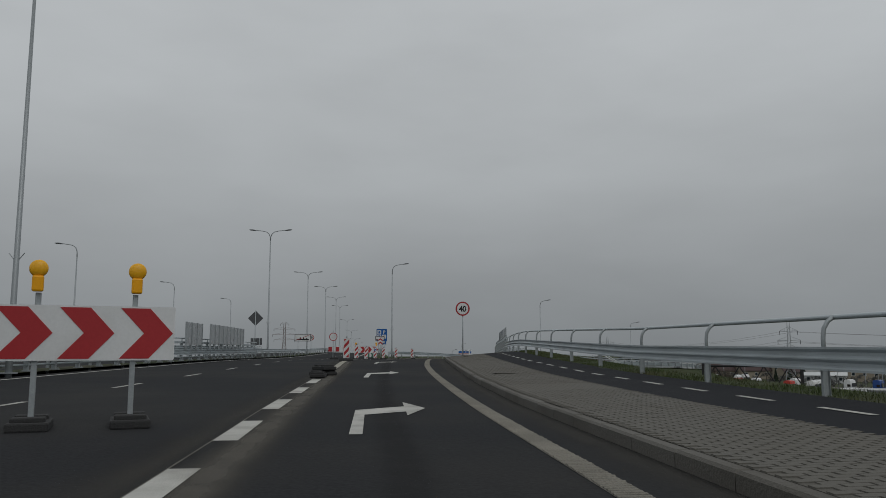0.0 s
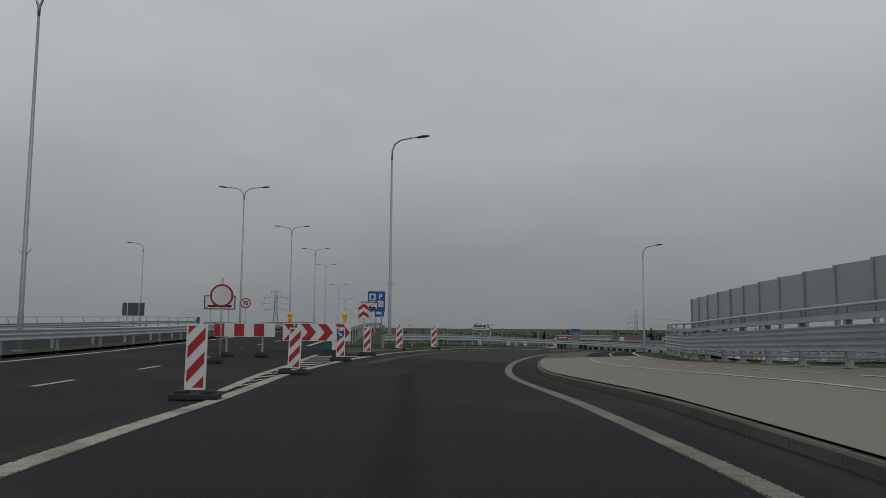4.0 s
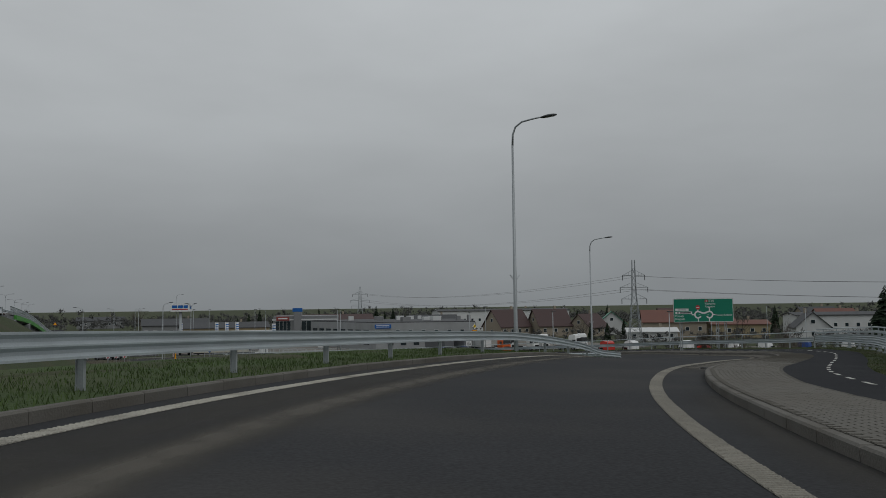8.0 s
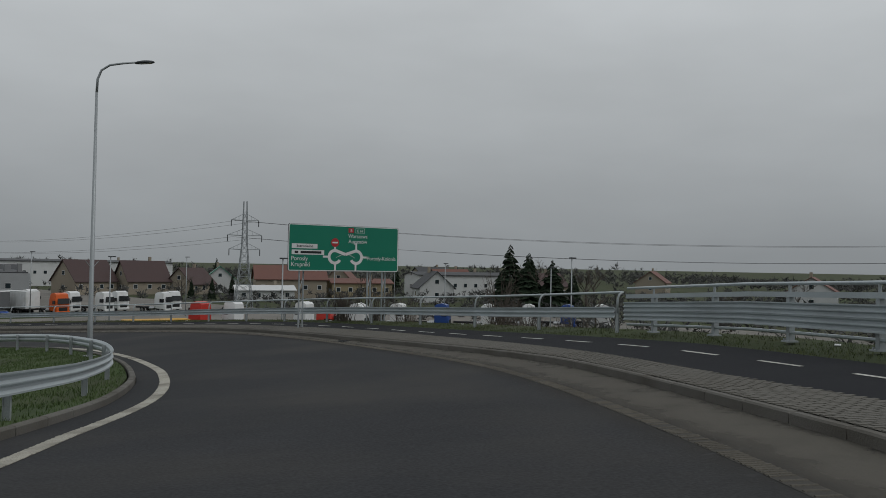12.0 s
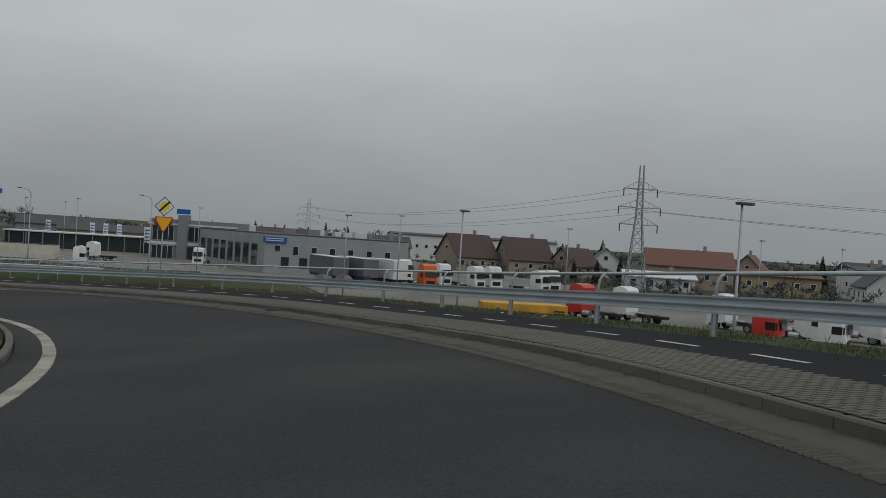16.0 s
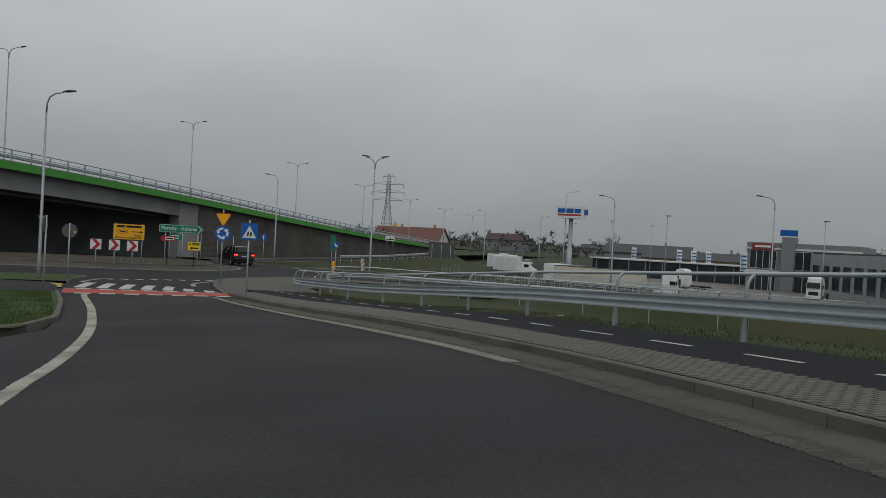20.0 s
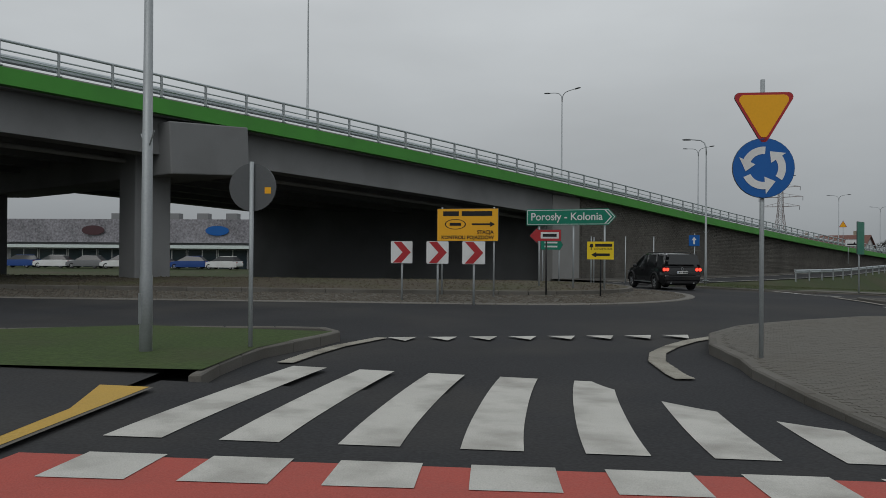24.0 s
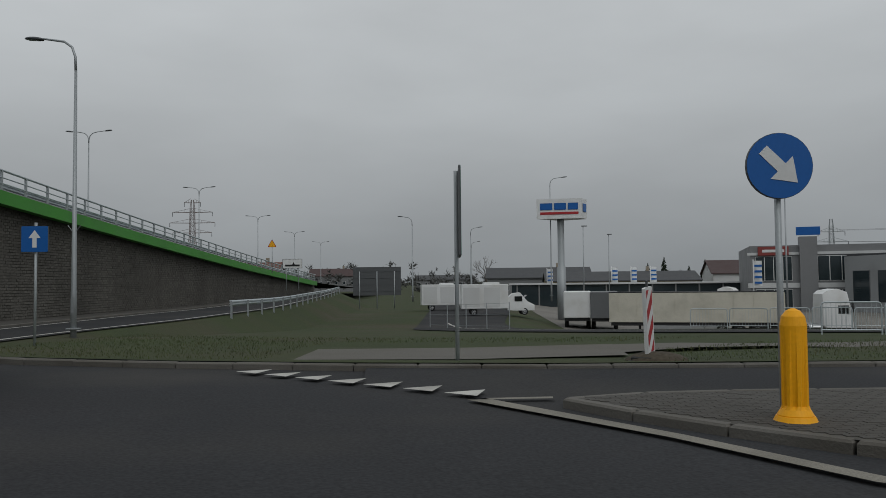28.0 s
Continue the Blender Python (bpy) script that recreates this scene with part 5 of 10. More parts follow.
drape("yard_ground", [(60, 258), (60, 225), (62, 190), (64, 150), (66, 120)], [(150, 250), (150, 225), (150, 190), (150, 150), (150, 120)], 0.04, GRAVEL, "grey gravelled truck yard below the bend", "yard", 20, 5.0)

# east arm: exit lane, splitter island, entry lane
v, f = strip([Vector((x, y, z)) for x, y, z in ((4.0, 230, -7.17), (6.8, 229.5, -7.18), (8.6, 236.2, -7.08), (20, 237.4, -7.14), (46, 239.5, -7.5))], [Vector((x, y, z)) for x, y, z in ((1.0, 249.0, -7.07), (4.2, 249.0, -7.08), (9.1, 249.4, -7.1), (20, 251.2, -7.16), (46, 254.6, -7.5))], 6)
solo("road_east", mesh_from("road_east", v, f, ASPHALT), "asphalt arm of the roundabout towards the yards", "road", "structure")
SPLIT = [(3.88, 245.15), (4.25, 244.6), (5.15, 243.62), (6.1, 242.78), (7.8, 241.9), (14, 242.3), (24, 243.6), (24, 245.6), (14, 245.8), (8.0, 246.0), (5.6, 245.75), (4.4, 245.5)]
bm = bmesh.new()
bm.faces.new([bm.verts.new((x, y, -7.0)) for x, y in SPLIT])
split_isle = solo("splitter_island", done(bm, "splitter_island", PAVER_D), "block-paved splitter island with a yellow guide post", "island", "structure")
kerb_line([(x, y, -7.08) for x, y in SPLIT + SPLIT[:1]], "concrete kerb round the splitter island", rise=0.085)
v, f = strip([Vector((x, y, -7.055)) for x, y in ((3.75, 245.68), (2.98, 245.55), (4.72, 243.42), (5.74, 241.95), (7.5, 241.0), (14, 241.5))], [Vector((x, y, -7.055)) for x, y in ((3.75, 245.54), (2.78, 245.42), (4.58, 243.3), (5.6, 241.82), (7.4, 240.82), (14, 241.3))])
for da, db in (((6.1, 240.6), (6.5, 240.0)), ((6.7, 239.1), (7.2, 238.3)), ((7.5, 237.6), (8.0, 236.9))):
    dn = Vector((db[1] - da[1], da[0] - db[0])).normalized() * 0.06
    solo("lane_dash", mesh_from("exit_dash", [(da[0] - dn.x, da[1] - dn.y, -7.05), (da[0] + dn.x, da[1] + dn.y, -7.05), (db[0] + dn.x, db[1] + dn.y, -7.05), (db[0] - dn.x, db[1] - dn.y, -7.05)], [(0, 1, 2, 3)], PAINT), "white dash at the roundabout exit", "road marking", "structure")
solo("splitter_line", mesh_from("splitter_line", v, f, RIB_OLD), "worn white line round the splitter island", "road marking", "structure")


def give_way(p0, p1, n, z, depth, label):
    a, b = Vector(p0), Vector(p1)
    d = (b - a) / n
    u = d.normalized()
    back = Vector((-u.y, u.x))
    for k in range(n):
        q = a + d * (k + 0.12)
        e = q + d * 0.72
        tip = (q + e) / 2 - back * depth
        solo("give_way_triangle", mesh_from("give_way_triangle", [(q.x, q.y, z), (e.x, e.y, z), (tip.x, tip.y, z)], [(0, 1, 2)], PAINT), label, "road marking", "structure")


give_way((2.22, 221.95), (6.2, 227.35), 8, -7.072, 0.68, "white give-way triangle at the roundabout entry")
give_way((2.95, 245.6), (-0.95, 248.3), 7, ring_z(12.5) + 0.03, 0.5, "white give-way triangle of the eastern arm")

# entry area between the crossing and the roundabout
mouth_z = lambda x, y: -6.955 - 0.0172 * min(9.0, max(-1.0, (x - 9.26) * -0.64 + (y - 217.02) * 0.77)) - 0.012
v, f = strip([Vector((-6 + k * 1.5, 219 + k * 1.25, 0)) for k in range(11)], [Vector((3 + k * 1.05, 208 + k * 1.25, 0)) for k in range(11)], 12)
v = [Vector((p.x, p.y, mouth_z(p.x, p.y))) for p in v]
solo("road_entry_mouth", mesh_from("road_entry_mouth", v, f, ASPHALT), "asphalt mouth of the slip road at the roundabout", "road", "structure")


def rib_path(pts, half, label):
    """A ribbed edge line along places."""
    pts = [Vector((x, y, mouth_z(x, y) + 0.024)) for x, y in pts]
    ln = np.concatenate([[0], np.cumsum([(b - a).length for a, b in zip(pts, pts[1:])])])
    at_ = np.arange(0, ln[-1], 0.075)
    q = np.stack([np.interp(at_, ln, [p[k] for p in pts]) for k in range(3)], -1)
    d = np.gradient(q, axis=0)
    d /= np.linalg.norm(d, axis=1)[:, None]
    nrm = np.stack([-d[:, 1], d[:, 0], np.zeros(len(d))], -1)
    base_v, base_f = strip([Vector(p) for p in q - nrm * half], [Vector(p) for p in q + nrm * half])
    base = solo("edge_line", mesh_from("edge_line", base_v, base_f, LINE_OLD), label, "road marking", "structure")
    v, fc = [], []
    for p, n_, e in zip(q, nrm, d):
        a, b = p - n_ * half * random.uniform(0.85, 1) - d[0] * 0, p + n_ * half * random.uniform(0.85, 1)
        k = len(v)
        for z in (0.001, 0.008):
            v += [Vector(a - e * 0.02) + Vector((0, 0, z)), Vector(b - e * 0.02) + Vector((0, 0, z)), Vector(b + e * 0.02) + Vector((0, 0, z)), Vector(a + e * 0.02) + Vector((0, 0, z))]
        fc += [(k + 4, k + 5, k + 6, k + 7), (k, k + 1, k + 5, k + 4), (k + 2, k + 3, k + 7, k + 6), (k + 1, k + 2, k + 6, k + 5), (k + 3, k, k + 4, k + 7)]
    tagged(part("paint_ribs", mesh_from("paint_ribs", v, fc, PAINT_WORN), PAINT_WORN, base), kind="stuff")


rib_path([(4.4, 218.2), (3.71, 219.14), (2.96, 220.3), (2.18, 222.0)], 0.13, "ribbed white edge line up to the give-way line")
rib_path([(9.3, 221.2), (9.0, 221.5), (8.01, 222.7), (7.4, 223.78), (6.95, 225.08), (6.66, 226.33), (6.61, 228.46)], 0.14, "ribbed white edge line curving into the roundabout")

# splitter island left of the entry, with a path through it
v, f = strip([S(t, o, 0.10) for t, o in ((22.25, -4.2), (22.6, -3.5), (23.4, -3.3), (24.15, -3.4))], [S(t, o, 0.12) for t, o in ((21.8, -14.0), (22.3, -13.5), (23.1, -13), (24.0, -13))], 3)
solo("grass_island", mesh_from("grass_island", v, f, GRASS_LUSH), "bright grass island beside the slip road", "grass", "structure")
kerb_line([S(t, o) for t, o in ((21.75, -13.0), (22.05, -8.0), (22.15, -5.4), (22.3, -4.2), (22.6, -3.5), (23.4, -3.3), (24.2, -3.35))], "pale concrete kerb of the grass island")
v, f = strip([S(t, o, 0.03) for t, o in ((24.12, -3.25), (23.9, -13))], [S(t, o, 0.03) for t, o in ((25.35, -4.3), (25.5, -13))], 2)
solo("crossing_path", mesh_from("crossing_path", v, f, ASPHALT), "asphalt path through the splitter island", "path", "structure")
v, f = strip([S(t, o, 0.045) for t, o in ((24.72, -3.3), (24.72, -13))], [S(t, o, 0.045) for t, o in ((25.1, -3.6), (25.1, -13))], 2)
solo("crossing_walk", mesh_from("crossing_walk", v, f, PAVER), "pale block walkway through the splitter island", "path", "structure")
v, f = strip([S(t, o, 0.05) for t, o in ((24.72, -3.35), (24.72, -4.6))], [S(t, o, 0.05) for t, o in ((25.1, -3.65), (25.1, -4.9))], 1)
solo("tactile_strip", mesh_from("tactile_strip", v, f, mat("tactile_yellow", (0.42, 0.27, 0.06), 0.8, 0, 0.15, 1, 40, 0.4)), "yellow tactile paving strip", "paving", "structure")
v, f = strip([Vector((5.4, 216.3, -6.82)), Vector((3.6, 218.2, -6.86)), Vector((2.0, 220.9, -6.9))], [Vector((-2.5, 209.5, -6.78)), Vector((-2.0, 214.5, -6.8)), Vector((-1.2, 218.5, -6.86))], 3)
solo("grass_island", mesh_from("grass_island_tip", v, f, GRASS_LUSH), "grassy tip of the splitter island", "grass", "structure")
kerb_line([(5.6, 216.1, -6.97), (4.6, 217.0, -6.98), (3.5, 218.3, -7.0), (2.3, 220.6, -7.02), (1.75, 221.3, -7.03), (1.2, 221.2, -7.03), (0.4, 220.5, -7.02), (-0.9, 218.6, -7.0), (-3.2, 214.5, -6.98)], "pale concrete kerb round the island tip")

# cycle crossing (red) and zebra crossing
solo("cycle_crossing", ribbon("cycle_crossing", -3.2, 3.9, 24.27, 24.74, 0.006, RED_PAINT, 0.4, 2), "red painted cycle crossing", "crossing", "structure")
for row_t in (24.2, 24.66):
    for k in range(7):
        o = -2.7 + k * 0.95
        marking("crossing_dash", o, o + 0.6, row_t, row_t + 0.09, 0.011, PAINT, "white dash beside the cycle crossing", 0.2)
for k in range(8):
    o = -2.9 + k * 0.98
    marking("zebra_bar", o, o + 0.5, 24.82, 25.42, 0.008, PAINT, "white bar of the zebra crossing", 0.4)

# pavement corner on the right of the entry
corner = [S(24.5, 3.9), S(25.2, 3.65), S(25.6, 3.4), Vector((9.3, 223.0, 0)), Vector((8.0, 224.6, 0)), Vector((7.1, 226.4, 0)), Vector((6.65, 228.6, 0)), Vector((6.9, 231.5, 0)), Vector((7.6, 234.4, 0)), Vector((9.2, 236.0, 0)), Vector((14, 236.7, 0)), Vector((22, 237.4, 0))]
kerb_line([(p.x, p.y, -7.0 - 0.012 * (i > 3) * (i - 3)) for i, p in enumerate(corner)], "concrete kerb curving round the entry corner", rise=0.12)
corner_z = lambda x, y: -6.888 - 0.005 * max(-4, min(14, y - 222))
out_c = [S(24.5, 9.0), S(24.9, 8.9), S(25.2, 8.8), S(25.6, 8.6), Vector((13.5, 228.0, 0)), Vector((12.0, 229.2, 0)), Vector((11.5, 230.5, 0)), Vector((11.5, 232.0, 0)), Vector((11.8, 233.2, 0)), Vector((13, 234.2, 0)), Vector((16, 234.6, 0)), Vector((22, 235.0, 0))]
v, f = strip([Vector((p.x + 0.05, p.y, corner_z(p.x, p.y))) for i, p in enumerate(corner)], [Vector((p.x, p.y, corner_z(p.x, p.y))) for p in out_c], 3)
pave_corner = solo("pavement_corner", mesh_from("pavement_corner", v, f, PAVER), "grey block pavement at the roundabout entry", "pavement", "structure")
barrier([(14.2, 227.6, -6.95), (13.2, 229.0, -6.95), (13.0, 231.0, -6.95), (14.4, 232.9, -6.95), (18, 233.6, -7.0), (26, 234.4, -7.0), (36, 235.3, -7.1)], "galvanised W-beam barrier turning round the corner", 1, True)


# ---------------------------------------------------------------- signs
SPOST_R = 0.035


def sign_post(m, height, label, category="road sign", posts=(0.0,), radius=SPOST_R, group="", depth=0.6, material=None):
    top = thing("road_sign", m, label, category, group)
    for x in posts:
        part("post", done(tube([(x, 0.06, -depth), (x, 0.06, height)], radius, 10), "post", material or POST, True), material or POST, top)
    return top


def tri(r, up=True, cz=0.0, k=3, rnd=0.07):
    """A triangle with rounded corners, r from its middle to a corner."""
    out = []
    for i in range(3):
        a = radians((90 if up else -90) + 120 * i)
        cx, cc = (r - rnd * 2) * math.cos(a), (r - rnd * 2) * math.sin(a)
        out += [(cx + rnd * math.cos(a + radians(b)), cz + cc + rnd * math.sin(a + radians(b))) for b in (-60, -30, 0, 30, 60)]
    return out


def panel(parent, outline, material, y, label="", name="face", thick=0.004):
    return part(name, plate(outline, y, y + thick), material, parent, label)


def backed(parent, outline, grow=0.0):
    return part("backing", plate(outline, -0.012, 0.022), SIGN_BACK, parent, "grey sheet-metal back")


def speed_sign(m, h, text, r, label):
    s = sign_post(m, h + r, label)
    backed(s, disc(r, 0, h))
    panel(s, disc(r - 0.005, 0, h), SIGN_RED, -0.017, name="rim")
    panel(s, disc(r * 0.8, 0, h), SIGN_WHITE, -0.022)
    words(text, r * 0.78, 0, h - r * 0.38, -0.027, BLACK, s, "numeral", "CENTER", 0.92, 0.012)
    return s


def at_pose(p, yaw):
    return pose(p[0], p[1], p[2], 0, 0, yaw)


speed_sign(at_pose((1.27, 46.85, 1.13), 0) , 2.87, "40", 0.42, "round speed limit sign with black 40 in a red ring")
# signs of the main road
for p, z in (((-18.2, 112, 1.3), 2.5), ((-10.6, 140, 1.6), 2.5)):
    speed_sign(at_pose(p, 4), z, "70", 0.4, "round speed limit sign with black 70 beside the main road")


def town_end(p, yaw, w=2.1, h=0.95, lift=2.6):
    s = sign_post(at_pose(p, yaw), lift + h, "white sign with a crossed-out town outline", posts=(-w * 0.29, w * 0.29))
    backed(s, rect(-w / 2, lift, w / 2, lift + h, 0.05))
    panel(s, rect(-w / 2 + 0.03, lift + 0.03, w / 2 - 0.03, lift + h - 0.03, 0.04), BLACK, -0.017, name="border")
    panel(s, rect(-w / 2 + 0.07, lift + 0.07, w / 2 - 0.07, lift + h - 0.07, 0.03), SIGN_WHITE, -0.021)
    k = w / 2.1
    sky = [(-0.8, 0.15), (0.8, 0.15), (0.8, 0.3), (0.6, 0.3), (0.6, 0.42), (0.45, 0.42), (0.45, 0.32), (0.2, 0.32), (0.1, 0.6), (0.0, 0.32), (-0.25, 0.32), (-0.25, 0.5), (-0.4, 0.5), (-0.4, 0.3), (-0.8, 0.3)]
    panel(s, [(x * k, lift + z * k) for x, z in sky], BLACK, -0.026, name="outline")
    panel(s, [(-0.95 * k, lift + 0.12 * k), (-0.88 * k, lift + 0.1 * k), (0.95 * k, lift + h - 0.12 * k), (0.88 * k, lift + h - 0.1 * k)], SIGN_RED, -0.03, name="bar")


town_end((-18.1, 104.6, 0.55), 4)
town_end((-8.33, 109, 0.45), 4, 1.25, 0.6, 2.85)
info = sign_post(at_pose((-9.55, 129.1, 1.15), 4), 4.6, "blue services sign with white pictograms", posts=(-0.5, 0.5))
backed(info, rect(-0.85, 2.4, 0.85, 4.4, 0.05))
panel(info, rect(-0.82, 2.43, 0.82, 4.37, 0.05), SIGN_BLUE, -0.017)
for x, z in ((-0.7, 3.55), (0.08, 2.85), (-0.7, 2.85)):
    panel(info, rect(x, z, x + 0.6, z + 0.62, 0.04), SIGN_WHITE, -0.022, name="pictogram_field")
words("P", 0.5, 0.38, 3.65, -0.023, SIGN_WHITE, info, align="CENTER", bold=0.02)
words("LPG", 0.17, 0.38, 3.2, -0.027, BLACK, info, align="CENTER")
words("GAZ", 0.17, 0.38, 2.95, -0.027, BLACK, info, align="CENTER")
for x, z in ((-0.55, 3.65), (-0.55, 2.98)):
    panel(info, rect(x, z, x + 0.3, z + 0.38, 0.03), SIGN_BLUE, -0.027, name="pictogram")
small = sign_post(at_pose((-9.6, 133, 1.4), 4), 2.6, "small dark blue information sign", posts=(-0.3, 0.3))
backed(small, rect(-0.5, 1.7, 0.5, 2.5, 0.04))
panel(small, rect(-0.48, 1.72, 0.48, 2.48, 0.04), SIGN_BLUE, -0.017)
panel(small, rect(-0.3, 1.95, 0.3, 2.3, 0.03), SIGN_WHITE, -0.022, name="pictogram")

# back of a square sign on the median, and a round prohibition sign
dback = sign_post(at_pose((-16.13, 69.2, 1.1), 184), 4.1, "grey back of a diamond-shaped road sign", posts=(0.0,))
backed(dback, [(0, 2.75), (0.66, 3.41), (0, 4.07), (-0.66, 3.41)])
panel(dback, [(0, 2.79), (0.62, 3.41), (0, 4.03), (-0.62, 3.41)], SIGN_WHITE, -0.017)
dfar = sign_post(at_pose((-26.5, 68.4, 0.9), 184), 3.5, "grey back of a diamond-shaped sign beyond the median", posts=(0.0,))
backed(dfar, [(0, 2.3), (0.6, 2.9), (0, 3.5), (-0.6, 2.9)])
panel(dfar, [(0, 2.34), (0.56, 2.9), (0, 3.46), (-0.56, 2.9)], SIGN_WHITE, -0.017)
nob = sign_post(at_pose((-10.55, 78.15, 0.95), 4), 2.75, "round white prohibition sign with a red ring in the closed lane")
backed(nob, disc(0.4, 0, 2.15))
panel(nob, disc(0.395, 0, 2.15), SIGN_RED, -0.017, name="rim")
panel(nob, disc(0.33, 0, 2.15), SIGN_WHITE, -0.022)
bbx = sign_post(at_pose((-24.5, 106, 1.0), 184), 2.6, "small dark sign back beside the opposite carriageway", posts=(-0.4, 0.4))
backed(bbx, rect(-0.75, 1.7, 0.75, 2.6, 0.03))


# ---- roadworks equipment
def foot_mesh():
    bm = bmesh.new()
    add_box(bm, (0, 0, 0.05), (0.42, 0.8, 0.1), 0.02)
    add_box(bm, (0, -0.22, 0.12), (0.34, 0.2, 0.06), 0.015)
    add_box(bm, (0, 0.22, 0.12), (0.34, 0.2, 0.06), 0.015)
    return done(bm, "rubber_foot", RUBBER)


FOOT = foot_mesh()


def stripes(parent, x0, z0, x1, z1, y, step, lean, material, name="stripe"):
    """Slanting stripes clipped to a rectangle."""
    z = z0 - abs(lean)
    k = 0
    while z < z1 + abs(lean):
        quad = [(x0, z), (x1, z + lean), (x1, z + lean + step), (x0, z + step)]
        out = []
        n = 6
        low = [(x0 + (x1 - x0) * i / n, min(max(z + lean * i / n, z0), z1)) for i in range(n + 1)]
        top = [(x0 + (x1 - x0) * i / n, min(max(z + step + lean * i / n, z0), z1)) for i in range(n + 1)]
        bm = bmesh.new()
        for i in range(n):
            if top[i][1] - low[i][1] > 1e-4 or top[i + 1][1] - low[i + 1][1] > 1e-4:
                vs = [bm.verts.new((p[0], y, p[1])) for p in (low[i], low[i + 1], top[i + 1], top[i])]
                bm.faces.new(vs)
        if bm.faces:
            bmesh.ops.remove_doubles(bm, verts=bm.verts, dist=1e-5)
            part(name, bm, material, parent)
        else:
            bm.free()
        z += step * 2


def guide_board(m, label, arrow=False, lean=0.32):
    s = thing("guide_board", m, label, "traffic beacon", "roadworks beacons")
    part("foot", FOOT, RUBBER, s, "black rubber foot", m=pose(0, 0.05, 0, 0, 0, 90))
    bm = plate(rect(-0.17, 0.16, 0.17, 1.26, 0.02), -0.03, 0.03)
    part("board", bm, SIGN_WHITE, s)
    stripes(s, -0.14, 0.2, 0.14, 1.22, -0.034, 0.2, lean, SIGN_RED)
    part("handle", box((0, 0, 1.31), (0.05, 0.03, 0.12), 0.005), SIGN_BACK, s)
    if arrow:
        panel(s, disc(0.14, 0, 1.0), SIGN_BLUE, -0.04, name="disc")
        part("arrow", arrow_shape(0.1, 0.0, 1.0, -0.046, -45), SIGN_WHITE, s)
    return s


def arrow_shape(r, cx, cz, y, turn):
    pts = [(-0.22, -0.9), (0.22, -0.9), (0.22, 0.1), (0.62, 0.1), (0, 0.95), (-0.62, 0.1), (-0.22, 0.1)]
    a = radians(turn - 90)
    return plate([(cx + r * (x * math.cos(a) - z * math.sin(a)), cz + r * (x * math.sin(a) + z * math.cos(a))) for x, z in pts], y, y + 0.003)


def chevron(parent, x0, x1, z0, z1, y, material, w=0.5, name="chevron"):
    """A chevron pointing to +x."""
    zc, h = (z0 + z1) / 2, x1 - x0 - w
    pts = [(x0, z0), (x0 + w, z0), (x0 + w + h, zc), (x0 + w, z1), (x0, z1), (x0 + h, zc)]
    part(name, plate(pts, y, y + 0.004), material, parent)


def warning_lamp(parent, x, z, lit_side=True):
    part("lamp_body", box((x, 0, z + 0.12), (0.12, 0.09, 0.18), 0.02), PLASTIC_Y, parent, "yellow battery case")
    bm = bmesh.new()
    bmesh.ops.create_uvsphere(bm, u_segments=16, v_segments=10, radius=0.1, matrix=Matrix.Translation((x, 0, z + 0.29)) @ Matrix.Diagonal((1, 0.5, 1, 1)))
    part("lamp_lens", done(bm, "lamp_lens", AMBER, True), AMBER, parent, "amber warning lens")


def works_board(m, w, label, lamps=(), h=1.0, lift=0.85, n=3, plain=False, mast=0.0):
    s = thing("works_barrier", m, label, "roadworks barrier")
    for x in (-w / 2 + 0.45, w / 2 - 0.45):
        part("foot", FOOT, RUBBER, s, "black rubber foot", m=pose(x, 0, 0))
        part("post", box((x, 0.05, (lift + h + mast) / 2 + 0.02), (0.06, 0.06, lift + h + mast + 0.04), 0.006), POST, s)
    part("board", plate(rect(-w / 2, lift, w / 2, lift + h, 0.02), -0.012, 0.012), SIGN_WHITE, s)
    if plain:
        k = int(w / 0.36)
        for i in range(0, k, 2):
            panel(s, rect(-w / 2 + i * 0.36, lift + 0.02, -w / 2 + i * 0.36 + 0.36, lift + h - 0.02), SIGN_RED, -0.017, name="stripe")
    else:
        d = w / n
        for i in range(n):
            chevron(s, -w / 2 + i * d + 0.04, -w / 2 + i * d + d - 0.02, lift + 0.02, lift + h - 0.02, -0.017, SIGN_RED, d * 0.5)
    for x in lamps:
        warning_lamp(s, x, lift + h + mast + 0.02)
    return s


bz = lambda x, y: float(S(ty(y), -3).z)
works_board(pose(-4.08, 9.03, bz(0, 9.0), 0, 0, 22), 1.92, "red and white chevron barrier board with two amber lamps", (-0.52, 0.52), h=0.62, lift=0.75, mast=0.1)
works_board(pose(-7.5, 79.85, 0.88, 0, 0, -2), 2.5, "red and white chevron barrier board with amber lamps at the gore", (-1.0, 1.03), n=4, h=0.64, lift=0.65)
works_board(pose(-10.15, 79.9, 0.96, 0, 0, 4), 2.2, "red and white striped barrier board closing the lane", (), plain=True, h=0.5, lift=0.7)
for x, y, arrow in ((-4.95, 41.6, False), (-6.69, 63.1, False), (-6.65, 71.0, False), (-6.46, 78.7, True), (-6.02, 83.8, False), (-5.03, 89.5, False), (-3.38, 93.5, False)):
    z = S(ty(y), x - S(ty(y), 0).x).z + 0.01
    guide_board(pose(x, y, z, 0, random.uniform(-2, 3), random.uniform(-4, 6)) @ Matrix.Scale(0.93, 4), "red and white striped guide board on rubber foot" + (" with blue arrow" if arrow else ""), arrow)
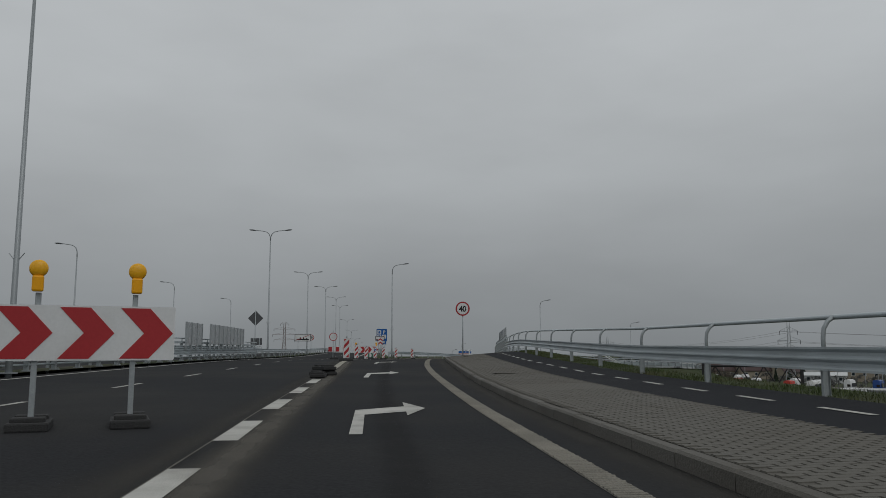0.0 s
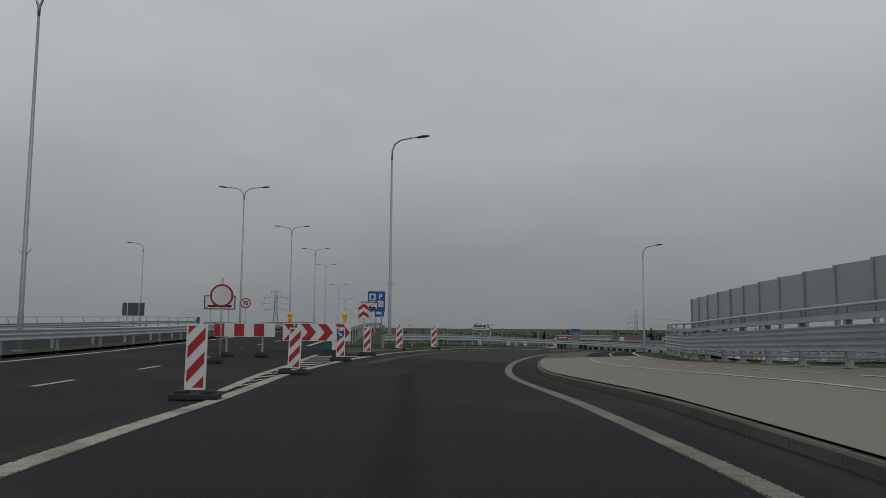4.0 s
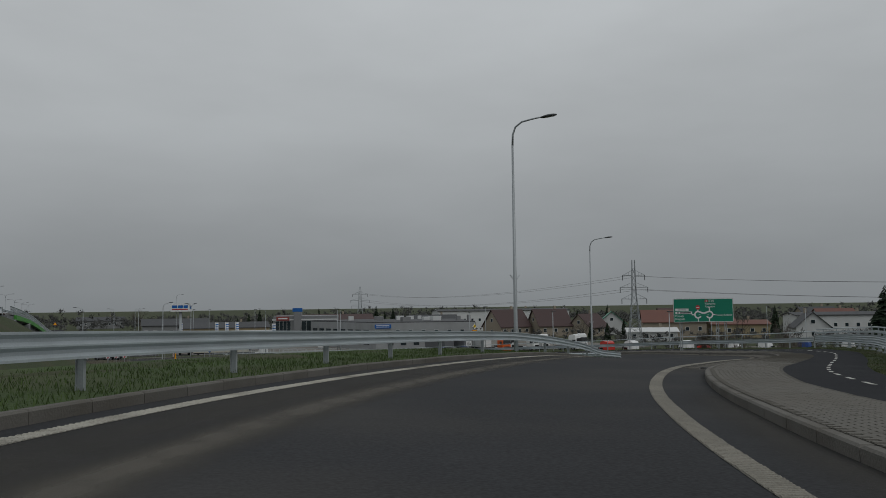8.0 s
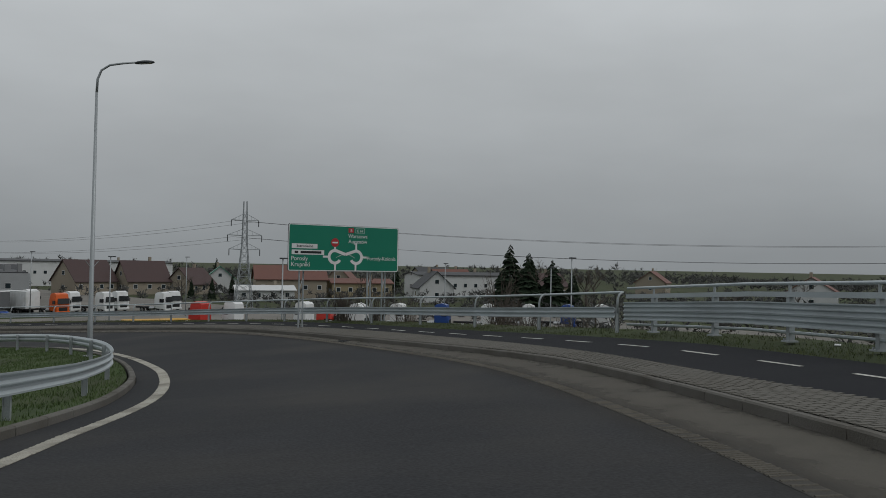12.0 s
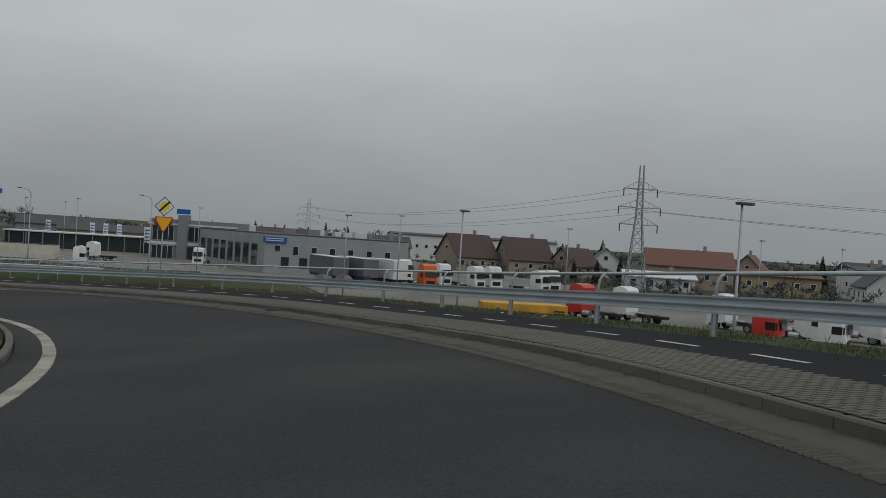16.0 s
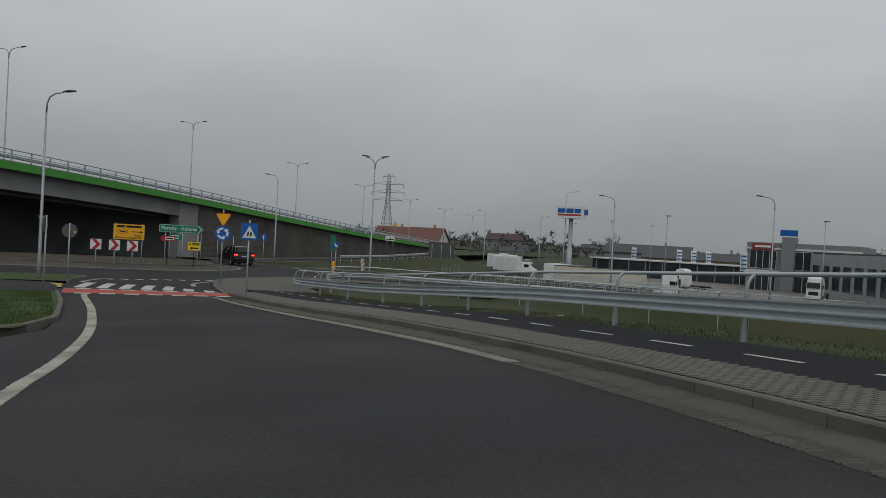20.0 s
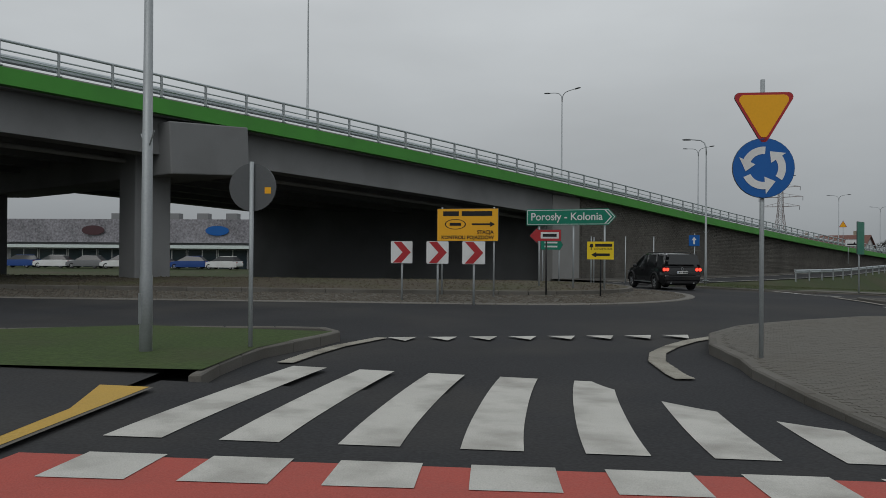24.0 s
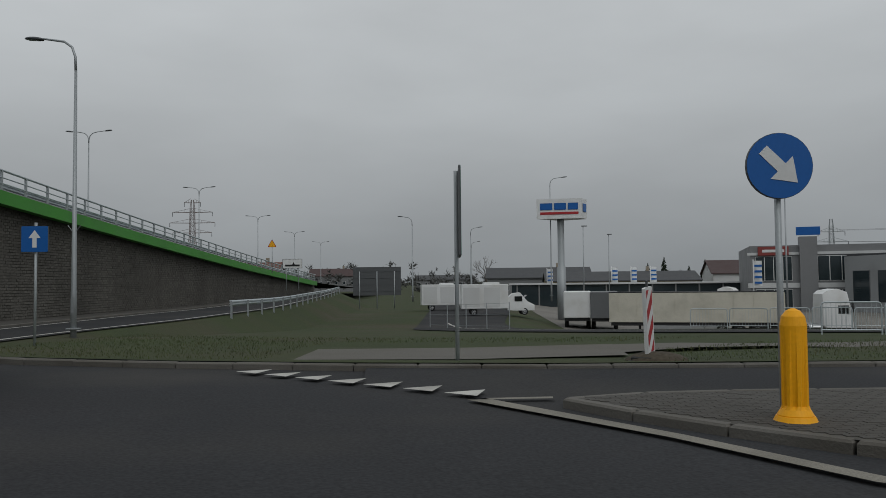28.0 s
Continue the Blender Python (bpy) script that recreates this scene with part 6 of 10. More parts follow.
for x, y, up, turn in ((-3.43, 22.2, 0.0, 4), (-3.62, 23.7, 0.0, -8), (-3.38, 23.85, 0.0, 14), (-3.5, 23.75, 0.15, 35), (-10.0, 75.0, 0.0, 80), (-10.0, 75.05, 0.15, 86), (-10.9, 75.4, 0.0, 70)):
    solo("rubber_foot", FOOT, "dusty rubber sign foot lying on the lane line", "sign base", m=pose(x, y, S(ty(y), -1.8).z + 0.01 + up, 0, 0, turn), group="loose sign feet")

# crash cushion at the gore nose
cush = thing("crash_cushion", pose(-7.5, 83.9, 0.86, 0, 0, 6) @ Matrix.Scale(0.85, 4), "grey crash cushion with a green reflective nose at the gore", "crash barrier")
bm = plate([(x * 0.42, 0.5 + 0.42 * z) for x, z in disc(1.0, n=24)], -0.05, 0.05)
part("nose", bm, mat("nose_green", (0.02, 0.12, 0.075), 0.5, 0, 0.1, 2, 30), cush, "dark green nose panel")
panel(cush, [(0.0, 0.2)] + [(0.26 * math.cos(radians(a)), 0.5 + 0.3 * math.sin(radians(a))) for a in range(-90, 91, 15)] + [(0.0, 0.8)], SIGN_WHITE, -0.056, name="reflector")
for s_ in (-1, 1):
    part("side_beam", sweep("side_beam", [(s_ * (a + 0.24), z + 0.36) for a, z in (W_BEAM if s_ > 0 else W_BEAM[::-1])], [(0, 0.05, 0), (0, 3.6, 0.02)], GALV), GALV, cush)
    for y in (0.3, 1.5, 2.7):
        part("leg", box((s_ * 0.2, y, 0.22), (0.08, 0.08, 0.62), 0.006), POST, cush)
barrier([(-7.75, 86.6, 0.95), (-8.1, 91.5, 1.02), D(97, 9.5, 0.1)], "galvanised barrier behind the crash cushion", 1)
gch = sign_post(at_pose((-6.82, 90.0, 0.85), 4), 2.5, "red and white upward chevron sign on the gore", posts=(0.0,))
backed(gch, rect(-0.27, 1.6, 0.27, 2.38, 0.02))
panel(gch, rect(-0.26, 1.61, 0.26, 2.37, 0.02), SIGN_WHITE, -0.017)
for z in (1.62, 2.0):
    part("chevron", plate([(-0.25, z), (0, z + 0.19), (0.25, z), (0.25, z + 0.18), (0, z + 0.37), (-0.25, z + 0.18)], -0.022, -0.018), SIGN_RED, gch)

# ---- big green direction sign on lattice posts
gs = thing("direction_sign", pose(48.4, 153.1, 2.2, 0, 0, -14.6), "large green direction sign with a roundabout diagram on lattice posts", "direction sign")
GW, GH = 5.66, 2.14
part("backing", plate(rect(-GW / 2, -GH, GW / 2, 0, 0.08), -0.012, 0.03), SIGN_BACK, gs)
part("border", plate(rect(-GW / 2 + 0.01, -GH + 0.01, GW / 2 - 0.01, -0.01, 0.08), -0.017, -0.013), SIGN_WHITE, gs)
part("face", plate(rect(-GW / 2 + 0.05, -GH + 0.05, GW / 2 - 0.05, -0.05, 0.06), -0.021, -0.018), SIGN_GREEN, gs, "green reflective face")
for k in range(1, 5):
    part("rib", box((0, 0.05, -GH * k / 5), (GW - 0.1, 0.03, 0.05)), SIGN_BACK, gs)
gx = lambda f: -GW / 2 + GW * f
gz = lambda f: -GH * f
for f0, f1, z0, z1, txt in ((0.03, 0.25, 0.42, 0.52, "Starosielce"), (0.03, 0.31, 0.55, 0.65, "")):
    panel(gs, rect(gx(f0), gz(z1), gx(f1), gz(z0), 0.02), SIGN_WHITE, -0.025, name="label_field")
    if txt:
        words(txt, 0.13, gx((f0 + f1) / 2), gz(z1) + 0.06, -0.03, BLACK, gs, align="CENTER")
    else:
        for a, b in ((0.055, 0.085), (0.105, 0.285)):
            panel(gs, rect(gx(a), gz(0.625), gx(b), gz(0.575)), BLACK, -0.03, name="bar")
for txt, x, z, s_, al in (("Porosły", 0.025, 0.775, 0.2, "LEFT"), ("Krupniki", 0.025, 0.9, 0.2, "LEFT"), ("Warszawa", 0.612, 0.262, 0.18, "CENTER"), ("Augustów", 0.612, 0.38, 0.18, "CENTER"), ("Porosły-Kolonia", 0.7, 0.745, 0.18, "LEFT")):
    words(txt, s_, gx(x), gz(z), -0.025, SIGN_WHITE, gs, align=al, squeeze=0.95)
panel(gs, rect(gx(0.525), gz(0.155), gx(0.575), gz(0.05), 0.02), SIGN_RED, -0.025, name="road_number_field")
words("8", 0.15, gx(0.55), gz(0.135), -0.029, SIGN_WHITE, gs, align="CENTER")
panel(gs, rect(gx(0.59), gz(0.155), gx(0.675), gz(0.05), 0.02), SIGN_WHITE, -0.025, name="road_number_border")
panel(gs, rect(gx(0.593), gz(0.15), gx(0.672), gz(0.055), 0.02), SIGN_GREEN, -0.028, name="road_number_field")
words("E 67", 0.13, gx(0.632), gz(0.135), -0.031, SIGN_WHITE, gs, align="CENTER")
lx, rx_, cz_ = gx(0.405), gx(0.598), gz(0.685)
part("loop", ring_mesh(bmesh.new(), 0.22, 0.36, -0.0255, 24, 60, 330, lx, cz_), SIGN_WHITE, gs)
part("loop", ring_mesh(bmesh.new(), 0.22, 0.36, -0.0255, 24, -150, 120, rx_, cz_), SIGN_WHITE, gs)
for (x0, z0), (x1, z1), w in (((lx + 0.13, cz_ + 0.26), ((lx + rx_) / 2, cz_ + 0.12), 0.07), (((lx + rx_) / 2, cz_ + 0.12), (rx_ - 0.13, cz_ + 0.26), 0.07), ((lx, cz_ + 0.24), (lx, cz_ + 0.5), 0.045), ((rx_, cz_ + 0.3), (rx_, cz_ + 0.66), 0.045), ((lx - 0.3, cz_), (lx - 0.6, cz_), 0.045), ((rx_ + 0.3, cz_), (rx_ + 0.56, cz_), 0.045), ((lx + 0.02, cz_ - 0.3), (lx + 0.02, cz_ - 0.64), 0.045), ((rx_ - 0.02, cz_ - 0.3), (rx_ - 0.02, cz_ - 0.64), 0.045)):
    d = Vector((x1 - x0, z1 - z0)).normalized()
    n_ = Vector((-d.y, d.x)) * w
    bm = bmesh.new()
    bm.faces.new([bm.verts.new((a, -0.026, b)) for a, b in ((x0 + n_.x, z0 + n_.y), (x0 - n_.x, z0 - n_.y), (x1 - n_.x, z1 - n_.y), (x1 + n_.x, z1 + n_.y))])
    part("arm", bm, SIGN_WHITE, gs)
bm = bmesh.new()
for a in range(24):
    p0, p1 = [(lx + 0.06 + (rx_ - lx - 0.12) * (a + q) / 24, cz_ - 0.05 + 0.17 * math.sin(math.pi * (a + q) / 24)) for q in (0, 1)]
    bm.faces.new([bm.verts.new((x, -0.026, z)) for x, z in ((p0[0], p0[1]), (p1[0], p1[1]), (p1[0], p1[1] + 0.018), (p0[0], p0[1] + 0.018))])
part("bridge_arc", bm, SIGN_WHITE, gs)
panel(gs, disc(0.2, lx, cz_ + 0.66), SIGN_RED, -0.03, name="no_entry_disc")
panel(gs, rect(lx - 0.14, cz_ + 0.625, lx + 0.14, cz_ + 0.695), SIGN_WHITE, -0.035, name="no_entry_bar")
for f_ in (0.13, 0.74, 0.88):
    x = gx(f_)
    low = -6.6 if f_ < 0.5 else -8.0
    bm = bmesh.new()
    add_tube(bm, [(x - 0.13, 0.1, -0.1), (x - 0.13, 0.1, low)], 0.04, 8)
    add_tube(bm, [(x + 0.17, 0.35, -0.1), (x + 0.17, 0.35, low)], 0.04, 8)
    for k in range(8):
        z0, z1 = -2.4 - k * 0.62, -2.4 - (k + 1) * 0.62
        a, b = (x - 0.13, 0.1), (x + 0.17, 0.35)
        add_tube(bm, [(*(a if k % 2 else b), z0), (*(b if k % 2 else a), z1)], 0.016, 6)
    part("lattice_post", bm, POST, gs, "galvanised lattice post")

# end-of-priority and give-way signs on the bend
ep = sign_post(at_pose((40.7, 188.75, -3.96), 12) @ Matrix.Scale(0.83, 4), 3.95, "end of priority diamond above a yellow give-way triangle", depth=1.6)
backed(ep, [(0, 3.25), (0.52, 3.77), (0, 4.29), (-0.52, 3.77)])
panel(ep, [(0, 3.27), (0.5, 3.77), (0, 4.27), (-0.5, 3.77)], BLACK, -0.017, name="border")
panel(ep, [(0, 3.3), (0.47, 3.77), (0, 4.24), (-0.47, 3.77)], SIGN_WHITE, -0.021)
panel(ep, [(0, 3.47), (0.3, 3.77), (0, 4.07), (-0.3, 3.77)], AD_YELLOW, -0.025, name="field")
panel(ep, [(-0.31, 3.52), (-0.24, 3.45), (0.31, 4.02), (0.24, 4.09)], BLACK, -0.029, name="bar")


def yield_sign(parent, cz, r):
    part("backing", plate(tri(r, False, cz), -0.012, 0.02), SIGN_BACK, parent)
    panel(parent, tri(r - 0.005, False, cz), SIGN_RED, -0.017, name="rim")
    panel(parent, tri(r * 0.86, False, cz), SIGN_YELLOW, -0.022, "orange-yellow face")


yield_sign(ep, 2.92, 0.6)

# give-way and roundabout signs at the entry
rd = sign_post(at_pose((9.45, 223.25, -6.9), 38), 4.2, "yellow give-way triangle above a blue roundabout sign")
backed(rd, disc(0.45, 0, 2.86))
panel(rd, disc(0.445, 0, 2.86), SIGN_BLUE, -0.017)
for k in range(3):
    a = 90 + 120 * k
    bm = bmesh.new()
    ring_mesh(bm, 0.21, 0.32, -0.022, 10, a - 5, a + 65, 0, 2.86)
    e = radians(a + 65)
    c, s_ = math.cos(e), math.sin(e)
    bm.faces.new([bm.verts.new((x, -0.022, 2.86 + z)) for x, z in ((0.13 * c, 0.13 * s_), (0.265 * math.cos(e + 0.62), 0.265 * math.sin(e + 0.62)), (0.39 * c, 0.39 * s_))])
    part("arrow", bm, SIGN_WHITE, rd)
yield_sign(rd, 3.72, 0.55)

# pedestrian and cyclist crossing sign
pc = sign_post(at_pose((17.0, 214.56, -6.78), 40), 3.45, "blue square crossing sign with a white triangle")
backed(pc, rect(-0.36, 2.6, 0.36, 3.32, 0.03))
panel(pc, rect(-0.355, 2.605, 0.355, 3.315, 0.03), SIGN_BLUE, -0.017)
panel(pc, [(-0.29, 2.68), (0.29, 2.68), (0, 3.22)], SIGN_WHITE, -0.022, name="triangle")
for x in (-0.06, 0.06):
    part("pictogram", plate([(x - 0.05, 2.74), (x - 0.02, 2.74), (x + 0.02, 2.84), (x + 0.05, 2.74), (x + 0.07, 2.75), (x + 0.03, 2.95), (x - 0.02, 2.95)], -0.027, -0.023), BLACK, pc)

for p, yaw, r, label in (((3.43, 218.2, -6.83), 220, 0.38, "grey back of a round sign on the island tip"), ((9.3, 211.0, -6.5), 300, 0.35, "round sign seen edge-on beside the crossing")):
    s = sign_post(at_pose(p, yaw), 2.9, label)
    backed(s, disc(r, 0, 2.5))
    panel(s, disc(r - 0.005, 0, 2.5), SIGN_BLUE, -0.017)
    part("sticker", plate(rect(-0.3, 2.4, -0.2, 2.5), 0.024, 0.026), SIGN_YELLOW, s, "small yellow inspection sticker")

# no-stopping sign with a plate on the island
ns = sign_post(at_pose((35.4, 177.85, -4.7), 15), 3.4, "round blue no-stopping sign with a white text plate")
backed(ns, disc(0.4, 0, 2.95))
panel(ns, disc(0.395, 0, 2.95), SIGN_RED, -0.017, name="rim")
panel(ns, disc(0.33, 0, 2.95), SIGN_BLUE, -0.021)
for a in (45, 135):
    c, s_ = math.cos(radians(a)), math.sin(radians(a))
    panel(ns, [(0.33 * c - 0.035 * s_, 2.95 + 0.33 * s_ + 0.035 * c), (0.33 * c + 0.035 * s_, 2.95 + 0.33 * s_ - 0.035 * c), (-0.33 * c + 0.035 * s_, 2.95 - 0.33 * s_ - 0.035 * c), (-0.33 * c - 0.035 * s_, 2.95 - 0.33 * s_ + 0.035 * c)], SIGN_RED, -0.025 - 0.002 * (a > 90), name="cross_bar")
backed(ns, rect(-0.4, 1.95, 0.4, 2.5, 0.03))
panel(ns, rect(-0.39, 1.96, 0.39, 2.49, 0.03), SIGN_WHITE, -0.017)
words("dotyczy", 0.1, 0, 2.34, -0.022, BLACK, ns, align="CENTER")
words("pojazdów", 0.1, 0, 2.18, -0.022, BLACK, ns, align="CENTER")
panel(ns, rect(-0.3, 2.02, 0.3, 2.1), BLACK, -0.022, name="bar")

# ---- signs on the central island
IZ = ring_z(5) + 0.28
for p in ((-4.7, 228.65), (-3.5, 229.1), (-2.3, 229.5)):
    s = sign_post(at_pose((*p, IZ), 36), 1.55, "red and white curve chevron sign on the central island", group="curve chevrons")
    backed(s, rect(-0.36, 0.9, 0.36, 1.62, 0.03))
    panel(s, rect(-0.355, 0.905, 0.355, 1.615, 0.03), SIGN_WHITE, -0.017)
    chevron(s, -0.28, 0.3, 0.92, 1.6, -0.022, SIGN_RED, 0.27)

tm = sign_post(at_pose((-3.9, 230.9, IZ - 0.1), 30), 2.9, "yellow-orange advertising board with black writing and an arrow", "advert sign", posts=(-0.9, 0.9), radius=0.03)
backed(tm, rect(-1.06, 1.75, 1.06, 2.85))
panel(tm, rect(-1.05, 1.76, 1.05, 2.84), AD_ORANGE, -0.017)
panel(tm, rect(-0.85, 2.6, -0.3, 2.76), BLACK, -0.022, name="bar")
panel(tm, rect(-0.2, 2.6, 0.85, 2.76), BLACK, -0.022, name="bar")
bm = bmesh.new()
ring_mesh(bm, 1.0, 1.12, 0, 32)
for v_ in bm.verts:
    v_.co = Vector((-0.42 + v_.co.x * 0.33, -0.022, 2.32 + v_.co.z * 0.155))
part("oval", bm, BLACK, tm)
panel(tm, rect(-0.62, 2.27, -0.22, 2.37), BLACK, -0.022, name="bar")
panel(tm, [(0.15, 2.29), (0.78, 2.29), (0.78, 2.23), (0.95, 2.32), (0.78, 2.41), (0.78, 2.35), (0.15, 2.35)], BLACK, -0.022, name="arrow")
words("STACJA", 0.12, 0.9, 2.0, -0.022, BLACK, tm, align="RIGHT", bold=0.004)
words("KONTROLI POJAZDÓW", 0.12, 0, 1.82, -0.022, BLACK, tm, align="CENTER", bold=0.004)

po = sign_post(at_pose((-2.9, 235.35, IZ), 22), 2.9, "green arrow-shaped direction sign on three posts", "direction sign", posts=(-1.2, 0.1, 1.25))
PW = 1.68
out = [(-PW, 2.3), (PW - 0.28, 2.3), (PW, 2.6), (PW - 0.28, 2.9), (-PW, 2.9)]
inn = [(-PW + 0.03, 2.33), (PW - 0.29, 2.33), (PW - 0.04, 2.6), (PW - 0.29, 2.87), (-PW + 0.03, 2.87)]
inn2 = [(-PW + 0.05, 2.35), (PW - 0.3, 2.35), (PW - 0.07, 2.6), (PW - 0.3, 2.85), (-PW + 0.05, 2.85)]
backed(po, out)
panel(po, out, SIGN_GREEN, -0.016, name="rim")
panel(po, inn, SIGN_WHITE, -0.02, name="border")
panel(po, inn2, SIGN_GREEN, -0.024)
part("tip_line", plate([(PW - 0.42, 2.36), (PW - 0.37, 2.36), (PW - 0.15, 2.6), (PW - 0.37, 2.84), (PW - 0.42, 2.84), (PW - 0.2, 2.6)], -0.029, -0.025), SIGN_WHITE, po)
words("Porosły - Kolonia", 0.28, -0.16, 2.49, -0.028, SIGN_WHITE, po, align="CENTER", squeeze=0.98, bold=0.004)

ol = sign_post(at_pose((-2.12, 232.9, IZ - 0.25), 30) @ Matrix.Scale(1.13, 4), 2.15, "small red arrow-shaped advertising sign", "advert sign", radius=0.025, material=BLACK)
backed(ol, [(-0.5, 1.86), (-0.25, 1.62), (-0.25, 1.7), (0.45, 1.7), (0.45, 2.05), (-0.25, 2.05), (-0.25, 2.12)])
panel(ol, [(-0.49, 1.86), (-0.26, 1.64), (-0.26, 1.71), (0.44, 1.71), (0.44, 2.04), (-0.26, 2.04), (-0.26, 2.1)], SIGN_RED, -0.017)
panel(ol, rect(-0.16, 1.78, 0.38, 1.97), SIGN_WHITE, -0.021, name="field")
panel(ol, rect(-0.1, 1.83, 0.32, 1.92), BLACK, -0.025, name="bar")

ka = sign_post(at_pose((-0.98, 234.45, IZ - 0.14), 24), 1.9, "yellow advertising board with black writing and a black arrow", "advert sign", radius=0.03, material=BLACK)
backed(ka, rect(-0.46, 1.2, 0.46, 1.82))
panel(ka, rect(-0.455, 1.205, 0.455, 1.815), AD_YELLOW, -0.017)
panel(ka, rect(-0.18, 1.64, 0.4, 1.74), BLACK, -0.021, name="bar")
words("OŚWIETLENIE", 0.07, 0.1, 1.53, -0.021, BLACK, ka, align="CENTER")
panel(ka, [(-0.38, 1.62), (-0.34, 1.74), (-0.26, 1.74), (-0.24, 1.62), (-0.3, 1.62), (-0.3, 1.52), (-0.33, 1.52), (-0.33, 1.62)], BLACK, -0.021, name="logo_shape")
panel(ka, [(-0.32, 1.36), (-0.14, 1.27), (-0.14, 1.32), (0.32, 1.32), (0.32, 1.41), (-0.14, 1.41), (-0.14, 1.46)], BLACK, -0.021, name="arrow")

eg = sign_post(at_pose((-12.2, 246.4, -6.9), 40), 2.5, "small green direction sign under the flyover", "direction sign", posts=(-0.5, 0.4))
backed(eg, [(-0.6, 1.75), (0.45, 1.75), (0.62, 2.02), (0.45, 2.3), (-0.6, 2.3)])
panel(eg, [(-0.59, 1.76), (0.44, 1.76), (0.6, 2.02), (0.44, 2.29), (-0.59, 2.29)], SIGN_GREEN, -0.017)
for z in (1.88, 2.1):
    panel(eg, rect(-0.4, z, 0.3, z + 0.09), SIGN_WHITE, -0.022, name="bar")
for x, y in ((-9.0, 245.5), (-7.6, 246.5), (-6.4, 247.2), (-10.2, 247.5)):
    s = sign_post(at_pose((x, y, -6.9), 30), 2.4, "bare galvanised sign post by the wall", "post", radius=0.03)
    part("cap", box((0, 0.06, 2.42), (0.07, 0.07, 0.04), 0.005), POST, s)
for x, y in ((-9.0, 250.4), (-7.6, 251.8)):
    guide_board(pose(x, y, -7.08, 0, 0, 20), "red and white striped guide board closing the lane by the wall")

# one-way sign at the entry lane
ow = sign_post(at_pose((-8.6, 255.6, -7.0), 8), 2.9, "blue square one-way sign with a white arrow")
backed(ow, rect(-0.33, 2.15, 0.33, 2.81, 0.02))
panel(ow, rect(-0.325, 2.155, 0.325, 2.805, 0.02), SIGN_BLUE, -0.017)
part("arrow", arrow_shape(0.24, 0, 2.48, -0.022, 90), SIGN_WHITE, ow)

# keep-right sign and yellow guide post on the splitter island
kr_ = sign_post(at_pose((5.79, 244.03, -6.93), 3), 2.5, "round blue sign with a white slanting arrow", radius=0.03)
backed(kr_, disc(0.31, 0, 2.25))
panel(kr_, disc(0.305, 0, 2.25), SIGN_BLUE, -0.017)
part("arrow", arrow_shape(0.24, 0, 2.25, -0.022, -45), SIGN_WHITE, kr_)
for a in range(3):
    part("clamp", box((0, 0.05, 2.05 + a * 0.2), (0.12, 0.03, 0.03)), POST, kr_)
gp = thing("guide_post", pose(5.78, 243.76, -7.0, 0, 0, 3), "yellow fluted plastic guide post on the splitter island", "bollard")
bm = bmesh.new()
rings = [(0.0, 0.155), (0.06, 0.155), (0.11, 0.125), (0.14, 0.115), (0.85, 0.115), (0.93, 0.10), (0.98, 0.06), (1.0, 0.02)]
vs = []
for z, r in rings:
    row = []
    for k in range(32):
        g = 1 - 0.20 * (k % 4 in (1, 2)) * (0.15 < z + 0.02 < 0.83)
        row.append(bm.verts.new((r * g * math.cos(2 * math.pi * k / 32), r * g * math.sin(2 * math.pi * k / 32), z)))
    vs.append(row)
extra = [bm.verts.new((0, 0, 1.003))]
for a, b in zip(vs, vs[1:]):
    for k in range(32):
        bm.faces.new((a[k], a[(k + 1) % 32], b[(k + 1) % 32], b[k]))
for k in range(32):
    bm.faces.new((vs[-1][k], vs[-1][(k + 1) % 32], extra[0]))
part("body", done(bm, "body", PLASTIC_Y), PLASTIC_Y, gp)
part("base", tube([(0, 0, 0), (0, 0, 0.05)], [0.19, 0.165], 20), PLASTIC_Y, gp)

# tall board seen edge-on and a leaning guide board on the verge
eb = sign_post(at_pose((2.48, 249.75, -7.05), 94), 3.2, "tall dark sign board seen edge-on on one post", posts=(0.0,))
backed(eb, rect(-0.6, 1.75, 0.6, 3.22, 0.02))
panel(eb, rect(-0.59, 1.76, 0.59, 3.21, 0.02), SIGN_GREEN, -0.017)
guide_board(pose(5.6, 249.8, -7.1, 0, -5, 62), "leaning red and white guide board in a heap of earth")
bm = bmesh.new()
bmesh.ops.create_uvsphere(bm, u_segments=16, v_segments=8, radius=1, matrix=Matrix.Diagonal((0.55, 0.45, 0.2, 1)))
solo("earth_heap", done(bm, "earth_heap", SOIL, True), "small dark heap of earth round a guide board", "earth", m=pose(5.7, 249.8, -7.1))

# back of a large direction sign
db = sign_post(at_pose((-8.4, 308.5, -7.4), 184), 2.8, "dark grey back of a large direction sign on three posts", "direction sign", posts=(-1.6, 0, 1.6), radius=0.05)
backed(db, rect(-2.2, 0.6, 2.2, 3.2))
panel(db, rect(-2.15, 0.65, 2.15, 3.15), SIGN_GREEN, -0.017)
for z in (1.0, 1.6, 2.2, 2.8):
    part("rib", box((0, 0.04, z), (4.3, 0.03, 0.06)), SIGN_BACK, db)
wt = sign_post(at_pose((D(318, 12.5).x, 318, -3.9), 8), 3.0, "yellow warning triangle beside the flyover's end")
part("backing", plate(tri(0.55, True, 2.4), -0.012, 0.02), SIGN_BACK, wt)
panel(wt, tri(0.54, True, 2.4), SIGN_RED, -0.017, name="rim")
panel(wt, tri(0.45, True, 2.4), SIGN_YELLOW, -0.022)
te2 = sign_post(at_pose((-14.0, 300, -5.6), 6), 2.0, "white sign with a crossed-out town outline by the entry lane", posts=(-0.5, 0.5))
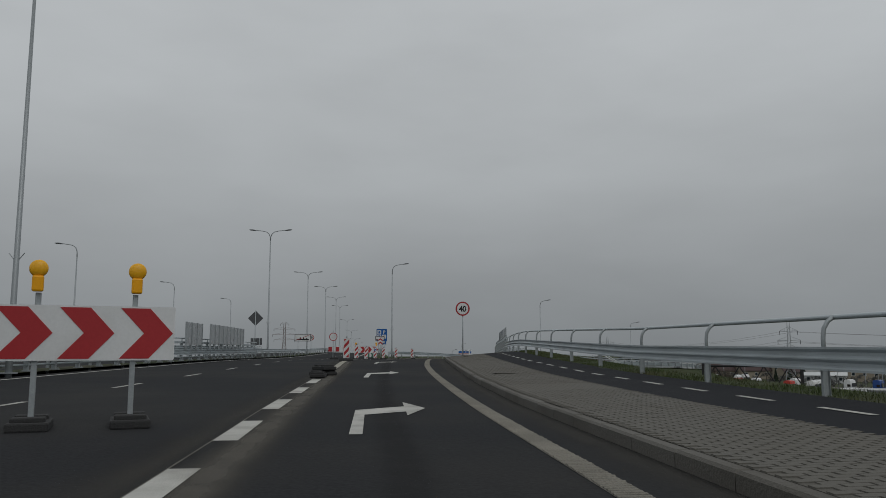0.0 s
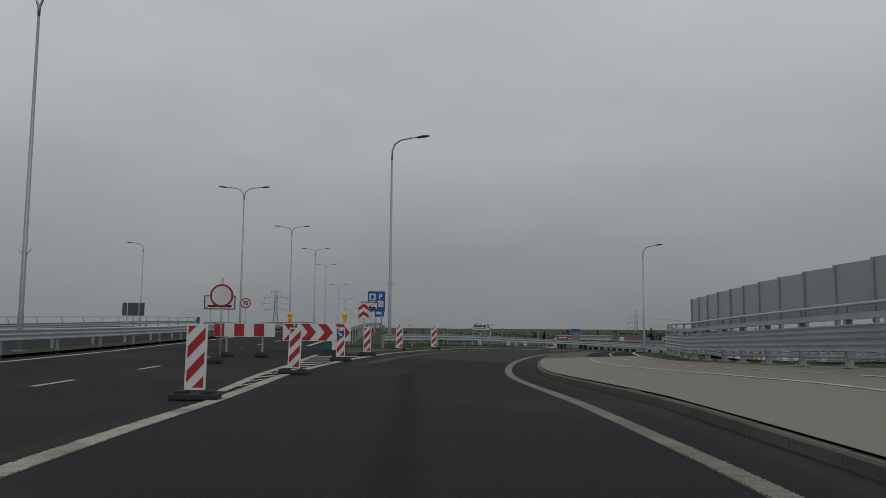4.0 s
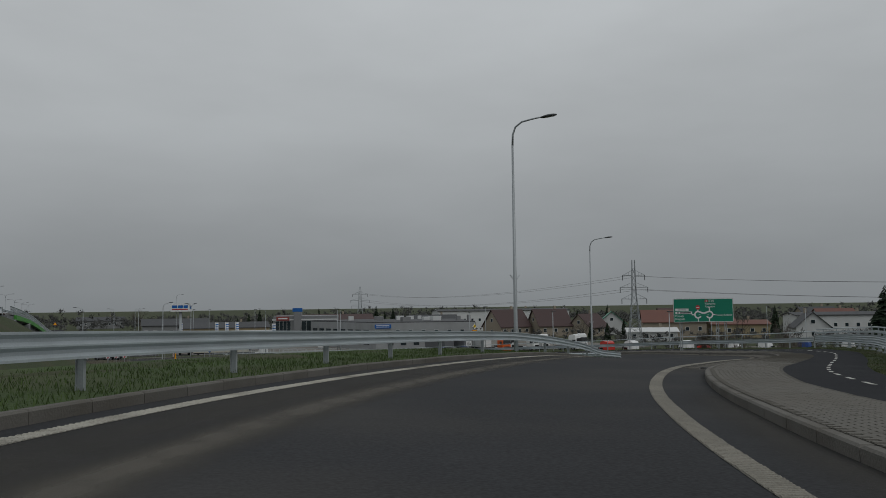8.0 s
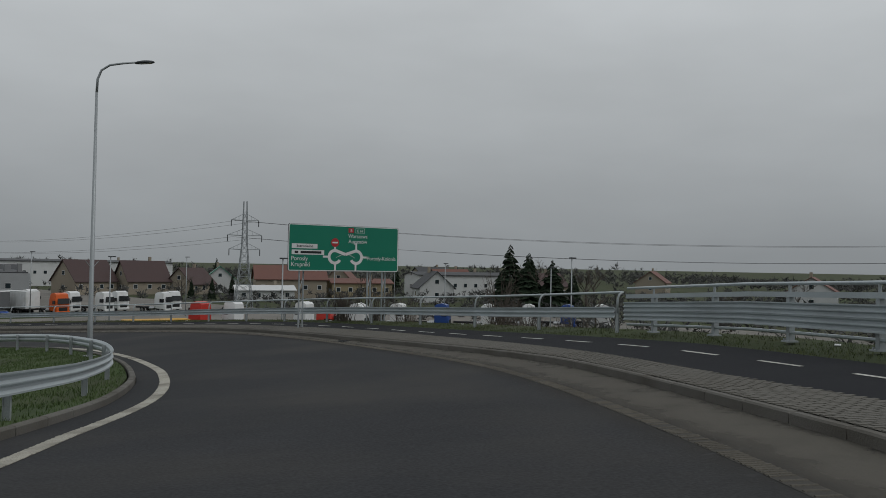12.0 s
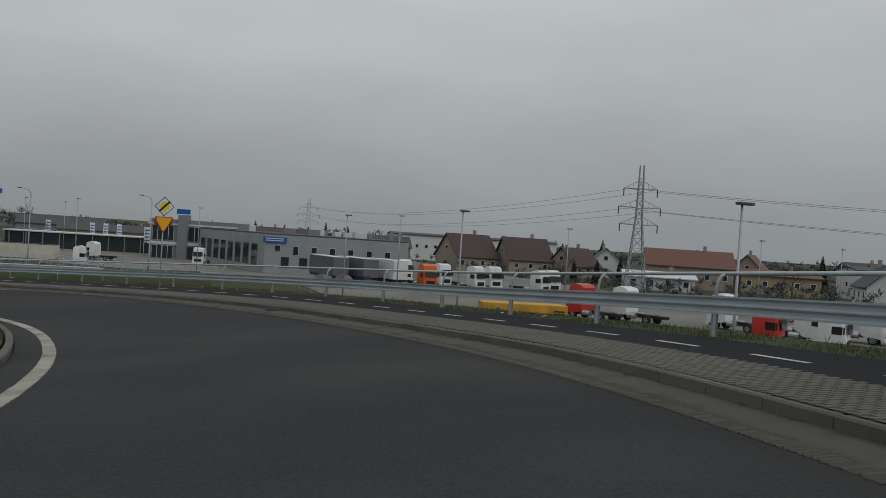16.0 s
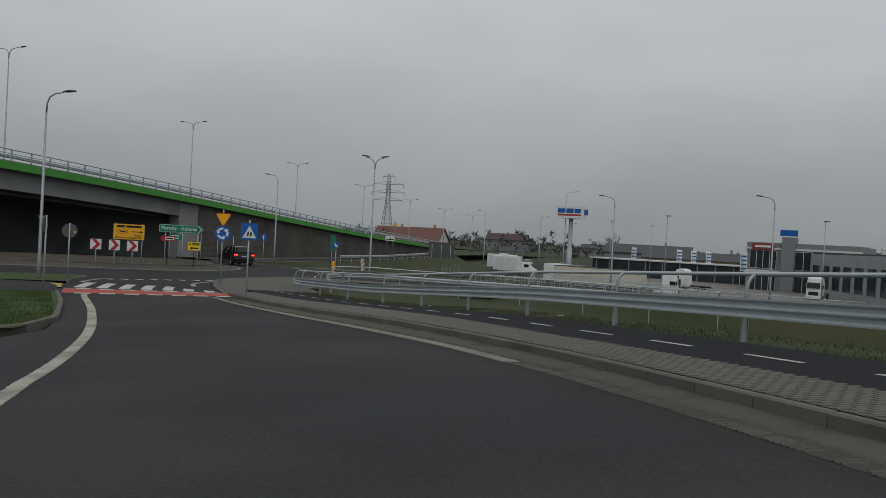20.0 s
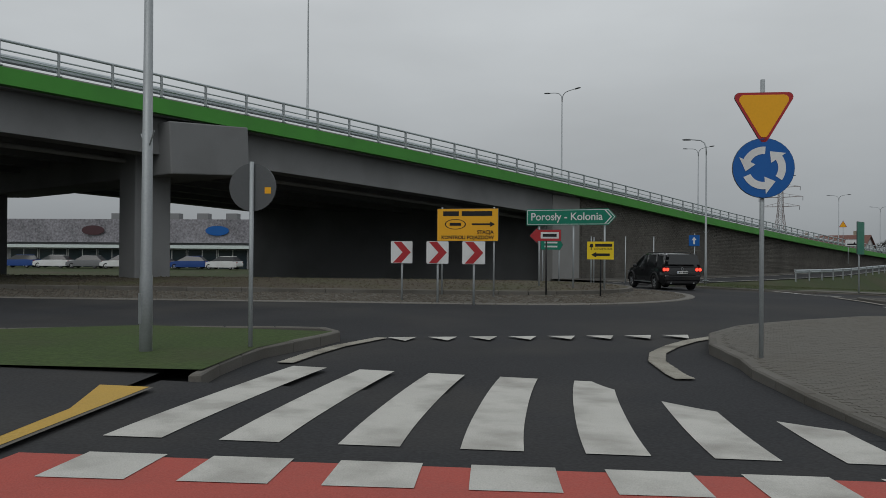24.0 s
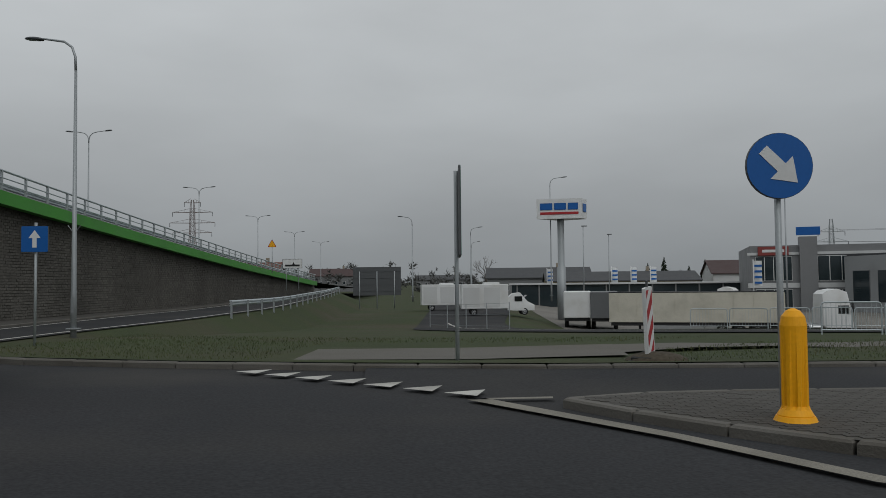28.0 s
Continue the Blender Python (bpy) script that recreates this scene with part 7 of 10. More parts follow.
backed(te2, rect(-0.8, 1.2, 0.8, 1.95, 0.03))
panel(te2, rect(-0.77, 1.23, 0.77, 1.92, 0.03), SIGN_WHITE, -0.017)
panel(te2, [(-0.6, 1.35), (0.6, 1.35), (0.6, 1.5), (0.2, 1.5), (0.1, 1.72), (0, 1.5), (-0.6, 1.5)], BLACK, -0.022, name="outline")

# lamps of the roundabout and the streets beyond
street_lamp((3.1, 216.62, -6.95), 9.75, (20,), "single-armed grey lamp mast on the splitter island", 1.15)
street_lamp((-10.6, 261.0, -7.1), 9.5, (175,), "single-armed grey lamp mast beside the entry lane", 1.5)
street_lamp((8.41, 245.2, -7.1), 9.9, (20, 200), "grey lamp mast with two short arms on the splitter island", 0.8)
street_lamp((8.5, 326, -7.3), 13.3, (0,), "single-armed grey lamp mast beside the yard", 1.6)
for x, y, h_, a in ((-1.5, 350, 9.5, (0,)), (-3, 390, 9.5, (0,)), (-7.6, 330, 9.5, (180,)), (25.0, 268.5, 9.0, (200,)), (40, 262, 9.0, (200,))):
    street_lamp((x, y, -7.3), h_, a, "single-armed grey lamp mast beside the street", 1.4)


# ---------------------------------------------------------------- vehicles
def loft(sections, material, name, smooth=True):
    """Closed body through cross-sections: each a list of places, all of one length."""
    bm = bmesh.new()
    rows = [[bm.verts.new(p) for p in s] for s in sections]
    n = len(rows[0])
    for a, b in zip(rows, rows[1:]):
        for k in range(n):
            bm.faces.new((a[k], a[(k + 1) % n], b[(k + 1) % n], b[k]))
    bm.faces.new(rows[0][::-1])
    bm.faces.new(rows[-1])
    me = done(bm, name, material)
    if smooth:
        me.shade_smooth()
        for p in me.polygons:
            if len(p.vertices) > 4:
                p.use_smooth = False
        if hasattr(me, "set_sharp_from_angle"):
            me.set_sharp_from_angle(angle=radians(35))
    return me


def wheel_meshes(r, w):
    bm = bmesh.new()
    prof = [(r * 0.62, -w / 2), (r * 0.9, -w / 2), (r * 0.985, -w * 0.4), (r, -w * 0.2), (r, w * 0.2), (r * 0.985, w * 0.4), (r * 0.9, w / 2), (r * 0.62, w / 2)]
    n = 28
    rows = [[bm.verts.new((x, q * math.cos(2 * math.pi * k / n), q * math.sin(2 * math.pi * k / n))) for k in range(n)] for q, x in prof]
    for a, b in zip(rows, rows[1:] + rows[:1]):
        for k in range(n):
            bm.faces.new((a[k], a[(k + 1) % n], b[(k + 1) % n], b[k]))
    tyre = done(bm, "tyre", TYRE, True)
    bm = bmesh.new()
    add_tube(bm, [(-w * 0.3, 0, 0), (w * 0.36, 0, 0)], [r * 0.63, r * 0.63], 24)
    rim_back = done(bm, "rim_well", BLACK)
    bm = bmesh.new()
    for k in range(5):
        a = 2 * math.pi * k / 5
        add_box(bm, (w * 0.39, r * 0.33 * math.cos(a), r * 0.33 * math.sin(a)), (0.03, r * 0.2, r * 0.56), 0.01, Euler((a - math.pi / 2, 0, 0)).to_matrix())
    add_tube(bm, [(w * 0.3, 0, 0), (w * 0.44, 0, 0)], [r * 0.16, r * 0.13], 16)
    n = 28
    a_, b_, c_ = [[bm.verts.new((x, q * math.cos(2 * math.pi * k / n), q * math.sin(2 * math.pi * k / n))) for k in range(n)] for q, x in ((r * 0.56, w * 0.38), (r * 0.64, w * 0.42), (r * 0.64, w * 0.3))]
    for p, q in ((a_, b_), (b_, c_)):
        for k in range(n):
            bm.faces.new((p[k], p[(k + 1) % n], q[(k + 1) % n], q[k]))
    rim = done(bm, "rim", ALLOY)
    return tyre, rim_back, rim


def add_wheel(parent, meshes, x, y, r, side):
    tyre, back, rim = meshes
    w = new("wheel", tyre)
    w.parent = parent
    w.matrix_basis = pose(x, y, r, 0, 0, 0 if side > 0 else 180)
    part("rim", rim, ALLOY, w, "silver alloy rim")
    part("rim_well", back, BLACK, w)
    return w


def suv(m):
    c = thing("suv", m, "black five-door off-road car with red brake lights lit", "car")
    # lower body
    st = [(-2.36, 0.50, 0.86, 0.80), (-2.33, 0.34, 1.02, 0.90), (-2.2, 0.30, 1.07, 0.945), (-1.75, 0.28, 1.08, 0.96), (-0.9, 0.27, 1.06, 0.962), (0.4, 0.27, 1.03, 0.962), (1.2, 0.27, 1.02, 0.96), (1.75, 0.28, 0.98, 0.94), (2.15, 0.30, 0.90, 0.88), (2.34, 0.34, 0.78, 0.78), (2.39, 0.42, 0.68, 0.66)]
    secs = []
    for y, z0, z1, w in st:
        half = [(w * 0.86, z0), (w * 0.97, z0 + 0.12), (w, z0 + (z1 - z0) * 0.45), (w * 0.985, z0 + (z1 - z0) * 0.8), (w * 0.93, z1), (w * 0.5, z1 + 0.025)]
        secs.append([(x, y, z) for x, z in half] + [(-x, y, z) for x, z in reversed(half)])
    part("body", loft(secs, CAR_BLACK, "body"), CAR_BLACK, c)
    # cabin: glass core with painted roof and pillars
    cab = [(-2.28, 1.05, 1.10, 0.86, 0.84), (-2.08, 1.05, 1.52, 0.88, 0.70), (-1.95, 1.05, 1.635, 0.88, 0.66), (-1.0, 1.04, 1.685, 0.89, 0.665), (0.1, 1.03, 1.68, 0.89, 0.66), (0.55, 1.02, 1.60, 0.88, 0.66), (1.28, 1.01, 1.05, 0.85, 0.80)]
    secs = [[(w0, y, z0), (w1, y, z1), (-w1, y, z1), (-w0, y, z0)] for y, z0, z1, w0, w1 in cab]
    part("cabin_glass", loft(secs, CAR_GLASS, "cabin_glass"), CAR_GLASS, c, "dark tinted glass")
    roof = [(-2.22, 1.615, 0.60), (-2.0, 1.665, 0.655), (-1.0, 1.715, 0.675), (0.1, 1.71, 0.67), (0.5, 1.65, 0.655)]
    secs = [[(w + 0.02, y, z - 0.07), (w - 0.02, y, z - 0.012), (w * 0.6, y, z + 0.012), (-w * 0.6, y, z + 0.012), (-w + 0.02, y, z - 0.012), (-w - 0.02, y, z - 0.07)] for y, z, w in roof]
    part("roof", loft(secs, CAR_BLACK, "roof"), CAR_BLACK, c)
    for s in (-1, 1):
        for a, b, r in (((0.86, -2.27, 1.06), (0.67, -2.02, 1.62), 0.075), ((0.885, -1.35, 1.05), (0.675, -1.2, 1.66), 0.055), ((0.885, -0.25, 1.04), (0.67, -0.2, 1.67), 0.05), ((0.86, 1.27, 1.03), (0.665, 0.5, 1.62), 0.045)):
            part("pillar", done(tube([(s * a[0], a[1], a[2]), (s * b[0], b[1], b[2])], r, 8), "pillar", CAR_BLACK, True), CAR_BLACK, c)
        part("roof_rail", done(tube([(s * 0.63, -1.9, 1.69), (s * 0.63, -1.8, 1.745), (s * 0.63, 0.0, 1.755), (s * 0.63, 0.15, 1.71)], 0.022, 8), "roof_rail", CAR_TRIM, True), CAR_TRIM, c)
        mir = part("mirror", box((s * 1.04, 0.75, 1.1), (0.2, 0.12, 0.15), 0.045), CAR_BLACK, c)
        part("mirror_glass", box((s * 1.04, 0.685, 1.1), (0.16, 0.01, 0.11), 0.004), CAR_GLASS, mir)
        lamp = part("tail_lamp", box((s * 0.78, -2.315, 0.965), (0.3, 0.1, 0.2), 0.035), TAIL_OFF, c, "dark red tail lamp cluster")
        for x in (0.86, 0.71):
            part("brake_light", tube([(s * x, -2.36, 0.965), (s * x, -2.375, 0.965)], [0.075, 0.07], 20), TAIL, lamp, "lit red brake light")
        part("reflector", box((s * 0.72, -2.372, 0.56), (0.2, 0.012, 0.035), 0.003), TAIL_OFF, c)
        part("sill_strip", box((s * 0.965, 0.0, 0.36), (0.03, 2.1, 0.05), 0.01), ALLOY, c, "bright sill strip")
        for y in (-0.15, 0.85):
            part("door_handle", box((s * 0.965, y - 0.75, 0.93), (0.03, 0.18, 0.03), 0.008), CAR_BLACK, c)
        for y in (-1.32, -0.22, 0.95):
            part("door_gap", box((s * 0.955, y, 0.72), (0.02, 0.012, 0.6)), BLACK, c)
        part("exhaust", tube([(s * 0.55, -2.38, 0.36), (s * 0.55, -2.1, 0.36)], 0.045, 12), ALLOY, c)
        for y in (-1.43, 1.43):
            part("wheel_arch", done(tube([(s * 0.945, y + 0.45 * math.cos(a), 0.37 + 0.43 * math.sin(a)) for a in np.linspace(0.05, math.pi - 0.05, 12)], 0.05, 6), "wheel_arch", CAR_TRIM, True), CAR_TRIM, c)
    part("rear_window", plate([(-0.77, 1.12), (0.77, 1.12), (0.655, 1.55), (-0.655, 1.55)], -0.02, -0.01), CAR_GLASS, c, "rear window", m=Matrix.Translation((0, -2.36, 0)) @ Matrix.Shear("XY", 4, (0, 0)) @ pose(0, 0.0, 0) @ Matrix(((1, 0, 0, 0), (0, 1, 0.45, -0.42), (0, 0, 1, 0), (0, 0, 0, 1))))
    part("rear_wiper", done(tube([(0.1, -2.31, 1.13), (-0.28, -2.29, 1.2)], 0.012, 6), "rear_wiper", BLACK), BLACK, c)
    part("high_brake_light", box((0, -2.26, 1.60), (0.36, 0.03, 0.035), 0.005), TAIL, c, "lit high brake light")
    part("spoiler", box((0, -2.17, 1.645), (1.2, 0.24, 0.05), 0.02), CAR_BLACK, c)
    part("bumper", box((0, -2.34, 0.58), (1.72, 0.16, 0.28), 0.06), CAR_BLACK, c)
    part("skirt", box((0, -2.3, 0.40), (1.5, 0.16, 0.18), 0.05), CAR_TRIM, c, "black plastic lower skirt")
    part("step_strip", box((0, -2.425, 0.72), (1.3, 0.02, 0.03), 0.006), CAR_TRIM, c)
    pl = part("number_plate", box((0, -2.4, 0.84), (0.52, 0.02, 0.115), 0.004), PLATE, c, "white number plate")
    for x, w in ((-0.235, 0.035), (-0.15, 0.06), (-0.08, 0.04), (0.03, 0.05), (0.1, 0.05), (0.165, 0.05), (0.225, 0.04)):
        part("bar", box((x, -2.412, 0.84), (w, 0.004, 0.075)), SIGN_BLUE if x < -0.2 else BLACK, pl)
    bm = bmesh.new()
    ring_mesh(bm, 0.055, 0.068, -2.385, 24, 0, 360, 0, 1.0)
    part("badge", bm, ALLOY, c, "round chrome badge")
    part("tailgate_gap", box((0, -2.352, 0.9), (1.2, 0.01, 0.012)), BLACK, c)
    part("underbody", box((0, 0, 0.3), (1.6, 4.3, 0.14), 0.03), BLACK, c)
    for s in (-1, 1):
        part("headlamp", box((s * 0.66, 2.22, 0.76), (0.36, 0.18, 0.15), 0.04), PANE_N, c)
    part("grille", box((0, 2.36, 0.66), (0.8, 0.06, 0.22), 0.02), CAR_TRIM, c)
    ws = wheel_meshes(0.365, 0.25)
    for s in (-1, 1):
        for y in (-1.43, 1.43):
            add_wheel(c, ws, s * 0.84, y, 0.365, s)
    return c


suv(pose(-5.45, 246.3, ring_z(10.0) + 0.02, 0, 0, 53))


def small_car(m, paint, label):
    c = thing("car", m, label, "car")
    st = [(-2.1, 0.4, 0.75, 0.74), (-2.0, 0.28, 0.92, 0.84), (-1.2, 0.24, 0.95, 0.88), (0.9, 0.24, 0.92, 0.88), (1.7, 0.26, 0.82, 0.82), (2.1, 0.34, 0.62, 0.66)]
    secs = [[(w, y, z0), (w, y, (z0 + z1) / 2), (w * 0.94, y, z1), (-w * 0.94, y, z1), (-w, y, (z0 + z1) / 2), (-w, y, z0)] for y, z0, z1, w in st]
    part("body", loft(secs, paint, "body"), paint, c)
    cb = [(-1.95, 0.9, 0.95, 0.78, 0.76), (-1.4, 0.92, 1.4, 0.8, 0.6), (0.1, 0.92, 1.46, 0.8, 0.6), (1.05, 0.88, 0.93, 0.78, 0.74)]
    part("cabin_glass", loft([[(a, y, z0), (b, y, z1), (-b, y, z1), (-a, y, z0)] for y, z0, z1, a, b in cb], CAR_GLASS, "cabin_glass"), CAR_GLASS, c, "dark windows")
    part("roof", box((0, -0.65, 1.45), (1.18, 1.5, 0.06), 0.02), paint, c)
    ws = wheel_meshes(0.31, 0.2)
    for s in (-1, 1):
        for y in (-1.3, 1.3):
            add_wheel(c, ws, s * 0.76, y, 0.31, s)
        part("headlamp", box((s * 0.6, 2.02, 0.66), (0.3, 0.1, 0.12), 0.03), PANE_N, c)
        part("tail_lamp", box((s * 0.66, -2.04, 0.78), (0.2, 0.08, 0.16), 0.02), TAIL_OFF, c)
    return c


TRUCK_WHEEL = wheel_meshes(0.5, 0.3)


def tractor(m, paint, label, group="parked trucks"):
    c = thing("truck_cab", m, label, "truck", group)
    st = [(0.2, 0.9, 3.35, 1.15), (0.5, 0.75, 3.6, 1.22), (1.3, 0.7, 3.75, 1.24), (2.0, 0.6, 3.5, 1.23), (2.25, 0.5, 2.4, 1.2), (2.4, 0.5, 1.5, 1.1)]
    secs = [[(w * 0.96, y, z0), (w, y, z0 + 0.4), (w, y, z1 * 0.75), (w * 0.86, y, z1), (-w * 0.86, y, z1), (-w, y, z1 * 0.75), (-w, y, z0 + 0.4), (-w * 0.96, y, z0)] for y, z0, z1, w in st]
    part("cab", loft(secs, paint, "cab"), paint, c)
    part("windscreen", plate([(-1.05, 1.75), (1.05, 1.75), (0.98, 2.65), (-0.98, 2.65)], 2.36, 2.30), CAR_GLASS, c, "dark windscreen", m=Matrix(((1, 0, 0, 0), (0, 1, -0.14, 0.32), (0, 0, 1, 0), (0, 0, 0, 1))))
    part("grille", box((0, 2.42, 1.05), (1.5, 0.06, 0.6), 0.02), CAR_TRIM, c)
    part("bumper", box((0, 2.3, 0.5), (2.4, 0.4, 0.4), 0.08), paint, c)
    part("chassis", box((0, -1.6, 0.85), (0.9, 5.0, 0.3), 0.02), CAR_TRIM, c)
    for s in (-1, 1):
        part("side_window", box((s * 1.235, 1.65, 2.15), (0.02, 0.8, 0.65), 0.01), CAR_GLASS, c)
        part("mirror", box((s * 1.4, 2.2, 2.2), (0.14, 0.12, 0.6), 0.03), CAR_TRIM, c)
        part("tank", tube([(s * 0.9, -0.9, 0.75), (s * 0.9, 0.1, 0.75)], 0.3, 12), ALLOY, c)
        for y in (1.4, -2.3):
            add_wheel(c, TRUCK_WHEEL, s * 1.0, y, 0.5, s)
    return c


def trailer(m, cover, label, length=13.4, high=2.75, roof=None, group="parked trailers"):
    c = thing("trailer", m, label, "trailer", group)
    part("box_body", box((0, 0, 1.15 + high / 2), (2.5, length, high), 0.04), cover, c)
    if roof:
        part("roof", box((0, 0, 1.15 + high + 0.03), (2.52, length + 0.02, 0.08), 0.02), roof, c)
    part("chassis", box((0, 0, 1.0), (2.3, length - 0.3, 0.25), 0.02), CAR_TRIM, c)
    for k in range(9):
        y = -length / 2 + length * (k + 0.5) / 9
        for s in (-1, 1):
            part("stake", box((s * 1.262, y, 1.15 + high / 2), (0.02, 0.05, high - 0.1)), cover, c)
    part("rear_door", box((0, -length / 2 - 0.02, 1.15 + high / 2), (2.4, 0.04, high - 0.1), 0.01), cover, c)
    for s in (-1, 1):
        for k in range(3):
            add_wheel(c, TRUCK_WHEEL, s * 1.05, -length / 2 + 2.0 + k * 1.3, 0.5, s)
        part("leg", box((s * 0.9, length / 2 - 2.4, 0.5), (0.12, 0.12, 1.0)), CAR_TRIM, c)
        part("side_guard", box((s * 1.15, 0.6, 0.75), (0.04, length * 0.4, 0.3), 0.01), ALLOY, c)
    return c


def van(m, label):
    c = thing("box_van", m, label, "van")
    st = [(0.9, 0.5, 1.6, 0.98), (1.5, 0.45, 2.1, 1.0), (2.2, 0.45, 2.2, 1.0), (2.9, 0.45, 1.35, 0.98), (3.6, 0.45, 1.0, 0.9)]
    secs = [[(w, y, z0), (w, y, z0 + 0.5), (w * 0.88, y, z1), (-w * 0.88, y, z1), (-w, y, z0 + 0.5), (-w, y, z0)] for y, z0, z1, w in st]
    part("cab", loft(secs, TRUCK_W, "cab"), TRUCK_W, c)
    part("box_body", box((0, -1.3, 1.85), (2.15, 4.6, 2.4), 0.05), TRUCK_W, c)
    part("windscreen", box((0, 2.68, 1.75), (1.6, 0.03, 0.6), 0.01, Euler((radians(-48), 0, 0)).to_matrix()), CAR_GLASS, c, "dark windscreen")
    for s in (-1, 1):
        part("side_window", box((s * 0.99, 2.0, 1.6), (0.03, 0.75, 0.5), 0.01), CAR_GLASS, c)
        for k, y in enumerate((-2.6, -0.6)):
            part("side_panel", box((s * 1.085, y, 1.8), (0.02, 1.6, 1.9), 0.01), WALL_W, c)
        for y in (-2.4, 2.6):
            add_wheel(c, wheel_meshes(0.36, 0.22), s * 0.88, y, 0.36, s)
    part("roof_unit", box((0, -0.6, 3.12), (1.2, 1.6, 0.22), 0.06), TRUCK_W, c)
    return c


def gpos(x, y, yaw, dz=0.05):
    return pose(x, y, float(ground_height(np.array([x]), np.array([y]))[0]) + dz, 0, 0, yaw)


trailer(gpos(18.6, 302.5, 78), TARP, "long cream tarpaulin trailer with a dirty side, parked by the fence", high=2.4, roof=CAR_TRIM)
tractor(gpos(27.6, 301, -92), TRUCK_W, "white truck cab parked at the yard's fence")
trailer(gpos(12.7, 313, -7), TARP_D, "dark grey box trailer parked in the yard", 7.5, 2.4)
trailer(gpos(10.2, 313.5, -5), TRUCK_W, "white box trailer parked in the yard", 7.5, 2.4)
van(gpos(2.5, 315.5, -84), "white box van parked beside the street")
van(gpos(-3.0, 330, -80), "white box van parked further along the street")
tractor(gpos(30, 330, 60), TRUCK_W, "white truck cab in front of the office building")
tractor(gpos(50.4, 330, 160), TRUCK_W, "white truck cab at the loading side")
small_car(gpos(-9.5, 372, 174), TRUCK_W, "white car driving on the far street")
small_car(gpos(-7.0, 405, 4), PAINT_GREY, "grey car on the far street")
cont = thing("container", gpos(71.2, 214.6, -12, 0.0) @ Matrix.Diagonal((0.72, 1, 1, 1)), "yellow skip container with black printed writing", "container")
SKIP_Y = mat("skip_orange_yellow", (0.5, 0.27, 0.03), 0.6, 0, 0.25, 1.0, 20, dirt=(0.2, 0.12, 0.04), dirt_amount=0.5)
part("box_body", box((0, 0, 1.25), (10.5, 2.4, 2.3), 0.03), SKIP_Y, cont)
for k in range(12):
    part("rib", box((-4.8 + k * 0.87, -1.21, 1.2), (0.08, 0.05, 2.1), 0.01), SKIP_Y, cont)
part("bar", box((1.2, -1.25, 1.55), (3.2, 0.02, 0.12)), BLACK, cont)
for z in (1.9, 1.65, 1.4):
    part("bar", box((4.2, -1.25, z), (1.3, 0.02, 0.12)), BLACK, cont)
part("logo_shape", tube([(-3.4, -1.22, 1.6), (-3.4, -1.25, 1.6)], 0.42, 20), SIGN_BLUE, cont, "round blue printed shape")

random.seed(7)
for k in range(3):
    trailer(gpos(65.5 + k * 4.2, 270 - k * 1.2, 12), TARP_D if k < 2 else TRUCK_W, "grey box trailer with a white roof, in a row", 9.0, roof=WALL_W)
tractor(gpos(78.5, 263.5, 190), PAINT_ORANGE, "orange truck cab in a row of parked trucks")
for k, (x, y, a) in enumerate(((83, 270, 200), (87, 266, 205), (91.5, 269, 190), (96, 262, 210), (100.5, 266, 185), (80.5, 282, 195))):
    tractor(gpos(x, y, a), TRUCK_W, "white truck cab in a row of parked trucks")
for k, (x, y, a) in enumerate(((88, 205, 215), (93, 203, 215), (97.5, 209, 200))):
    tractor(gpos(x, y, a), (PAINT_RED, TRUCK_W, TRUCK_W)[k], ("red truck cab parked below the bend", "white truck cab parked below the bend", "white truck cab parked below the bend")[k])
for k in range(7):
    x, y = 101 + k * 5.4, 214 - k * 3.6 + random.uniform(-1, 1)
    tractor(gpos(x, y, 215 + random.uniform(-8, 8)), (TRUCK_W, TRUCK_W, PAINT_BLUE)[k % 3], ("white truck cab in a long row", "white truck cab in a long row", "blue truck cab in a long row")[k % 3])
tractor(gpos(84.5, 225.5, 20), PAINT_RED, "red truck cab parked in the yard below the bend")
tractor(gpos(89.0, 224.0, 22), TRUCK_W, "white truck cab with a bare chassis parked in the yard")
tractor(gpos(97.5, 218.5, 18), TRUCK_W, "white truck cab parked beside the yard's edge")
trailer(gpos(80.5, 147, 80), TRUCK_W, "white trailer with a long white roof below the bend", 13.4, roof=WALL_W)
trailer(gpos(83.0, 142, 80), TARP_D, "grey trailer beside the white one", 13.4, roof=WALL_W)
tractor(gpos(70.5, 150, 262), PAINT_BLUE, "blue truck cab parked below the bend")
for k in range(3):
    small_car(gpos(63.5 + k * 3.0, 262 + k * 0.5, 195), (PAINT_BLUE, PAINT_GREY, PAINT_BLUE)[k], ("blue", "grey", "blue")[k] + " car parked beside the white building")


# ---------------------------------------------------------------- buildings
def prism_part(name, poly, z0, z1, material, parent, label=""):
    bm = bmesh.new()
    a = [bm.verts.new((x, y, z0)) for x, y in poly]
    b = [bm.verts.new((x, y, z1)) for x, y in poly]
    bm.faces.new(a[::-1])
    bm.faces.new(b)
    n = len(a)
    for i in range(n):
        bm.faces.new((a[i], a[(i + 1) % n], b[(i + 1) % n], b[i]))
    return part(name, bm, material, parent, label)


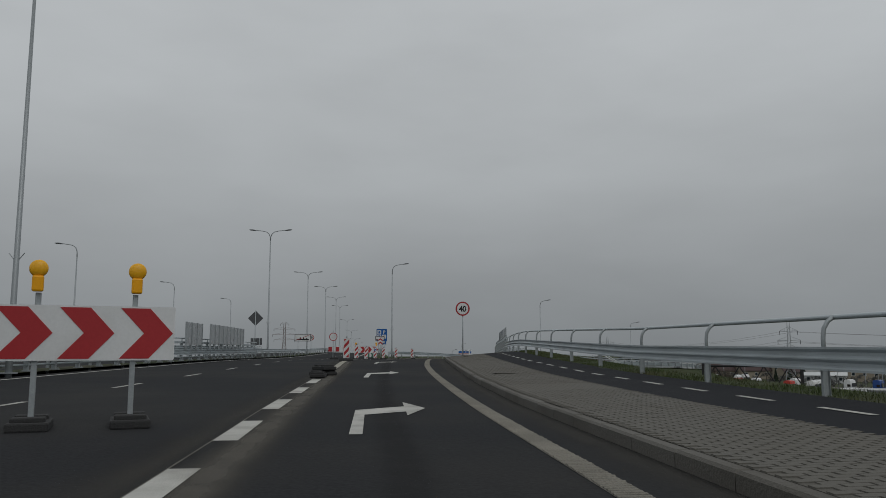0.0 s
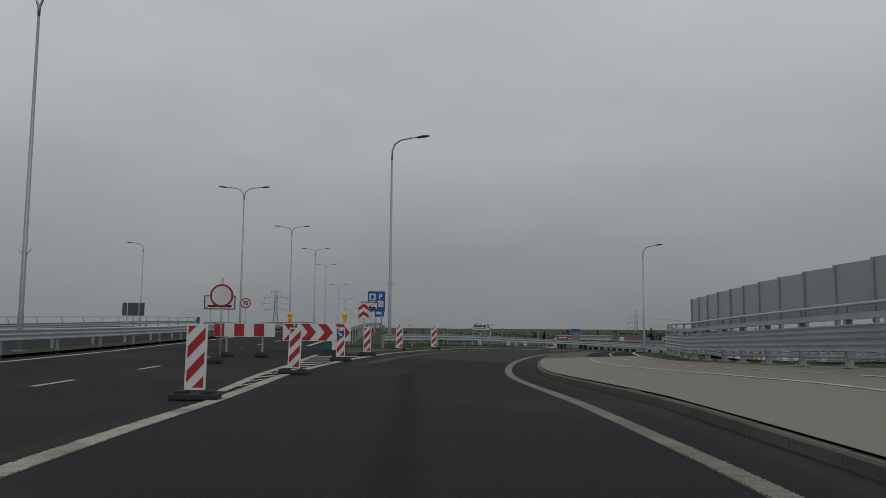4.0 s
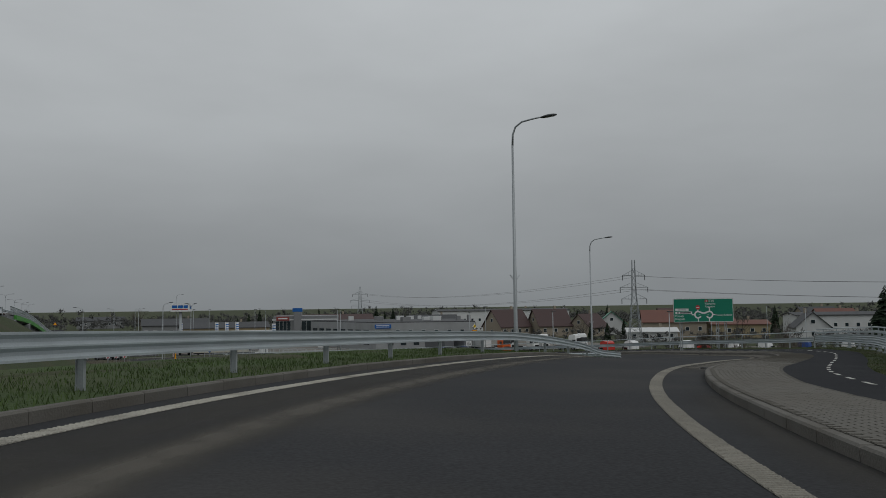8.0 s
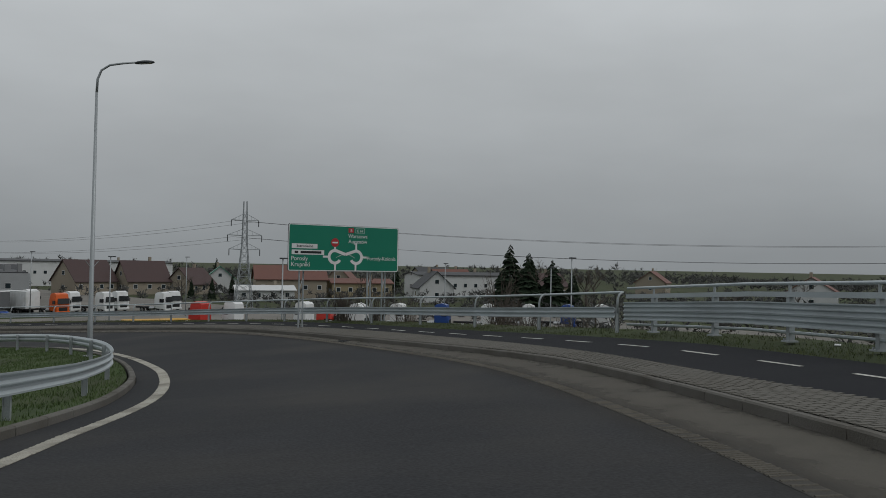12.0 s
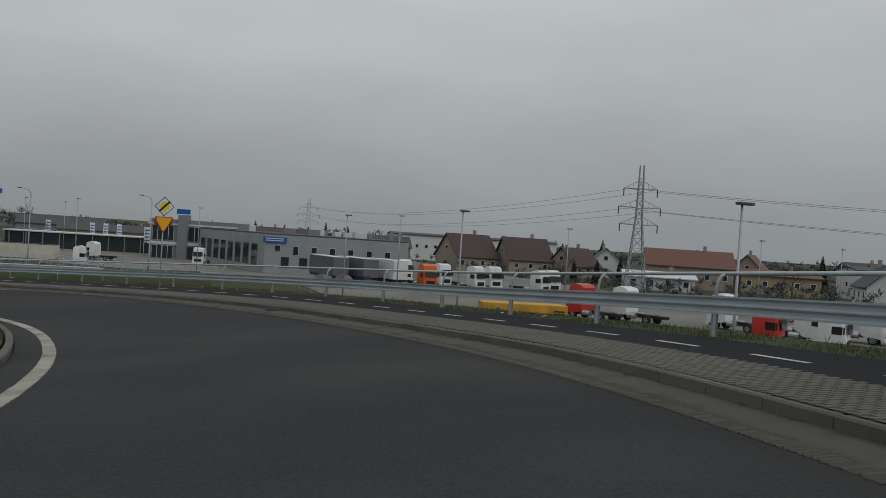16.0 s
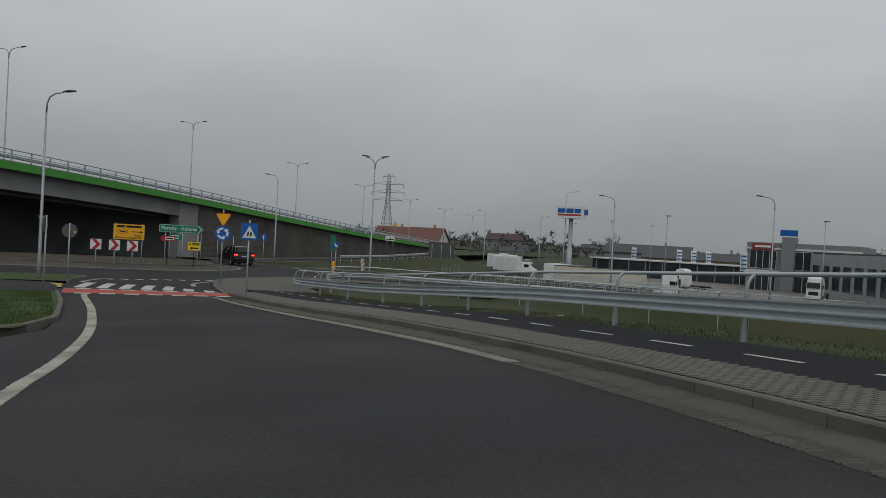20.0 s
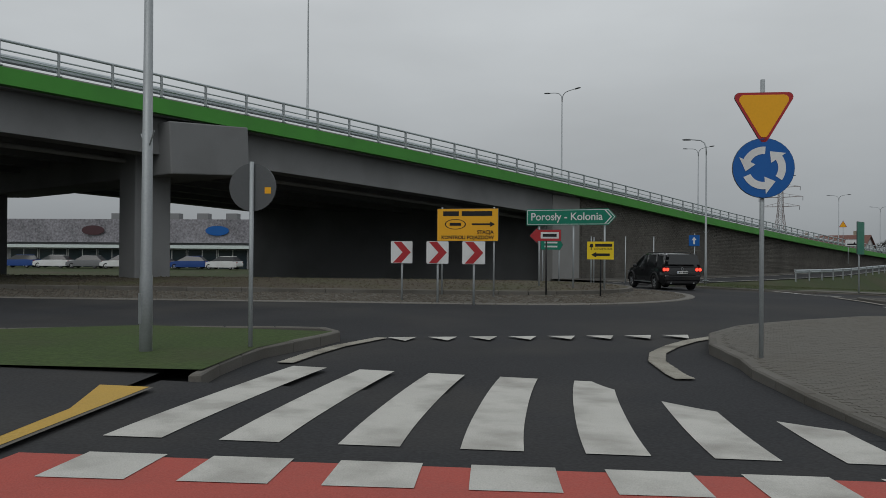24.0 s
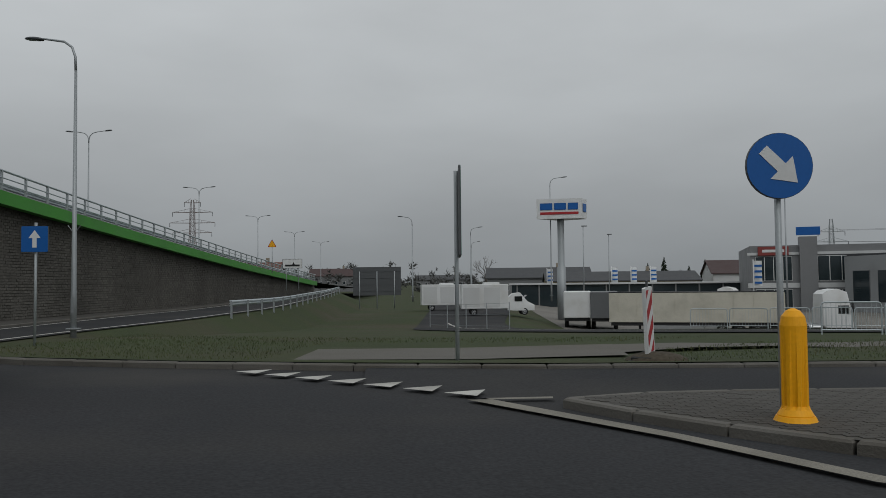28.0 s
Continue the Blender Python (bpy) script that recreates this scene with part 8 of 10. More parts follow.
def facade_window(parent, p, q, u, w, z0, z1, frame_mat, proud=0.04, bars=1):
    """A window on the wall from p to q: u metres along, w wide, between the heights z0 and z1."""
    p, q = Vector(p), Vector(q)
    d = (q - p).normalized()
    yaw = math.degrees(math.atan2(d.y, d.x))
    c = p + d * u
    m = pose(c.x, c.y, 0, 0, 0, yaw)
    fr = part("window", box((0, -proud, (z0 + z1) / 2), (w, 0.08, z1 - z0), 0.01), frame_mat, parent, m=m)
    for k in range(bars):
        x = -w / 2 + w * (k + 0.5) / bars
        part("pane", box((x, -proud - 0.035, (z0 + z1) / 2), (w / bars - 0.1, 0.03, z1 - z0 - 0.12)), GLASS, fr)
    return fr


G0 = -10.6
hall = thing("warehouse", Matrix.Identity(4), "long grey and white truck service hall with dock doors", "building")
prism_part("body", [(51, 352), (61, 309), (87.2, 299), (100, 345), (70, 372)], G0, -2.6, HALL_HAZED, hall, "pale render walls")
prism_part("roof", [(51.3, 351.8), (61.2, 309.4), (87.0, 299.4), (99.6, 345), (70, 371.5)], -2.6, -2.35, ROOF_D, hall, "flat dark roof")
for k in range(7):
    u = 2.5 + k * 3.6
    facade_window(hall, (61, 309), (87.2, 299), u, 1.1, -6.4 if k % 2 else -5.8, -4.6, SIGN_WHITE)
    facade_window(hall, (61, 309), (87.2, 299), u + 1.6, 1.6, -8.9, -6.8, CONC_D)
for k in range(8):
    facade_window(hall, (51, 352), (61, 309), 3.5 + k * 5.0, 3.4, -8.9, -4.6, WALL_G)
part("sign_board", box((0, -0.1, 0), (4.6, 0.2, 1.1), 0.03), SIGN_BLUE, hall, "blue sign board with pale bars", m=pose(62.8, 308.2, -3.6, 0, 0, -20.9))
for z in (-3.35, -3.75):
    part("bar", box((0, -0.22, 0), (3.6, 0.02, 0.16)), SIGN_WHITE, hall, m=pose(62.8, 308.2, z, 0, 0, -20.9))
random.seed(3)
for k in range(14):
    x, y = random.uniform(62, 92), random.uniform(312, 350)
    part("roof_unit", box((0, 0, 0.5), (random.uniform(1, 3), random.uniform(1, 2), random.uniform(0.8, 1.6)), 0.05), (WALL_G, WALL_W)[k % 2], hall, m=pose(x, y, -2.3, 0, 0, random.uniform(-20, 20)))
part("chimney", box((0, 0, 0.9), (0.8, 0.8, 1.8), 0.02), WALL_G, hall, m=pose(86.0, 301.5, -2.4))

office = thing("office_building", pose(1.6, 0, -1.75), "grey two-storey office building with a glazed corner", "building")
prism_part("body", [(38, 357), (58, 352), (64, 375), (43, 380)], G0, 1.0, WALL_G, office, "grey metal cladding")
prism_part("tower", [(44.3, 354.6), (46.6, 354.1), (47.4, 356.5), (45.0, 357.2)], G0, 2.2, WALL_G, office)
for z0, z1 in ((-8.6, -5.4), (-4.2, -0.6)):
    facade_window(office, (38, 357), (58, 352), 3.2, 5.0, z0, z1, SIGN_WHITE, 0.1, 4)
    facade_window(office, (38, 357), (58, 352), 14.6, 11.0, z0, z1, SIGN_WHITE, 0.1, 7)
prism_part("band", [(37.6, 356.9), (58.2, 351.7), (58.3, 352.1), (37.7, 357.3)], -5.2, -4.5, WALL_W, office, "pale band between the storeys")
prism_part("band", [(37.6, 356.9), (58.2, 351.7), (58.3, 352.1), (37.7, 357.3)], -0.4, 0.0, WALL_W, office)
part("sign_board", box((0, -0.2, 0), (4.2, 0.15, 1.3), 0.03), mat("dull_red_board", (0.22, 0.05, 0.045), 0.6), office, "dull red sign board", m=pose(41.0, 356.0, 0.2, 0, 0, -14))
part("bar", box((0, -0.3, 0), (3.0, 0.02, 0.4)), SIGN_WHITE, office, m=pose(41.0, 356.0, 0.2, 0, 0, -14))
part("roof_sign", box((0, 0, 0), (3.2, 0.3, 1.2), 0.03), SIGN_BLUE, office, "small blue roof sign", m=pose(45.5, 354.5, 3.0, 0, 0, -14))

# glass-fronted car showroom seen under the flyover
show = thing("car_showroom", Matrix.Identity(4), "glass-fronted car showroom with a dark printed banner wall", "building")
prism_part("body", [(-96, 243), (-68, 266), (-80, 282), (-108, 258)], -8.2, -1.6, WALL_G, show)
prism_part("banner", [(-96.1, 242.8), (-68.0, 265.8), (-67.8, 265.4), (-95.9, 242.4)], -4.4, -1.5, mat("banner_print", (0.22, 0.215, 0.235), 0.5, 0, 0.6, 0.25, 4), show, "dark grey-violet printed banner")
prism_part("canopy", [(-96.4, 242.4), (-67.7, 265.9), (-67.2, 265.2), (-95.8, 241.7)], -5.1, -4.7, mat("pale_green_band", (0.55, 0.62, 0.60), 0.4), show, "pale green canopy band")
for k in range(9):
    facade_window(show, (-96, 243), (-68, 266), 2.5 + k * 3.9, 3.7, -8.1, -5.2, SIGN_WHITE, 0.15, 2)
for k, u in enumerate((12.0, 28.0)):
    d = Vector((28, 23, 0)).normalized()
    p = Vector((-96, 243, 0)) + d * u
    bm = bmesh.new()
    ring_mesh(bm, 0.0, 1.0, 0, 32)
    for v_ in bm.verts:
        v_.co = Vector((v_.co.x * 1.5, -0.75, v_.co.z * 0.6))
    part("oval", bm, SIGN_BLUE if k else mat("dark_red_print", (0.07, 0.035, 0.04), 0.5), show, m=pose(p.x, p.y, -2.9, 0, 0, 39.4))
random.seed(5)
for k in range(6):
    part("roof_unit", box((0, 0, 0.5), (1.5, 1.2, 1.0), 0.05), WALL_G, show, m=pose(-88 + k * 3.0, 254 + k * 2.4, -1.6, 0, 0, 39))
for k in range(7):
    small_car(gpos(-84 + k * 3.0, 241 + k * 2.6, 130 + random.uniform(-8, 8)), (PAINT_BLUE, TRUCK_W, PAINT_GREY, TRUCK_W, PAINT_GREY, PAINT_BLUE, TRUCK_W)[k], ("blue", "white", "grey", "white", "grey", "blue", "white")[k] + " car parked before the showroom")


def house(x, y, yaw, w, d, eaves, ridge, wall, roof, label, base=None):
    b = base if base is not None else float(ground_height(np.array([x]), np.array([y]))[0]) - 0.1
    h = thing("house", pose(x, y, b, 0, 0, yaw), label, "house", "houses beyond the yards")
    bm = bmesh.new()
    add_box(bm, (0, 0, eaves / 2), (w, d, eaves))
    g = [[bm.verts.new((s * w / 2, -d / 2, eaves)), bm.verts.new((s * w / 2, d / 2, eaves)), bm.verts.new((s * w / 2, 0, ridge - 0.15))] for s in (-1, 1)]
    for q in g:
        bm.faces.new(q)
    part("wall", bm, wall, h)
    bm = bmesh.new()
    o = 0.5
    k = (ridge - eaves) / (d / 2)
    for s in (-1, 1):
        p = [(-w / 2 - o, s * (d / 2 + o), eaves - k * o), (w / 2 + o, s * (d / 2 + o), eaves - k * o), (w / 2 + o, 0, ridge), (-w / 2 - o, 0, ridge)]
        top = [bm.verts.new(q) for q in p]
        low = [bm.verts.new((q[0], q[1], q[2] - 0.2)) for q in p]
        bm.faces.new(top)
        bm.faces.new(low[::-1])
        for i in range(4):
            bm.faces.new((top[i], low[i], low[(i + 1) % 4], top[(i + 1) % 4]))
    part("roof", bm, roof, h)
    part("chimney", box((w * 0.2, 0.6, ridge + 0.3), (0.7, 0.7, 1.6), 0.02), WALL_B, h)
    for s in (-1, 1):
        for k2 in range(max(2, int(w / 3.2))):
            xx = -w / 2 + w * (k2 + 0.5) / max(2, int(w / 3.2))
            wd = part("window", box((xx, s * (d / 2 + 0.02), eaves * 0.55), (1.2, 0.08, 1.3), 0.01), SIGN_WHITE, h)
            part("pane", box((xx, s * (d / 2 + 0.055), eaves * 0.55), (1.0, 0.03, 1.1)), GLASS, wd)
        for zz in (eaves * 0.5, eaves + (ridge - eaves) * 0.32):
            wd = part("window", box((s * (w / 2 + 0.02), 0, zz), (0.08, 1.2, 1.2), 0.01), SIGN_WHITE, h)
            part("pane", box((s * (w / 2 + 0.055), 0, zz), (0.03, 1.0, 1.0)), GLASS, wd)
    return h


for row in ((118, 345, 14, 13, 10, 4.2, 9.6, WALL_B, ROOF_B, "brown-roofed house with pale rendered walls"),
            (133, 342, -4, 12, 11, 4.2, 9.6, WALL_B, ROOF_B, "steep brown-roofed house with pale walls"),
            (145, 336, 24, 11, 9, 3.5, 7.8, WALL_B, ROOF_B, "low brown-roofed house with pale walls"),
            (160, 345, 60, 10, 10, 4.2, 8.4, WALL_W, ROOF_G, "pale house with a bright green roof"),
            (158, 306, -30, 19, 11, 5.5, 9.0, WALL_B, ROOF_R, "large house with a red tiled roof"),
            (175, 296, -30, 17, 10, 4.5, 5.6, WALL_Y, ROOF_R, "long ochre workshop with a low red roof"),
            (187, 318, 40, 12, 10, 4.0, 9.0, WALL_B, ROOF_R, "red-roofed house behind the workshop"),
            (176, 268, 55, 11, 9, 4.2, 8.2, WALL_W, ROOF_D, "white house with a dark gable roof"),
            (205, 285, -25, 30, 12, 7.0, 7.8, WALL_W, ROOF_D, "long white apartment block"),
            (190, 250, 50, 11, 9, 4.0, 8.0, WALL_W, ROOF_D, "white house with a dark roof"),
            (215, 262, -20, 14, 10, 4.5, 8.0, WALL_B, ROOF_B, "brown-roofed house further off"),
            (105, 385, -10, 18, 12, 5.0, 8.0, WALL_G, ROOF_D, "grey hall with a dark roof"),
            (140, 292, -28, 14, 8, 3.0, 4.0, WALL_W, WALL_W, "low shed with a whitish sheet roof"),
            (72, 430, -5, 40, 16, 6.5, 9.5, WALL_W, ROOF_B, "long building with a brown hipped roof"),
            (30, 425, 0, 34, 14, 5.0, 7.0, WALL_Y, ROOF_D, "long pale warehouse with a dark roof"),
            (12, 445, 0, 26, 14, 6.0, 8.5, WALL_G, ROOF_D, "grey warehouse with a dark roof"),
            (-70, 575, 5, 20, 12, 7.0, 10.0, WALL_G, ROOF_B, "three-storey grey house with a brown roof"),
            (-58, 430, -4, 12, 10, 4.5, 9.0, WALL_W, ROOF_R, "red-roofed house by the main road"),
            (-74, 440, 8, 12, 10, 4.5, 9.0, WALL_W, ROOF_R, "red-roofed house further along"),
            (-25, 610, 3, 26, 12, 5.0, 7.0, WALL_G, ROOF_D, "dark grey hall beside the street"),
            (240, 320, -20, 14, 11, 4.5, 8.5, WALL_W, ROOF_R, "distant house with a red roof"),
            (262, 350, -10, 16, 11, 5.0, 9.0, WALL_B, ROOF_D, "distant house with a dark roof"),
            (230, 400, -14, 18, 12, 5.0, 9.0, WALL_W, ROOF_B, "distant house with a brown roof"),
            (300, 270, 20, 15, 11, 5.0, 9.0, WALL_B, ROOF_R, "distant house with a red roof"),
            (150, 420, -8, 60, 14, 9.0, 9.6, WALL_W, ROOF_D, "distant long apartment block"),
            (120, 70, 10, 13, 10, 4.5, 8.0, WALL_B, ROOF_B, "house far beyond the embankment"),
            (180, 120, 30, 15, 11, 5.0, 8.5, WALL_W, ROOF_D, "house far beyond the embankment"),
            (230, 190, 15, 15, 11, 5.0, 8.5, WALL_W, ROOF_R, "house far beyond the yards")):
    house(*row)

# long dark canopy building behind the yard
can = thing("canopy_hall", gpos(28, 385, -6), "long low glass hall with a thin white roof edge", "building")
part("body", box((0, 0, 2.0), (46, 10, 4.0), 0.03), GLASS, can)
part("roof", box((0, 0, 4.15), (47, 11, 0.3), 0.03), WALL_W, can)
for k in range(12):
    part("post", box((-22 + k * 4, -5.05, 2.0), (0.25, 0.15, 4.0)), WALL_G, can)


# ---------------------------------------------------------------- tall sign, flags, pylons
tallsign = thing("pylon_sign", gpos(9.6, 325.5, -6), "tall white box sign with blue emblem on a grey pole", "advert sign")
part("pole", done(tube([(0, 0, -0.5), (0, 0, 6.0), (0, 0, 6.05), (0, 0, 11.6)], [0.5, 0.5, 0.38, 0.38], 16), "pole", MAST, True), MAST, tallsign)
bm = bmesh.new()
tri_pts = [(-2.6, -0.9), (2.3, -0.9), (2.9, 0.9), (-0.2, 2.4)]
a = [bm.verts.new((x, y, 11.4)) for x, y in tri_pts]
b = [bm.verts.new((x, y, 13.6)) for x, y in tri_pts]
bm.faces.new(a[::-1]), bm.faces.new(b)
for i in range(4):
    bm.faces.new((a[i], a[(i + 1) % 4], b[(i + 1) % 4], b[i]))
part("sign_box", bm, SIGN_WHITE, tallsign, "white three-sided sign box")
for x0, x1 in ((-2.2, -0.85), (-0.65, 0.65), (0.85, 1.95)):
    part("emblem", box(((x0 + x1) / 2, -0.93, 12.75), (x1 - x0, 0.04, 0.75), 0.05), SIGN_BLUE, tallsign, "blue block of the emblem")
part("emblem_stripe", box((-0.1, -0.93, 12.0), (4.2, 0.04, 0.28), 0.02), SIGN_RED, tallsign, "red stripe under the emblem")
part("emblem_side", box((2.66, 0, 12.6), (0.05, 1.1, 0.9), 0.02, Euler((0, 0, radians(-18))).to_matrix()), SIGN_BLUE, tallsign)


def flag(x, y, label, stripes_=True):
    f = thing("flag", gpos(x, y, random.uniform(-10, 10)), label, "flag", "flags at the yard")
    part("pole", done(tube([(0, 0, 0), (0, 0, 7.4)], 0.06, 8), "pole", SIGN_WHITE, True), SIGN_WHITE, f)
    bm = bmesh.new()
    cols, rows = 5, 10
    g = [[bm.verts.new((0.08 + 1.1 * i / cols, 0.12 * math.sin(i * 1.1 + j * 0.35), 3.6 + 3.6 * j / rows)) for i in range(cols + 1)] for j in range(rows + 1)]
    for j in range(rows):
        for i in range(cols):
            bm.faces.new((g[j][i], g[j][i + 1], g[j + 1][i + 1], g[j + 1][i]))
    part("cloth", done(bm, "cloth", SIGN_WHITE, True), SIGN_WHITE, f)
    if stripes_:
        for z in (4.1, 4.9, 5.7, 6.5):
            part("stripe", box((0.62, -0.13, z), (1.0, 0.02, 0.3)), SIGN_BLUE, f)
    return f


for x, y in ((24, 392), (27.5, 391), (31, 390), (52, 388), (57, 387), (62, 386), (38.5, 352), (12, 400)):
    flag(x, y, "tall white banner flag with blue bars")


def pylon(m, height, label, width=4.2, arms=((0.55, 0.9), (0.68, 1.0), (0.82, 0.8)), reach=4.6, paint=None):
    p = thing("power_pylon", m, label, "pylon")
    paint = paint or MAST
    def half(z):
        u = z / height
        return (width / 2 - 0.6) * max(0.0, 1 - u / 0.6) ** 1.1 + 0.15 * width - 0.5 * max(0.0, u - 0.55)
    bm = bmesh.new()
    levels = np.linspace(0, height * 0.9, 13)
    for sx in (-1, 1):
        for sy in (-1, 1):
            part("leg", tube([(sx * half(z), sy * half(z), z) for z in levels] + [(sx * 0.3, sy * 0.3, height)], 0.09, 5), paint, p)
    bm = bmesh.new()
    for z0, z1 in zip(levels, levels[1:]):
        a, b = half(z0), half(z1)
        for (x0, y0), (x1, y1) in (((1, 1), (-1, 1)), ((-1, 1), (-1, -1)), ((-1, -1), (1, -1)), ((1, -1), (1, 1))):
            add_tube(bm, [(x0 * a, y0 * a, z0), (x1 * b, y1 * b, z1)], 0.045, 4)
            add_tube(bm, [(x1 * a, y1 * a, z0), (x0 * b, y0 * b, z1)], 0.045, 4)
            add_tube(bm, [(x0 * b, y0 * b, z1), (x1 * b, y1 * b, z1)], 0.045, 4)
    tagged(part("bracing", bm, paint, p), kind="stuff")
    for f_, share in arms:
        z = height * f_
        r = reach * share
        bm = bmesh.new()
        for s in (-1, 1):
            h_ = half(z)
            for sy in (-1, 1):
                add_tube(bm, [(s * h_, sy * h_, z), (s * r, 0, z + 0.1)], 0.1, 4)
            add_tube(bm, [(s * h_, 0, z + 1.3), (s * r, 0, z + 0.1)], 0.06, 4)
            for k in (0.35, 0.65):
                add_tube(bm, [(s * (h_ + (r - h_) * k), 0, z + 1.3 * (1 - k)), (s * (h_ + (r - h_) * k), 0, z)], 0.04, 4)
        tagged(part("cross_arm", bm, paint, p), kind="stuff")
        for s in (-1, 1):
            part("insulator", done(tube([(s * r, 0, z + 0.1), (s * r, 0, z - 1.2)], 0.09, 6), "insulator", LAMP), LAMP, p)
    return p


pylon(gpos(115.1, 263.1, -25), 21.8, "grey lattice power pylon behind the yard", 3.6, reach=3.4)
pylon(gpos(100.5, 480, -10), 21.5, "grey lattice power pylon in the distance", 4.6)
pylon(pose(-93.1, 475.5, -7, 0, 0, 5), 28.0, "tall lattice power pylon with four pairs of arms", 5.0, ((0.63, 0.86), (0.74, 1.0), (0.857, 0.88), (0.965, 0.36)), 7.0, mat("pylon_red_grey", (0.2, 0.165, 0.16), 0.6, 0.3))
pylon(gpos(235, 120, -60), 23.0, "grey lattice power pylon far off", 4.6)
for dz, off in ((14.5, 4.2), (14.5, -4.2), (17.8, 3.0), (17.8, -3.0)):
    for a, b in (((115.1, 263.1), (100.5, 480)), ((115.1, 263.1), (235, 120))):
        pts = []
        for k in range(21):
            u = k / 20
            pts.append((a[0] + (b[0] - a[0]) * u + off * 0.9, a[1] + (b[1] - a[1]) * u + off * 0.4, -9 + dz - 3.5 * 4 * u * (1 - u)))
        solo("power_line", done(tube(pts, 0.025, 5), "power_line", BLACK), "thin dark overhead power line between pylons", "cable")

# yard lamps: plain masts with one flat head
def yard_lamp(x, y, top, label):
    z = float(ground_height(np.array([x]), np.array([y]))[0])
    l_ = thing("yard_lamp", pose(x, y, z), label, "street lamp", "yard lamps")
    part("mast", done(tube([(0, 0, -0.3), (0, 0, top - z)], [0.09, 0.05], 10), "mast", MAST, True), MAST, l_)
    part("head", box((0.15, 0, top - z), (0.75, 0.35, 0.12), 0.03), LAMP, l_, "flat dark floodlight head")


for x, y, z in ((63.0, 178.1, 0.8), (62.3, 207.7, 0.8), (60.75, 239.3, 0.6), (88.6, 167.1, 1.4), (27.5, 306.8, 1.6), (95, 250, 1.2), (118, 238, 1.2), (74, 262, 1.6), (48, 300, 1.4), (14, 345, 1.8), (20, 365, 1.8), (96.5, 175, 0.5), (112, 205, 0.8), (140, 245, 1.0)):
    yard_lamp(x, y, z, "slim grey yard lamp with a flat head")


# ---------------------------------------------------------------- fences in the yards
def hoop_fence(pts, label, gap=2.0, high=1.1):
    """Tubular safety fence: separate hoops with thin uprights."""
    top = thing("hoop_fence", Matrix.Identity(4), label, "fence")
    pts = [Vector(p) for p in pts]
    ln = np.concatenate([[0], np.cumsum([(b - a).length for a, b in zip(pts, pts[1:])])])
    n = max(1, int(ln[-1] / gap))
    at_ = np.linspace(0, ln[-1], n + 1)
    q = np.stack([np.interp(at_, ln, [p[k] for p in pts]) for k in range(3)], -1)
    for a, b in zip(q[:-1], q[1:]):
        d = Vector(b - a)
        yaw = math.degrees(math.atan2(d.y, d.x))
        l_ = d.length - 0.12
        bm = bmesh.new()
        add_tube(bm, [(0, 0, 0), (0, 0, high - 0.12), (0.04, 0, high - 0.03), (0.12, 0, high), (l_ - 0.12, 0, high), (l_ - 0.04, 0, high - 0.03), (l_, 0, high - 0.12), (l_, 0, 0)], 0.028, 6)
        add_tube(bm, [(0, 0, 0.16), (l_, 0, 0.16)], 0.02, 5)
        hoop = part("panel", bm, GALV, top, m=pose(*a, 0, 0, yaw))
        bm = bmesh.new()
        for k in range(1, 12):
            add_tube(bm, [(l_ * k / 12, 0, 0.16), (l_ * k / 12, 0, high)], 0.009, 4)
        tagged(part("bar_row", bm, GALV, hoop), kind="stuff")
    return top


gz_ = lambda x, y: float(ground_height(np.array([x]), np.array([y]))[0]) + 0.03
hoop_fence([(x, y, gz_(x, y)) for x, y in ((13.5, 281.5), (20, 279.5), (34, 278), (50, 277))], "galvanised hoop fence before the truck yard")
hoop_fence([(x, y, gz_(x, y)) for x, y in ((14, 264.5), (24, 263.2), (40, 262.6))], "galvanised hoop fence along the footpath")
hoop_fence([(20.5, 236.2, -7.0), (30, 237.0, -7.05), (44, 238.5, -7.2)], "galvanised hoop fence beside the eastern arm")
for x0, y0, x1, y1 in ((58, 255, 64, 190), (64, 190, 66, 130), (-2, 292, 3.5, 283)):
    fence = thing("mesh_fence", Matrix.Identity(4), "thin grey post and wire fence", "fence")
    n = int(math.hypot(x1 - x0, y1 - y0) / 2.5)
    wires = [[], [], []]
    for k in range(n + 1):
        x, y = x0 + (x1 - x0) * k / n, y0 + (y1 - y0) * k / n
        z = gz_(x, y)
        part("post", done(tube([(x, y, z - 0.3), (x, y, z + 1.6)], 0.03, 6), "post", POST), POST, fence)
        for i, h_ in enumerate((0.2, 0.9, 1.55)):
            wires[i].append((x, y, z + h_))
    for w_ in wires:
        part("wire", done(tube(w_, 0.012, 4), "wire", POST), POST, fence)
# railway mast frame and steps below the first bridge
stair = thing("embankment_stair", pose(11.3, 56.5, 0.3, 0, 0, -90), "steep metal maintenance stair with white handrails", "stair")
for s in (-0.5, 0.5):
    part("handrail", done(tube([(s, -0.4, 1.1), (s, 0, 1.15), (s, 6.0, -2.6), (s, 6.0, -3.6)], 0.03, 8), "handrail", SIGN_WHITE, True), SIGN_WHITE, stair)
    part("stringer", done(tube([(s, 0, 0.0), (s, 6.0, -3.75)], 0.05, 6), "stringer", GALV), GALV, stair)
    for k in range(3):
        part("baluster", done(tube([(s, 1.0 + k * 2, -0.62 - k * 1.25), (s, 1.0 + k * 2, 0.53 - k * 1.25)], 0.025, 6), "baluster", SIGN_WHITE), SIGN_WHITE, stair)
for k in range(16):
    part("step", box((0, 0.2 + k * 0.37, -0.12 - k * 0.23), (0.95, 0.28, 0.04), 0.005), GALV, stair)


